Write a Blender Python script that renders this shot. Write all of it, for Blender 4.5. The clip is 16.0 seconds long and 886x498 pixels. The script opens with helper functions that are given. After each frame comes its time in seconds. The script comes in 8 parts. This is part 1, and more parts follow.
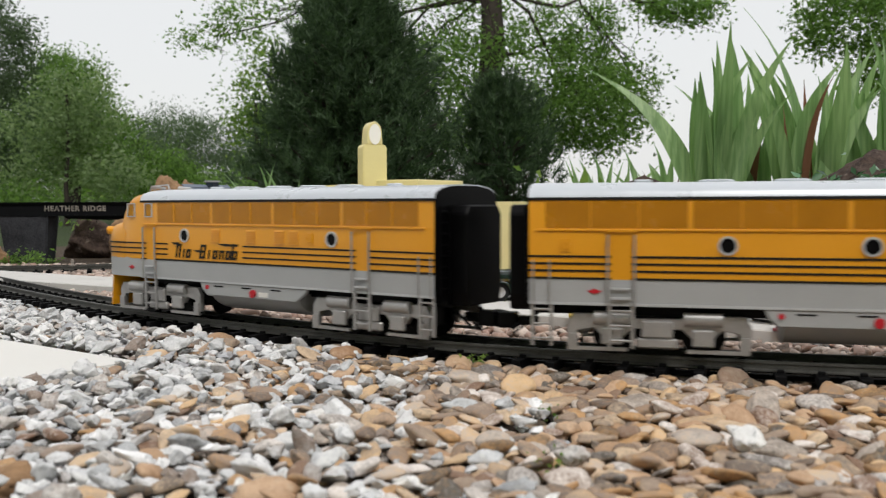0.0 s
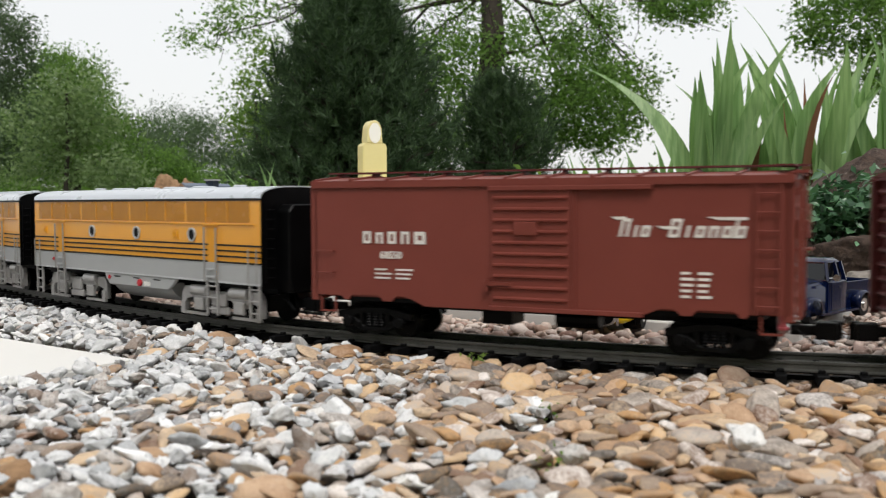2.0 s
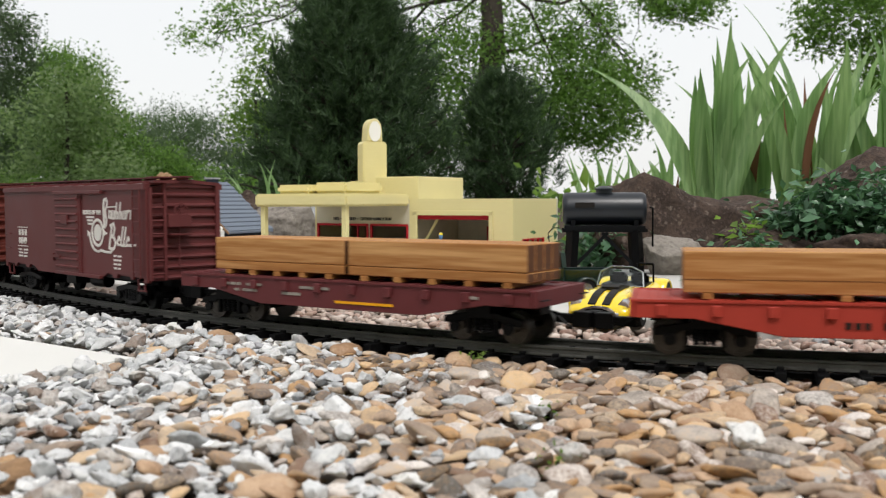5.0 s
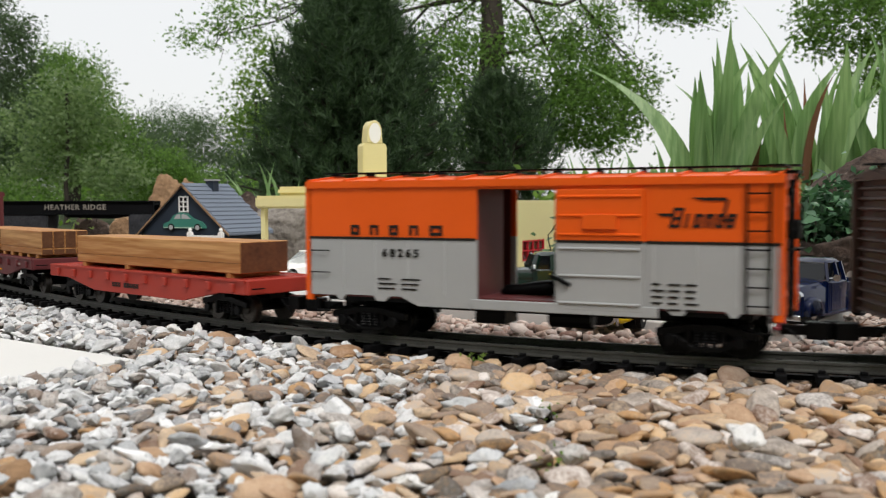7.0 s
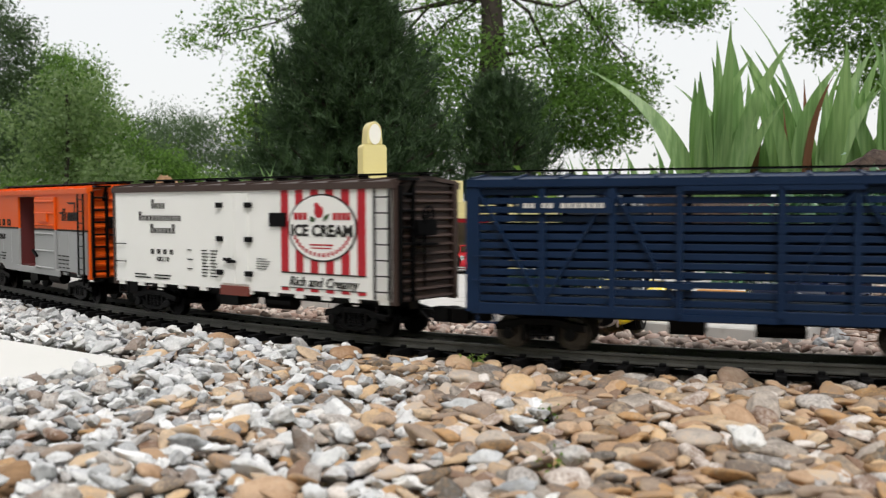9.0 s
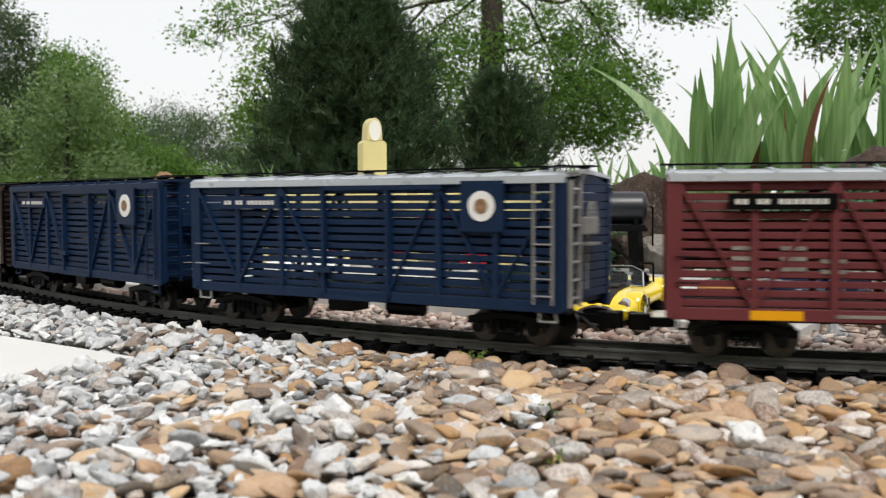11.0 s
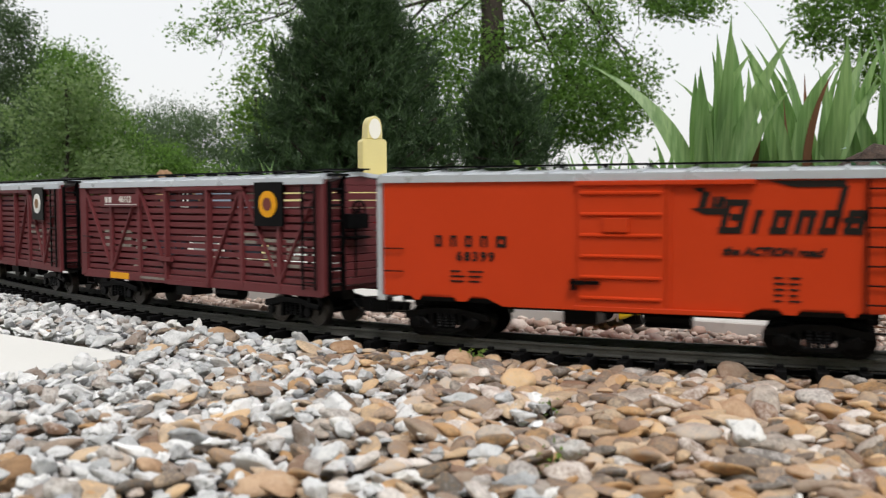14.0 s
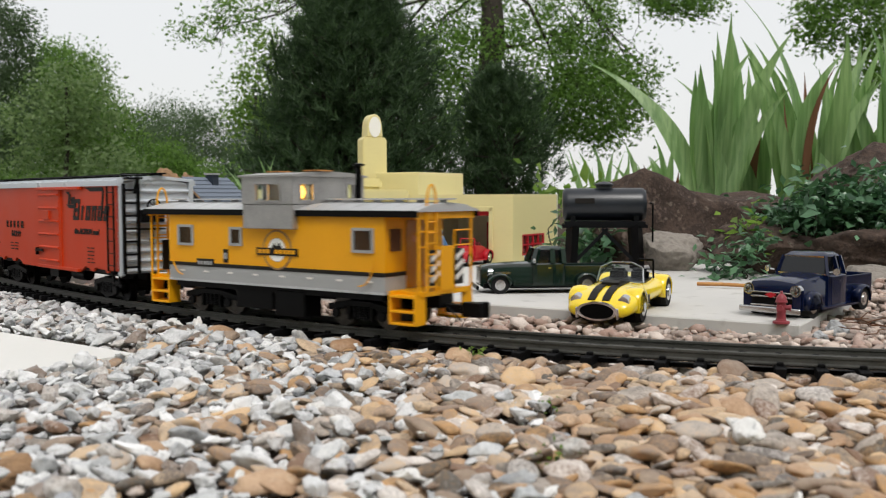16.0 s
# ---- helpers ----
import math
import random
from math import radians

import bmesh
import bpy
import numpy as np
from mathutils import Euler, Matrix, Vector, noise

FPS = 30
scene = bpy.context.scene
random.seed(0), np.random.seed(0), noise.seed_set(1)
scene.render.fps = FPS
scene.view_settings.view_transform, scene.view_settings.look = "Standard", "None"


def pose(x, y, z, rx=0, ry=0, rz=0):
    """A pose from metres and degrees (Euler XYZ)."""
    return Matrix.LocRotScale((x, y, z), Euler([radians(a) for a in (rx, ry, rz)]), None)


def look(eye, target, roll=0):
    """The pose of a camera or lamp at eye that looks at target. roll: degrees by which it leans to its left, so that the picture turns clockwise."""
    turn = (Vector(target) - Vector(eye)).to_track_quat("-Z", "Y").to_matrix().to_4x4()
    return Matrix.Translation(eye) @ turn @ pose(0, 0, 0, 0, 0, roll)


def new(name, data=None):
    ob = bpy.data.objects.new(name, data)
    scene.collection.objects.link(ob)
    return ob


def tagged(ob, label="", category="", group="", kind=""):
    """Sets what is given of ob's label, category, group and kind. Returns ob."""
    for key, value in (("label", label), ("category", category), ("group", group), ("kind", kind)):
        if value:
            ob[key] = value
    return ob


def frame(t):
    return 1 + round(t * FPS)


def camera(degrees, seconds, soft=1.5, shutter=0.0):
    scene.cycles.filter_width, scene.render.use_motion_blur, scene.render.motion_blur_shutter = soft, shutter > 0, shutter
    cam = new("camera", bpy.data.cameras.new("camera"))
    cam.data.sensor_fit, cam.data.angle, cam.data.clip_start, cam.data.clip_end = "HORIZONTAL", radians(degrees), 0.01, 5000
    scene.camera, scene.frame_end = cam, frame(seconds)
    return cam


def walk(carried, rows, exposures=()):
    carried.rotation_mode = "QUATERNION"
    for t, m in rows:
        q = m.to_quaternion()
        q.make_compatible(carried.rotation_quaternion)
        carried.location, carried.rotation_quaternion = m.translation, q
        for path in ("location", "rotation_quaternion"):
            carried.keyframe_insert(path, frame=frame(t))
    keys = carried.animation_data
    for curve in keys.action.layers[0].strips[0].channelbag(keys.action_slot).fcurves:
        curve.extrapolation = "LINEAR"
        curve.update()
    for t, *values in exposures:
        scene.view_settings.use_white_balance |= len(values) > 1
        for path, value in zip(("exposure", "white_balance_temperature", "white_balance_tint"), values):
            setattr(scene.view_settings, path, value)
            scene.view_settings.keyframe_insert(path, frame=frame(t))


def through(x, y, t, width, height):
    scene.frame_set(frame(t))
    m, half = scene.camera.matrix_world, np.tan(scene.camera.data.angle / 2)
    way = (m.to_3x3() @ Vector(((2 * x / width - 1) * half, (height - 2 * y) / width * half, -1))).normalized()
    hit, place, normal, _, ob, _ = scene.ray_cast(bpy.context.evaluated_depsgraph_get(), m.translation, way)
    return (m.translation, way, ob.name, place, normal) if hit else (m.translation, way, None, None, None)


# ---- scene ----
# The camera stands still on the gravel and only tilts a little.
cam = camera(50.03, 16.0, soft=1.2, shutter=0.3)
cam.data.dof.use_dof, cam.data.dof.focus_distance, cam.data.dof.aperture_fstop = True, 1.2, 15.0
EYE = (0.0, 0.0, 0.129)
TILTS = [(0.0, 12.9), (0.5, 10.9), (1.0, 9.7), (1.5, 9.6), (2.0, 10.6), (2.5, 10.9), (3.0, 10.7), (3.5, 9.2), (4.0, 7.7), (4.6, 7.4),
         (5.6, 8.2), (6.5, 9.5), (7.0, 10.7), (7.5, 11.2), (8.0, 11.6), (8.5, 12.7), (9.0, 12.7), (10.0, 10.3), (11.0, 6.3), (11.5, 4.7),
         (12.0, 3.3), (12.5, 3.1), (13.0, 3.1), (13.5, 3.1), (14.0, 3.1), (14.5, 2.9), (15.0, 1.5), (15.5, 0.0), (16.0, 0.0)]
walk(cam, [(t, look(EYE, (0, 1, EYE[2] - (92.91 - d) / 1680.0), -0.19)) for t, d in TILTS],
     [(t, e - 0.02) for t, e in ((0.0, 0.0), (1.0, 0.04), (2.0, 0.14), (3.5, 0.2), (4.5, 0.18), (6.5, 0.1), (8.0, 0.1), (9.0, 0.14), (11.5, 0.17), (13.0, 0.16), (14.5, 0.1), (16.0, 0.03))])

# ---- light: a bright overcast sky, a wide soft sun ----
world = bpy.data.worlds.new("overcast")
scene.world = world
world.use_nodes = True
wn, wl = world.node_tree.nodes, world.node_tree.links
sky = wn.new("ShaderNodeTexSky")
sky.sky_type, sky.sun_disc = "NISHITA", False
SUN_EL, SUN_AZ = radians(55), radians(165)
sky.sun_elevation, sky.sun_rotation = SUN_EL, SUN_AZ
sky.air_density, sky.dust_density, sky.ozone_density = 1.0, 4.0, 1.0
veil = wn.new("ShaderNodeMix")
veil.data_type = "RGBA"
veil.inputs["Factor"].default_value = 0.8
veil.inputs["B"].default_value = (9.1, 9.1, 9.0, 1)
wl.new(sky.outputs["Color"], veil.inputs["A"])
wl.new(veil.outputs["Result"], wn["Background"].inputs["Color"])
wn["Background"].inputs["Strength"].default_value = 0.108
sun = new("sun", bpy.data.lights.new("sun", "SUN"))
sun.data.energy, sun.data.angle, sun.data.color = 1.8, radians(18), (1.0, 0.97, 0.94)
sun.matrix_world = look((math.sin(SUN_AZ) * 5, math.cos(SUN_AZ) * 5, math.tan(SUN_EL) * 5), (0, 0, 0))


# ---- materials ----
def rgb(h):
    """Linear colour of an sRGB hex string."""
    v = [int(h[i:i + 2], 16) / 255 for i in (0, 2, 4)]
    return tuple(c / 12.92 if c <= 0.04045 else ((c + 0.055) / 1.055) ** 2.4 for c in v) + (1,)


def stops(ramp, colours):
    """Fill a colour ramp with (place, colour) rows."""
    el = ramp.color_ramp.elements
    while len(el) < len(colours):
        el.new(0.5)
    for e, (at, c) in zip(el, colours):
        e.position, e.color = at, c


def material(name, colours, rough=0.5, metal=0.0, grain=400.0, patch=25.0, bump=0.1, depth=0.0004, island=0.0, sheen=0.0, clear=0.0, stretch=(1, 1, 1), spots=None, spec=None):
    """Noise at two scales between the colours given; island: share of a random tone for each loose piece."""
    m = bpy.data.materials.new(name)
    m.use_nodes = True
    n, l = m.node_tree.nodes, m.node_tree.links
    b = n["Principled BSDF"]
    co = n.new("ShaderNodeTexCoord")
    mp = n.new("ShaderNodeMapping")
    mp.inputs["Scale"].default_value = stretch
    l.new(co.outputs["Object"], mp.inputs["Vector"])
    fine, wide = n.new("ShaderNodeTexNoise"), n.new("ShaderNodeTexNoise")
    fine.inputs["Scale"].default_value, fine.inputs["Detail"].default_value = grain, 6
    wide.inputs["Scale"].default_value, wide.inputs["Detail"].default_value = patch, 4
    for q in (fine, wide):
        l.new(mp.outputs["Vector"], q.inputs["Vector"])
    mix = n.new("ShaderNodeMix")
    mix.inputs["Factor"].default_value = 0.55
    l.new(fine.outputs["Fac"], mix.inputs["A"])
    l.new(wide.outputs["Fac"], mix.inputs["B"])
    fac = mix.outputs["Result"]
    if island:
        geo = n.new("ShaderNodeNewGeometry")
        add = n.new("ShaderNodeMix")
        add.inputs["Factor"].default_value = island
        l.new(fac, add.inputs["A"])
        l.new(geo.outputs["Random Per Island"], add.inputs["B"])
        fac = add.outputs["Result"]
    ramp = n.new("ShaderNodeValToRGB")
    k = len(colours)
    span = (0.02, 0.98) if island > 0.6 else (0.3, 0.7)
    stops(ramp, [(span[0] + (span[1] - span[0]) * i / max(1, k - 1), c) for i, c in enumerate(colours)])
    l.new(fac, ramp.inputs["Fac"])
    out = ramp.outputs["Color"]
    if spots:
        sn = n.new("ShaderNodeTexNoise")
        sn.inputs["Scale"].default_value, sn.inputs["Detail"].default_value = spots[1], 8
        l.new(mp.outputs["Vector"], sn.inputs["Vector"])
        sr = n.new("ShaderNodeValToRGB")
        stops(sr, [(spots[2], (0, 0, 0, 1)), (spots[2] + 0.1, (spots[3],) * 3 + (1,))])
        l.new(sn.outputs["Fac"], sr.inputs["Fac"])
        sm = n.new("ShaderNodeMix")
        sm.data_type = "RGBA"
        l.new(sr.outputs["Color"], sm.inputs["Factor"])
        l.new(out, sm.inputs["A"])
        sm.inputs["B"].default_value = spots[0]
        out = sm.outputs["Result"]
    l.new(out, b.inputs["Base Color"])
    rr = n.new("ShaderNodeMapRange")
    rr.inputs["To Min"].default_value, rr.inputs["To Max"].default_value = max(0.03, rough - 0.12), min(1, rough + 0.12)
    l.new(wide.outputs["Fac"], rr.inputs["Value"])
    l.new(rr.outputs["Result"], b.inputs["Roughness"])
    b.inputs["Metallic"].default_value = metal
    b.inputs["Specular IOR Level"].default_value = spec if spec is not None else (0.5 if rough < 0.4 else 0.28)
    b.inputs["Coat Weight"].default_value = clear
    b.inputs["Coat Roughness"].default_value = 0.08
    if bump:
        bp = n.new("ShaderNodeBump")
        bp.inputs["Strength"].default_value, bp.inputs["Distance"].default_value = bump, depth
        l.new(fine.outputs["Fac"], bp.inputs["Height"])
        l.new(bp.outputs["Normal"], b.inputs["Normal"])
    return m


def tone(h, lo=0.86, hi=1.12):
    """Two tones around one colour."""
    c = rgb(h)
    return [tuple(v * lo for v in c[:3]) + (1,), tuple(min(1, v * hi) for v in c[:3]) + (1,)]


def leaf_material(name, colours, rough=0.45, through=0.45, island=0.8, grain=60, patch=3, stretch=(1, 1, 1)):
    m = material(name, colours, rough=rough, grain=grain, patch=patch, bump=0.0, island=island, stretch=stretch)
    n, l = m.node_tree.nodes, m.node_tree.links
    b = n["Principled BSDF"]
    ramp = next(q for q in n if q.bl_idname == "ShaderNodeValToRGB")
    tr = n.new("ShaderNodeBsdfTranslucent")
    br = n.new("ShaderNodeMix")
    br.data_type, br.blend_type = "RGBA", "MULTIPLY"
    br.inputs["Factor"].default_value = 1.0
    br.inputs["B"].default_value = (1.2, 1.32, 0.9, 1)
    l.new(ramp.outputs["Color"], br.inputs["A"])
    l.new(br.outputs["Result"], tr.inputs["Color"])
    mx = n.new("ShaderNodeMixShader")
    mx.inputs["Fac"].default_value = through
    l.new(b.outputs["BSDF"], mx.inputs[1])
    l.new(tr.outputs["BSDF"], mx.inputs[2])
    l.new(mx.outputs["Shader"], n["Material Output"].inputs["Surface"])
    return m


def glass(name, tint=(0.9, 0.95, 0.95, 1), rough=0.03):
    m = bpy.data.materials.new(name)
    m.use_nodes = True
    b = m.node_tree.nodes["Principled BSDF"]
    b.inputs["Base Color"].default_value = tint
    b.inputs["Roughness"].default_value = rough
    b.inputs["Transmission Weight"].default_value = 1.0
    b.inputs["IOR"].default_value = 1.3
    return m


M = {
    "river": material("river_pebble", [rgb(c) for c in ("473f39", "b08f6f", "685e57", "ceb597", "8b7b6f", "b99266", "534e48", "b9ada2", "d2b188", "978676", "7a5e4b", "e2dad3", "635d59", "c2a487", "9b7a5d", "877667")], 0.5, grain=500, patch=90, bump=0.25, depth=0.0006, island=0.82, spots=(rgb("c2b29b"), 160, 0.6, 0.35)),
    "lime": material("crushed_limestone", [rgb(c) for c in ("6c6d6e", "babcbd", "dcdcdc", "97999b", "ebebeb", "c9c9c9", "87776b", "e6e5e2", "abaeb3", "806f65")], 0.75, grain=600, patch=120, bump=0.5, depth=0.001, island=0.8, spots=(rgb("72777c"), 220, 0.58, 0.4)),
    "pink": material("pink_gravel", [rgb(c) for c in ("7a6154", "aa9385", "ccbbae", "8f7f75", "d9ccc2", "9a7e71", "bea99e", "80766e", "6e5e54")], 0.7, grain=500, patch=110, bump=0.35, depth=0.0008, island=0.8),
    "soil": material("dark_soil", [rgb("2e2823"), rgb("5a4c3e")], 0.95, grain=300, patch=20, bump=0.8, depth=0.004),
    "lawn": material("shaded_lawn", [rgb("212c15"), rgb("384721")], 0.95, grain=40, patch=2, bump=0.8, depth=0.02),
    "slab": material("pale_paver", tone("c3c1bd", 0.9, 1.06), 0.8, grain=900, patch=8, bump=0.25, spots=(rgb("8d8a84"), 30, 0.6, 0.4)),
    "whiteslab": material("white_paver", tone("d8d7d3", 0.95, 1.04), 0.8, grain=900, patch=8, bump=0.15),
    # black tank paint with the sky's bluish reflection put into the colour
    "tankpaint": material("sky_tinted_black", [rgb("14171c"), rgb("20252d")], 0.35, grain=700, patch=30, bump=0.05),
    "rail": material("weathered_rail", [rgb("42423f"), rgb("5f5e5a")], 0.5, 0.4, grain=700, patch=60, bump=0.2),
    "tie": material("black_plastic_tie", [rgb("080808"), rgb("121214")], 0.6, grain=900, patch=80, bump=0.4, depth=0.0006, spec=0.1),
    "black": material("satin_black", [rgb("040405"), rgb("0b0b0c")], 0.4, grain=700, patch=40, spec=0.1),
    "steel": material("wheel_steel", [rgb("36322e"), rgb("605c58")], 0.4, 0.85, grain=600, patch=80),
    "boxred": material("box_car_maroon", tone("5f2e2e", 0.9, 1.1), 0.5, grain=900, patch=18, bump=0.08),
    "boxbrown": material("mineral_brown", tone("743930", 0.9, 1.1), 0.5, grain=900, patch=18, bump=0.08),
    "stockbrown": material("stock_car_brown", tone("683033", 0.88, 1.12), 0.55, grain=900, patch=18, bump=0.15),
    "stockblue": material("stock_car_blue", tone("092342", 0.85, 1.12), 0.5, grain=900, patch=18, bump=0.15),
    "orange": material("bright_orange", tone("e0590f", 0.94, 1.05), 0.45, grain=900, patch=18, bump=0.05),
    "redorange": material("red_orange", tone("c23a10", 0.95, 1.05), 0.45, grain=900, patch=18, bump=0.05),
    "silver": material("aluminium_grey", tone("b9babb", 0.92, 1.06), 0.42, 0.25, grain=900, patch=20, bump=0.05),
    "greyside": material("pale_grey_paint", tone("a1a2a2", 0.94, 1.05), 0.45, grain=900, patch=20, bump=0.05),
    "roofsilver": material("silver_roof", tone("c9ced4", 0.95, 1.04), 0.3, 0.3, grain=900, patch=20, bump=0.03),
    "gold": material("grande_gold", tone("d99411", 0.95, 1.04), 0.38, grain=900, patch=20, bump=0.04, clear=0.2),
    "caboose": material("caboose_yellow", tone("e7a20d", 0.95, 1.04), 0.45, grain=900, patch=20, bump=0.04),
    "screen": material("tinted_screen", tone("b0740f", 0.8, 1.12), 0.25, grain=1500, patch=30, bump=0.3),
    "darkbrown": material("dark_umber_paint", tone("453732", 0.9, 1.1), 0.55, grain=900, patch=18, bump=0.08),
    "white": material("white_paint", tone("f1f0ec", 0.97, 1.02), 0.42, grain=900, patch=20, bump=0.05),
    "letterwhite": material("white_lettering", tone("dcd8d2"), 0.6, bump=0),
    "letterblack": material("black_lettering", tone("17130f"), 0.6, bump=0),
    "red": material("enamel_red", tone("b0202b"), 0.4, bump=0.02),
    "truckgrey": material("truck_frame_grey", tone("a8a6a4", 0.8, 1.15), 0.34, 0.55, grain=700, patch=60, bump=0.15),
    "flatred": material("flat_car_red", tone("a3382c", 0.9, 1.1), 0.55, grain=900, patch=30, bump=0.15),
    "flatbrown": material("flat_car_brown", tone("5f2a2c", 0.9, 1.1), 0.55, grain=900, patch=30, bump=0.15),
    "timber": material("cedar_timber", [rgb("8a5a30"), rgb("bd8a52"), rgb("9c6836"), rgb("c89a64")], 0.6, grain=120, patch=30, bump=0.3, depth=0.0005, stretch=(0.08, 1, 1.4), island=0.25),
    "endgrain": material("timber_end", [rgb("472a19"), rgb("69452a")], 0.7, grain=250, patch=60, bump=0.3),
    "cream": material("cream_wood", tone("ddd29a", 0.96, 1.03), 0.55, grain=300, patch=12, bump=0.06, stretch=(0.2, 1, 2)),
    "creamin": material("off_white_wall", tone("c8c2ac"), 0.7, bump=0.05),
    "darkblue": material("slate_blue_paint", tone("27303c", 0.9, 1.1), 0.6, grain=500, patch=15, bump=0.1),
    "shingle": material("grey_shingle", tone("6d7683", 0.85, 1.12), 0.75, grain=400, patch=30, bump=0.3, island=0.5),
    "bridge": material("bridge_black", [rgb("090a0b"), rgb("111215")], 0.6, grain=400, patch=30, spec=0.1),
    "stonepier": material("pier_stone", [rgb("26272a"), rgb("45464a")], 0.85, grain=200, patch=30, bump=0.7, depth=0.002, spec=0.1),
    "rock": material("brown_boulder", [rgb("28201d"), rgb("4e4038"), rgb("352c27"), rgb("6c5b53")], 0.9, grain=130, patch=22, bump=0.8, depth=0.004, spots=(rgb("8e8176"), 60, 0.62, 0.5)),
    "rockgrey": material("grey_boulder", [rgb("5d5852"), rgb("8f8880"), rgb("6b645c")], 0.9, grain=90, patch=14, bump=0.9, depth=0.006),
    "rocktan": material("tan_boulder", [rgb("6b533d"), rgb("9b7c5e"), rgb("7a6048")], 0.9, grain=90, patch=14, bump=0.9, depth=0.006),
    "chrome": material("chrome", tone("c8c8c8"), 0.12, 1.0, bump=0),
    "tyre": material("tyre_rubber", tone("151515"), 0.8, bump=0.1),
    "caryellow": material("car_yellow", tone("efd019", 0.98, 1.02), 0.2, bump=0, clear=0.8),
    "carblue": material("car_navy", tone("0a1533", 0.95, 1.05), 0.14, bump=0, clear=0.1, spec=0.3),
    "cargreen": material("car_dark_green", tone("0c2019", 0.95, 1.05), 0.16, bump=0, clear=0.3),
    "greencar": material("painted_green", tone("3f7f70"), 0.5, bump=0.02),
    "greenlight": material("pale_green", tone("a9c4b2"), 0.4, bump=0.02, clear=0.4),
    "denim": material("overall_blue", tone("5f86ad"), 0.8, bump=0.1),
    "hydrant": material("hydrant_red", tone("8f3f46", 0.9, 1.1), 0.4, bump=0.1),
    "glass": glass("clear_glass"),
    # opaque truck panes; the shade inside the cab is put into their colour
    "autoglass": material("dark_interior_glass", [rgb("0b0d10"), rgb("15181c")], 0.06, grain=300, patch=20, bump=0),
    "bark": material("bark", [rgb("2a2622"), rgb("4a433b")], 0.95, grain=60, patch=8, bump=0.9, depth=0.01, stretch=(1, 1, 0.3)),
    "pine": leaf_material("pine_needles", [rgb("223221"), rgb("384c34"), rgb("516845"), rgb("2b3c29")], 0.55, 0.28),
    "leafdark": leaf_material("shade_leaves", [rgb("3f5829"), rgb("5e7a3e"), rgb("7b9c50"), rgb("4f6a34")], 0.5, 0.62),
    "leaflight": leaf_material("bright_leaves", [rgb("506c34"), rgb("6a8741"), rgb("859e52"), rgb("5c793c")], 0.5, 0.6),
    "leafyoung": leaf_material("young_leaves", [rgb("5c734b"), rgb("74895d"), rgb("8ea076"), rgb("677c52")], 0.5, 0.55),
    "leaffar": leaf_material("far_leaves", [rgb("3d4c35"), rgb("516449"), rgb("66785b"), rgb("44573f")], 0.6, 0.5),
    "iris": leaf_material("iris_blades", [rgb("5a7a4d"), rgb("7a9b65"), rgb("a1bc88"), rgb("67885a")], 0.36, 0.45, island=0.0, grain=90, patch=14, stretch=(1, 1, 0.06)),
    "irisdry": leaf_material("dry_blades", [rgb("6a4c34"), rgb("7d5440")], 0.8, 0.2, island=0.0, grain=90, patch=20, stretch=(1, 1, 0.06)),
    "vinca": leaf_material("vinca_leaves", [rgb("294433"), rgb("406346"), rgb("638b66"), rgb("33523a")], 0.3, 0.2),
    "lampglow": None,
}
glow = bpy.data.materials.new("cupola_lamp")
glow.use_nodes = True
gb = glow.node_tree.nodes["Principled BSDF"]
gb.inputs["Base Color"].default_value = rgb("ffd27a")
gb.inputs["Emission Color"].default_value = rgb("ffb84a")
gb.inputs["Emission Strength"].default_value = 4.0
M["lampglow"] = glow


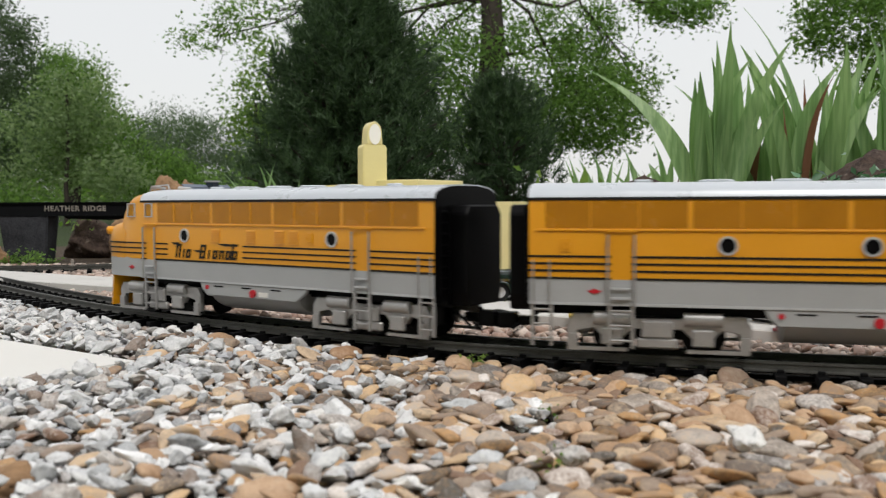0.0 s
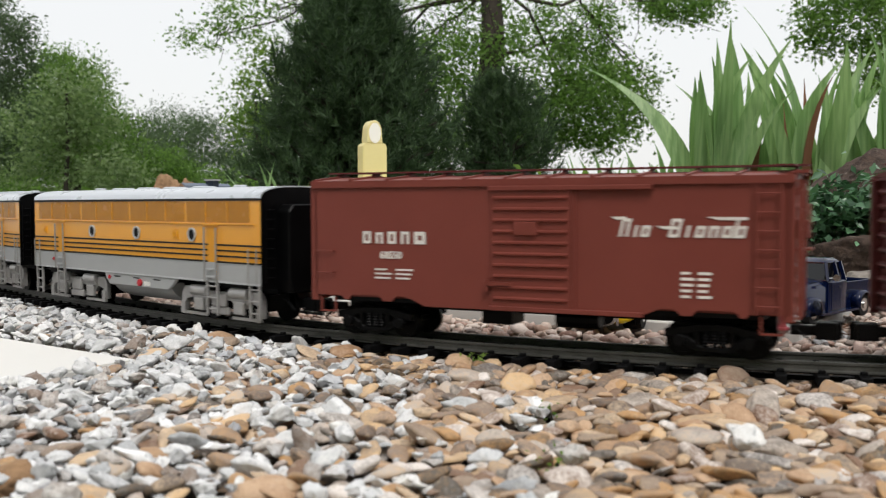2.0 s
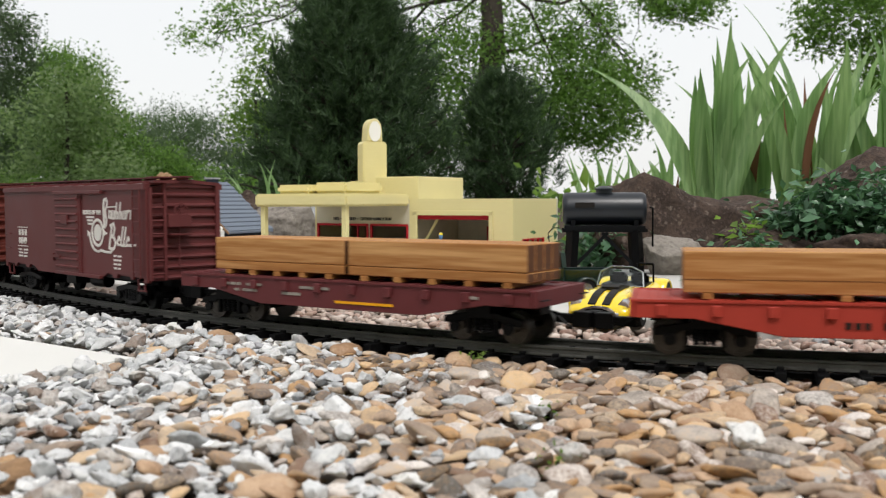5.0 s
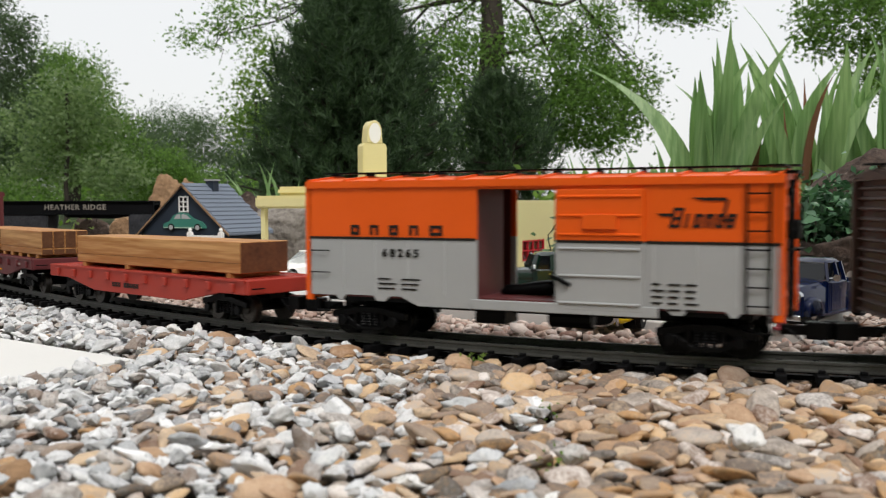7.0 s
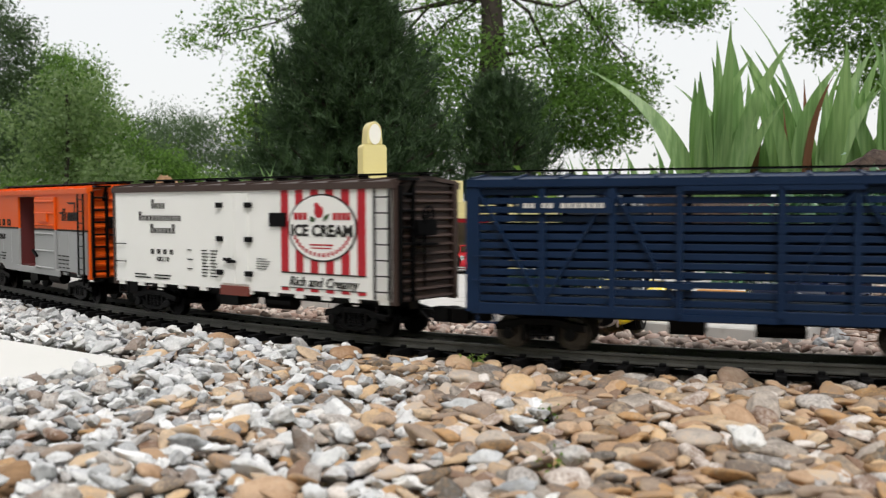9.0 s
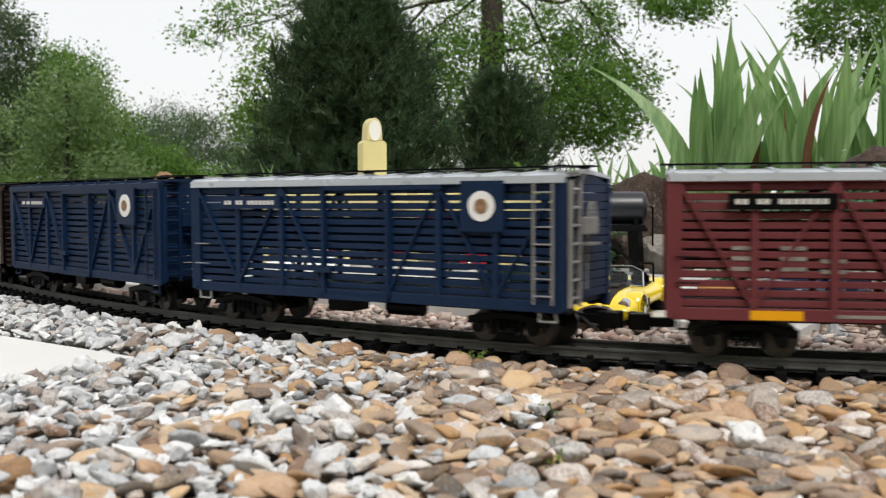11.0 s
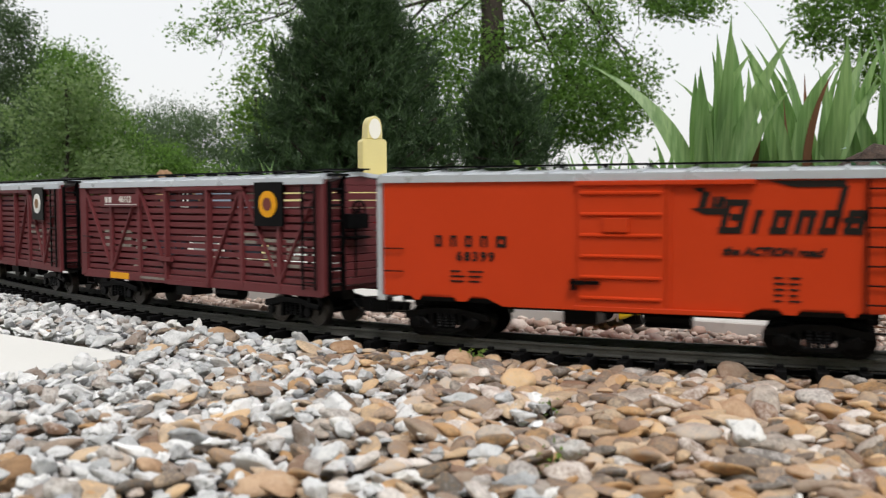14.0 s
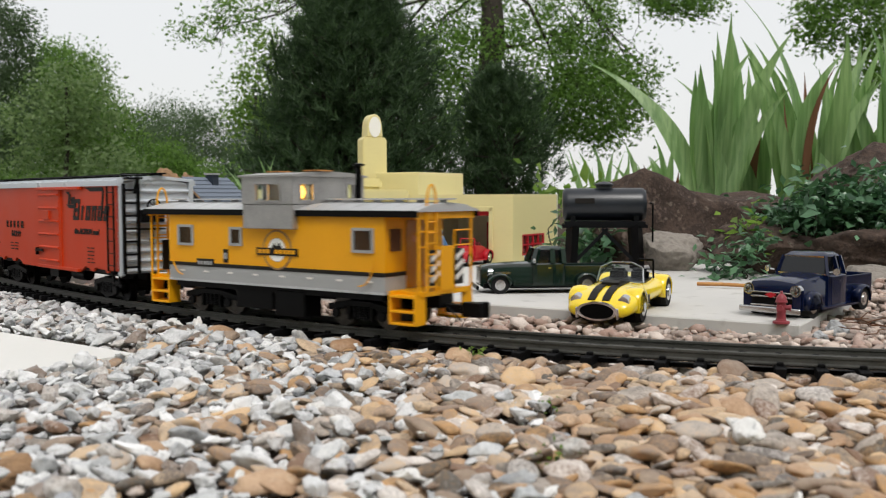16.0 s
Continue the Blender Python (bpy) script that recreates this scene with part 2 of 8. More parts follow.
# ---- mesh helpers ----
class Shape:
    """Collects faces of simple solids into one mesh."""

    def __init__(self):
        self.v, self.f = [], []

    def add(self, verts, faces):
        k = len(self.v)
        self.v += [tuple(p) for p in verts]
        self.f += [tuple(i + k for i in q) for q in faces]
        return self

    def box(self, x0, x1, y0, y1, z0, z1):
        v = [(x, y, z) for z in (z0, z1) for y in (y0, y1) for x in (x0, x1)]
        return self.add(v, [(0, 2, 3, 1), (4, 5, 7, 6), (0, 1, 5, 4), (2, 6, 7, 3), (0, 4, 6, 2), (1, 3, 7, 5)])

    def beam(self, a, b, w, h, up=(0, 0, 1)):
        """A bar of section w x h from a to b."""
        a, b = Vector(a), Vector(b)
        d = (b - a).normalized()
        s = d.cross(Vector(up))
        s = s.normalized() if s.length > 1e-6 else Vector((1, 0, 0))
        u = s.cross(d)
        v = [p + s * (i * w / 2) + u * (j * h / 2) for p in (a, b) for j in (-1, 1) for i in (-1, 1)]
        return self.add(v, [(0, 2, 3, 1), (4, 5, 7, 6), (0, 1, 5, 4), (2, 6, 7, 3), (0, 4, 6, 2), (1, 3, 7, 5)])

    def cyl(self, a, b, r, seg=16, r2=None):
        a, b = Vector(a), Vector(b)
        r2 = r if r2 is None else r2
        d = (b - a).normalized()
        s = d.orthogonal().normalized()
        u = d.cross(s)
        ring = [(math.cos(2 * math.pi * i / seg), math.sin(2 * math.pi * i / seg)) for i in range(seg)]
        v = [a + (s * c + u * q) * r for c, q in ring] + [b + (s * c + u * q) * r2 for c, q in ring]
        f = [(i, (i + 1) % seg, seg + (i + 1) % seg, seg + i) for i in range(seg)]
        return self.add(v, f + [tuple(reversed(range(seg))), tuple(range(seg, 2 * seg))])

    def ring(self, c, n, r, w, h, seg=24):
        """A flat ring round c with normal n: outer radius r, band w, height h."""
        c, n = Vector(c), Vector(n).normalized()
        s = n.orthogonal().normalized()
        u = n.cross(s)
        v, f = [], []
        for i in range(seg):
            d = s * math.cos(2 * math.pi * i / seg) + u * math.sin(2 * math.pi * i / seg)
            v += [c + d * r, c + d * r + n * h, c + d * (r - w) + n * h, c + d * (r - w)]
        for i in range(seg):
            j = (i + 1) % seg
            f += [(4 * i + k, 4 * j + k, 4 * j + (k + 1) % 4, 4 * i + (k + 1) % 4) for k in range(4)]
        return self.add(v, f)

    def prism(self, pts, a, b, axis="y"):
        """A flat outline drawn out along an axis from a to b; the outline is in the other two axes, in order."""
        def at(p, t):
            return {"x": (t, p[0], p[1]), "y": (p[0], t, p[1]), "z": (p[0], p[1], t)}[axis]
        k = len(pts)
        v = [at(p, a) for p in pts] + [at(p, b) for p in pts]
        f = [(i, (i + 1) % k, k + (i + 1) % k, k + i) for i in range(k)]
        return self.add(v, f + [tuple(reversed(range(k))), tuple(range(k, 2 * k))])

    def loft(self, rings, closed=True, caps=True):
        k = len(rings[0])
        v = [p for r in rings for p in r]
        f = []
        for j in range(len(rings) - 1):
            for i in range(k if closed else k - 1):
                i2 = (i + 1) % k
                f.append((j * k + i, j * k + i2, (j + 1) * k + i2, (j + 1) * k + i))
        if caps:
            f += [tuple(reversed(range(k))), tuple(range((len(rings) - 1) * k, len(rings) * k))]
        return self.add(v, f)

    def turned(self, c, profile, seg=20):
        """A solid turned about the upright through c; profile rows of (radius, height)."""
        return self.loft([[(c[0] + r * math.cos(2 * math.pi * i / seg), c[1] + r * math.sin(2 * math.pi * i / seg), c[2] + z) for i in range(seg)] for r, z in profile])

    def moved(self, m):
        self.v = [tuple(m @ Vector(p)) for p in self.v]
        return self

    def mesh(self, name, bevel=0.0, smooth=0.0):
        me = bpy.data.meshes.new(name)
        me.from_pydata(self.v, [], self.f)
        bm = bmesh.new()
        bm.from_mesh(me)
        bmesh.ops.recalc_face_normals(bm, faces=bm.faces)
        if bevel:
            sharp = [e for e in bm.edges if len(e.link_faces) == 2 and e.calc_face_angle(0) > 0.6]
            bmesh.ops.bevel(bm, geom=sharp, offset=bevel, segments=1 if bevel < 0.002 else 2, affect="EDGES", clamp_overlap=True)
        if smooth:
            for q in bm.faces:
                q.smooth = True
            for e in bm.edges:
                if len(e.link_faces) == 2 and e.calc_face_angle(0) > smooth:
                    e.smooth = False
        bm.to_mesh(me)
        bm.free()
        return me


def part(name, shape, mat, parent, label="", bevel=0.0, smooth=0.0, kind=""):
    """One mesh object under a thing, or at top level."""
    me = shape.mesh(name, bevel, smooth) if isinstance(shape, Shape) else shape
    if mat and not me.materials:
        me.materials.append(M[mat])
    ob = new(name, me)
    ob.parent = parent
    return tagged(ob, label, kind=kind)


def thing(name, label, category, m=None, group=""):
    ob = tagged(new(name), label, category, group)
    ob.empty_display_size = 0.01
    if m is not None:
        ob.matrix_basis = m
    return ob


def bulk(name, verts, faces, mat, parent=None, smooth=False):
    """A large mesh from arrays; faces all have as many corners."""
    me = bpy.data.meshes.new(name)
    verts, faces = np.asarray(verts, np.float32), np.asarray(faces, np.int32)
    k = faces.shape[1]
    me.vertices.add(len(verts))
    me.vertices.foreach_set("co", verts.ravel())
    me.loops.add(faces.size)
    me.loops.foreach_set("vertex_index", faces.ravel())
    me.polygons.add(len(faces))
    me.polygons.foreach_set("loop_start", np.arange(0, faces.size, k, dtype=np.int32))
    if smooth:
        me.polygons.foreach_set("use_smooth", np.ones(len(faces), bool))
    me.update(calc_edges=True)
    me.materials.append(M[mat])
    ob = new(name, me)
    ob.parent = parent
    return ob


def lettering(words, size, mat, parent, m, depth=0.0004, squeeze=1.0, bold=0.0, shear=0.0, name="lettering", spacing=1.0):
    """Words as a thin mesh, centred, in the plane that m gives (x along the line, y up)."""
    cu = bpy.data.curves.new(name, "FONT")
    cu.body, cu.size, cu.extrude, cu.offset, cu.shear, cu.space_character = words, size, depth, bold, shear, spacing
    cu.align_x, cu.align_y, cu.resolution_u = "CENTER", "CENTER", 2
    tmp = bpy.data.objects.new(name, cu)
    me = bpy.data.meshes.new_from_object(tmp)
    bpy.data.objects.remove(tmp)
    bpy.data.curves.remove(cu)
    me.transform(Matrix.Diagonal((squeeze, 1, 1, 1)))
    me.transform(m)
    me.materials.clear()
    me.materials.append(M[mat])
    ob = new(name, me)
    ob.parent = parent
    return ob


rng = np.random.default_rng(7)


# ---- the track's plan: a curve, straight beyond both ends ----
STEP = 0.01
PLAN_S = np.arange(-8.0, 8.0, STEP)
bend = 0.6163 + 0.4828 * PLAN_S - 0.0662 * PLAN_S ** 2
bend = np.where(PLAN_S < -1.35, 0.0, np.where(PLAN_S > 0.6, 0.0, np.maximum(bend, 0.0)))
zero = int(round(8.0 / STEP))
turn = np.cumsum(bend) * STEP
turn = turn - turn[zero] + radians(-30.013)
plan_x = np.cumsum(np.cos(turn)) * STEP
plan_y = np.cumsum(np.sin(turn)) * STEP
plan_x += 0.0007 - plan_x[zero]
plan_y += 0.9149 - plan_y[zero]


def on_track(s):
    """Plan place and heading at arc s."""
    return float(np.interp(s, PLAN_S, plan_x)), float(np.interp(s, PLAN_S, plan_y)), float(np.interp(s, PLAN_S, turn))


def beside(s, off):
    """A plan point off metres to the far side of the track's middle at arc s."""
    x, y, h = on_track(s)
    return x - off * math.sin(h), y + off * math.cos(h)


def stock_pose(s, half):
    """Pose of a vehicle whose bogies stand at s - half and s + half."""
    ax, ay, _ = on_track(s - half)
    bx, by, _ = on_track(s + half)
    return pose((ax + bx) / 2, (ay + by) / 2, 0, 0, 0, math.degrees(math.atan2(by - ay, bx - ax)))


def run(t):
    """How far the train has gone by t, from its place at 8 s."""
    return 0.41742 * (t - 8) + 0.00087228 * (t - 8) ** 2 - 0.000068174 * (t - 8) ** 3


TRAIN = []


# ---- ground ----
def ground_height(x, y):
    """A flat railway bed, a bank rising behind on the right, rough lawn far off."""
    bank = np.clip((x - 0.42 - 0.25 * (y - 1.3)) / 0.5, 0, 1) * np.clip((y - 1.15) / 0.6, 0, 1)
    bank2 = np.clip((y - 2.15) / 0.6, 0, 1) * np.clip((x - 0.05) / 0.3, 0, 1)
    far = np.clip((y - 3) / 6, 0, 1) * 0.04
    return -0.022 + 0.13 * np.maximum(bank, bank2) * np.clip((6.5 - y) / 2.5, 0, 1) + far


def make_ground():
    xs = np.concatenate([-np.geomspace(400, 3.2, 28), np.linspace(-3, 3, 121), np.geomspace(3.2, 400, 28)])
    ys = np.concatenate([-np.geomspace(300, 1.2, 20), np.linspace(-1, 5, 121), np.geomspace(5.2, 600, 32)])
    gx, gy = np.meshgrid(xs, ys)
    gz = ground_height(gx, gy)
    v = np.stack([gx, gy, gz], -1).reshape(-1, 3)
    w, h = len(xs), len(ys)
    i = np.arange(w * h).reshape(h, w)
    f = np.stack([i[:-1, :-1], i[:-1, 1:], i[1:, 1:], i[1:, :-1]], -1).reshape(-1, 4)
    ob = bulk("ground", v, f, "soil", smooth=True)
    me = ob.data
    me.materials.append(M["lawn"])
    mid = v[f].mean(1)
    me.polygons.foreach_set("material_index", ((mid[:, 1] > 3.4) | (np.abs(mid[:, 0]) > 2.6)).astype(np.int32))
    tagged(ob, "dark soil garden ground turning to shaded lawn", "ground", kind="structure")


def icosphere(sub):
    bm = bmesh.new()
    bmesh.ops.create_icosphere(bm, subdivisions=sub, radius=1.0)
    bm.verts.index_update()
    v = np.array([p.co[:] for p in bm.verts])
    f = np.array([[q.index for q in fc.verts] for fc in bm.faces])
    bm.free()
    return v, f


def stone_kinds(sub, count, rough, facets=0):
    """Unit stones: round pebbles, or crushed ones cut by planes."""
    v0, f0 = icosphere(sub)
    out = []
    for k in range(count):
        v = v0.copy()
        if facets:
            for _ in range(facets):
                n = rng.normal(size=3)
                n /= np.linalg.norm(n)
                d = rng.uniform(0.36, 0.72)
                over = np.maximum(v @ n - d, 0)
                v -= over[:, None] * n
        off = rng.uniform(0, 50, 3)
        bulge = np.array([noise.noise(Vector(p * (2.0 if facets else 1.1) + off)) for p in v0])
        v *= (1 + rough * bulge)[:, None]
        out.append(v)
    return out, f0


def scatter_stones(name, places, size, mat, sub, rough, facets, flat, label, smooth=True, sink=0.35):
    """Many stones in one mesh. places: n x 3 of x, y and base height."""
    kinds, f0 = stone_kinds(sub, 14, rough, facets)
    n = len(places)
    k = len(kinds[0])
    V = np.empty((n, k, 3), np.float32)
    for i, (x, y, z) in enumerate(places):
        r = size * math.exp(rng.normal(0, 0.24)) * 0.5
        sc = np.array([r * rng.uniform(1.0, 1.75), r * rng.uniform(0.75, 1.05), r * rng.uniform(*flat)])
        m = np.array(Euler((rng.normal(0, 0.26), rng.normal(0, 0.26), rng.uniform(0, 6.3))).to_matrix())
        p = (kinds[i % len(kinds)] * sc) @ m.T
        V[i] = p + (x, y, z + sc[2] * (1 - sink))
    F = (f0[None] + (np.arange(n) * k)[:, None, None]).reshape(-1, 3)
    ob = bulk(name, V.reshape(-1, 3), F, mat, smooth=smooth)
    return tagged(ob, label, "gravel", kind="stuff")


def jitter_grid(x0, x1, y0, y1, gap):
    nx, ny = int((x1 - x0) / gap), int((y1 - y0) / gap)
    gx, gy = np.meshgrid(np.arange(nx), np.arange(ny))
    p = np.stack([gx + 0.5 * (gy % 2), gy * 1.0], -1).reshape(-1, 2) + rng.uniform(-0.42, 0.42, (nx * ny, 2))
    return p * gap + (x0, y0)


def track_offset(p):
    """Signed distance of plan points from the track's middle; far side positive."""
    sel = (PLAN_S > -2.6) & (PLAN_S < 2.2)
    px_, py_, h = plan_x[sel], plan_y[sel], turn[sel]
    out = np.empty(len(p))
    for a in range(0, len(p), 2000):
        q = p[a:a + 2000]
        d2 = (q[:, :1] - px_) ** 2 + (q[:, 1:] - py_) ** 2
        j = d2.argmin(1)
        out[a:a + 2000] = -(q[:, 0] - px_[j]) * np.sin(h[j]) + (q[:, 1] - py_[j]) * np.cos(h[j])
    return out


def make_gravel():
    # nearest pebbles, in two layers
    p = jitter_grid(-0.75, 0.62, 0.26, 1.5, 0.0097)
    off = track_offset(p)
    near = (off < -0.054) & (np.abs(p[:, 0]) < 0.16 + p[:, 1] * 0.52)
    p, off = p[near], off[near]
    wob = np.array([noise.noise(Vector((a * 9, b * 9, 3.0))) for a, b in p])
    side = (p[:, 0] + 0.105 + 0.10 * (p[:, 1] - 0.7)) / 0.13 + wob * 1.3 + rng.normal(0, 0.85, len(p))
    pale = side < 0
    hill = np.array([noise.noise(Vector((a * 14, b * 14, 9.0))) for a, b in p]) * 0.004
    z = -0.021 + hill + 0.004 * np.clip((-off - 0.05) / 0.1, 0, 1)
    on_slab = in_front_slab(p)
    keep = ~on_slab
    tall = rng.random(len(p)) < 0.4
    for sel, nm, mat, sub, rough, fac, flat, size, label in (
            (~pale & keep, "pebble_bed", "river", 3, 0.35, 0, (0.27, 0.54), 0.0134, "rounded tan and brown river pebbles beside the track"),
            (pale & keep, "limestone_gravel", "lime", 3, 0.42, 11, (0.45, 0.85), 0.0132, "crushed pale grey limestone gravel beside the track")):
        q = p[sel]
        zz = z[sel] + np.where(tall[sel], 0.0052, 0.0) + rng.uniform(-0.0015, 0.0015, sel.sum())
        scatter_stones(nm, np.column_stack([q, zz]), size, mat, sub, rough, fac, flat, label, smooth=True)
    # the bed beyond the rails
    p = jitter_grid(-1.6, 1.05, 0.8, 2.3, 0.0112)
    off = track_offset(p)
    sel = (off > 0.05) & (np.abs(p[:, 0]) < 0.1 + p[:, 1] * 0.56) & ~on_paver(p) & (off < 0.75)
    q = p[sel]
    zz = np.full(len(q), -0.021) + rng.uniform(0, 0.005, len(q)) + np.maximum(0, ground_height(q[:, 0], q[:, 1]) + 0.022)
    scatter_stones("pink_gravel", np.column_stack([q, zz]), 0.0118, "pink", 1, 0.35, 4, (0.5, 0.85), "pinkish tan gravel behind the rails", smooth=True)
    # between and under the sleepers
    q = np.array([(*beside(s + rng.normal(0, 0.003), o), -0.028) for s in np.arange(-1.9, 0.7, 0.0115) for o in np.arange(-0.052, 0.056, 0.0125)])
    scatter_stones("ballast", q, 0.0115, "river", 1, 0.35, 0, (0.5, 0.8), "small dark pebbles between the sleepers")


SLAB_TIP, SLAB_TURN = (-0.273, 0.845), radians(143.1)


def in_front_slab(p):
    """The corner of a pale square slab that lies in the gravel."""
    d = np.asarray(p) - SLAB_TIP
    c, s = math.cos(SLAB_TURN), math.sin(SLAB_TURN)
    u, w = d[:, 0] * c + d[:, 1] * s, -d[:, 0] * s + d[:, 1] * c
    return (u > -0.0085) & (w > -0.0085)


PAVER_A, PAVER_DIR = (0.365, 0.962), radians(-32.5)


def paver_local(p):
    """Along and across the long paver from its near right corner."""
    d = np.asarray(p) - PAVER_A
    c, s = math.cos(PAVER_DIR), math.sin(PAVER_DIR)
    return d[:, 0] * c + d[:, 1] * s, -d[:, 0] * s + d[:, 1] * c


def on_paver(p):
    u, w = paver_local(p)
    return (u < 0.0) & (u > -2.2) & (w > 0.0) & (w < np.where(u > -1.24, 1.12, 0.14))


def make_pavers():
    # the long pale apron under the model village
    edges = [0.0, -0.62, -1.24, -1.86, -2.3]
    apron = tagged(new("apron"), "pale grey paving slabs under the model village", "pavement", kind="structure")
    apron.matrix_basis = pose(PAVER_A[0], PAVER_A[1], 0, 0, 0, math.degrees(PAVER_DIR))
    for a, b in zip(edges, edges[1:]):
        part("paving_slab", Shape().box(b + 0.001, a - 0.001, 0.0, 1.1 if b > -1.3 else 0.13, -0.03, -0.003), "slab", apron, bevel=0.0015)
    # the corner of a slab in the gravel
    slab = part("stepping_slab", Shape().box(0, 0.45, 0, 0.45, -0.03, -0.0105), "whiteslab", None, bevel=0.002)
    slab.matrix_basis = pose(*SLAB_TIP, 0, 0, 0, math.degrees(SLAB_TURN))
    tagged(slab, "pale flat stepping slab in the gravel", "paving slab", kind="structure")


# ---- the track ----
def rail_outline(c):
    """Section of a rail round offset c; the head's top is at 0."""
    return [(c - 0.0038, -0.0084), (c + 0.0038, -0.0084), (c + 0.0038, -0.0073), (c + 0.0009, -0.0063), (c + 0.0009, -0.0028), (c + 0.0018, -0.0022),
            (c + 0.0018, -0.0002), (c + 0.0014, 0.0), (c - 0.0014, 0.0), (c - 0.0018, -0.0002), (c - 0.0018, -0.0022), (c - 0.0009, -0.0028), (c - 0.0009, -0.0063), (c - 0.0038, -0.0073)]


def tie_shape():
    sh = Shape().box(-0.0045, 0.0045, -0.046, 0.046, -0.0165, -0.0086)
    for c in (-0.0242, 0.0242):
        for o in (-0.0052, 0.0052):
            sh.box(-0.0028, 0.0028, c + o - 0.0022, c + o + 0.0022, -0.0088, -0.0058)
    return sh


def make_track():
    track = thing("railway_track", "weathered garden railway track on black plastic sleepers", "railway track")
    for c in (-0.0242, 0.0242):
        rings = []
        for s in np.concatenate([np.arange(-7.6, -2.0, 0.4), np.arange(-2.0, 1.0, 0.04), np.arange(1.0, 7.4, 0.4)]):
            rings.append([(*beside(s, o), z) for o, z in rail_outline(c)])
        part("rail", Shape().loft(rings), "rail", track, smooth=0.5)
    me = tie_shape().mesh("sleeper", bevel=0.0006)
    me.materials.append(M["tie"])
    rest = Shape()
    for s in np.arange(-7.5, 7.3, 0.0305):
        x, y, h = on_track(s)
        if -2.3 < s < 1.0:
            ob = part("sleeper", me, None, track)
            ob.matrix_basis = pose(x, y, 0, 0, 0, math.degrees(h))
        else:
            rest.add(*moved_copy(tie_shape(), pose(x, y, 0, 0, 0, math.degrees(h))))
    part("sleepers_beyond", rest, "tie", track, kind="stuff")
    strip = Shape()
    for o in (-0.016, 0.016):
        strip.loft([[(*beside(s, o + a), z) for a, z in ((-0.003, -0.0165), (0.003, -0.0165), (0.003, -0.0125), (-0.003, -0.0125))] for s in np.arange(-2.3, 1.0, 0.04)])
    part("sleeper_web", strip, "tie", track)


def moved_copy(sh, m):
    return [tuple(m @ Vector(p)) for p in sh.v], sh.f


def make_siding():
    """A short stretch of a second track under the bridge."""
    side = thing("siding_track", "second garden railway track curving under the bridge", "railway track")
    mid = [(-0.99 + 0.3 * t, 2.0 + 0.075 * t * t, -radians(2) + math.atan2(0.15 * t, 0.3)) for t in np.linspace(-0.2, 1.0, 16)]
    for c in (-0.0242, 0.0242):
        rings = [[(x - o * math.sin(h), y + o * math.cos(h), z) for o, z in rail_outline(c)] for x, y, h in mid]
        part("rail", Shape().loft(rings), "rail", side, smooth=0.5)
    me = tie_shape().mesh("sleeper")
    me.materials.append(M["tie"])
    for x, y, h in mid:
        ob = part("sleeper", me, None, side)
        ob.matrix_basis = pose(x, y, 0, 0, 0, math.degrees(h))


# ---- rolling stock: x runs back along the train, -y faces the camera, z is 0 at the rail's head ----
def wheel_mesh(r):
    sh = Shape()
    sh.cyl((0, -0.0022, 0), (0, 0.0036, 0), r, 28)
    sh.cyl((0, 0.0036, 0), (0, 0.0052, 0), r * 1.1, 28)
    sh.ring((0, -0.0022, 0), (0, -1, 0), r, r * 0.2, 0.0008, 28)
    sh.cyl((0, -0.0022, 0), (0, -0.0042, 0), r * 0.3, 16)
    return sh.mesh("wheel", smooth=0.5)


def bogie(parent, x, frame_mat="black", wheel_mat="black", base=0.056, r=0.0143, slim=False):
    """A two-axle freight bogie: two side frames, a bolster and four wheels."""
    b = part("bogie", Shape().box(-0.011, 0.011, -0.034, 0.034, 0.012, 0.026).box(-0.02, 0.02, -0.012, 0.012, 0.014, 0.031), "black", parent, bevel=0.001)
    b.matrix_basis = pose(x, 0, 0)
    h = base / 2
    for sd in (-1, 1):
        y0, y1 = sd * 0.033, sd * 0.0385
        sh = Shape()
        lo, hi = min(y0, y1), max(y0, y1)
        sh.prism([(-h - 0.013, 0.017), (-h - 0.013, 0.0235), (-0.013, 0.0285), (0.013, 0.0285), (h + 0.013, 0.0235), (h + 0.013, 0.017), (h - 0.004, 0.018), (0.016, 0.0225), (-0.016, 0.0225), (-h + 0.004, 0.018)], lo, hi)
        if not slim:
            sh.prism([(-h + 0.004, 0.0195), (-h - 0.006, 0.0155), (-0.013, 0.0055), (0.013, 0.0055), (h + 0.006, 0.0155), (h - 0.004, 0.0195), (0.01, 0.0095), (-0.01, 0.0095)], lo, hi)
        for k in (-1, 1):
            sh.box(k * 0.0145 - 0.002, k * 0.0145 + 0.002, lo, hi, 0.008, 0.026)
            sh.cyl((k * h, y1 - sd * 0.001, 0.0145), (k * h, y1 + sd * 0.0035, 0.0145), 0.0052, 12)
        part("side_frame", sh, frame_mat, b, bevel=0.0006)
        for k in (-1, 0, 1):
            coil = [(0.0033 if q % 2 else 0.0024, 0.0013 * q) for q in range(11)]
            part("spring", Shape().turned((k * 0.0068, sd * 0.036, 0.0098), coil, 10), frame_mat, b)
    me = wheel_mesh(r)
    me.materials.append(M[wheel_mat])
    for k in (-1, 1):
        for sd in (-1, 1):
            w = part("wheel", me, None, b)
            w.matrix_basis = pose(k * h, sd * 0.0245, r, 0, 0, 0 if sd < 0 else 180)
        part("axle", Shape().cyl((k * h, -0.024, r), (k * h, 0.024, r), 0.003, 10), "black", b)
    return b


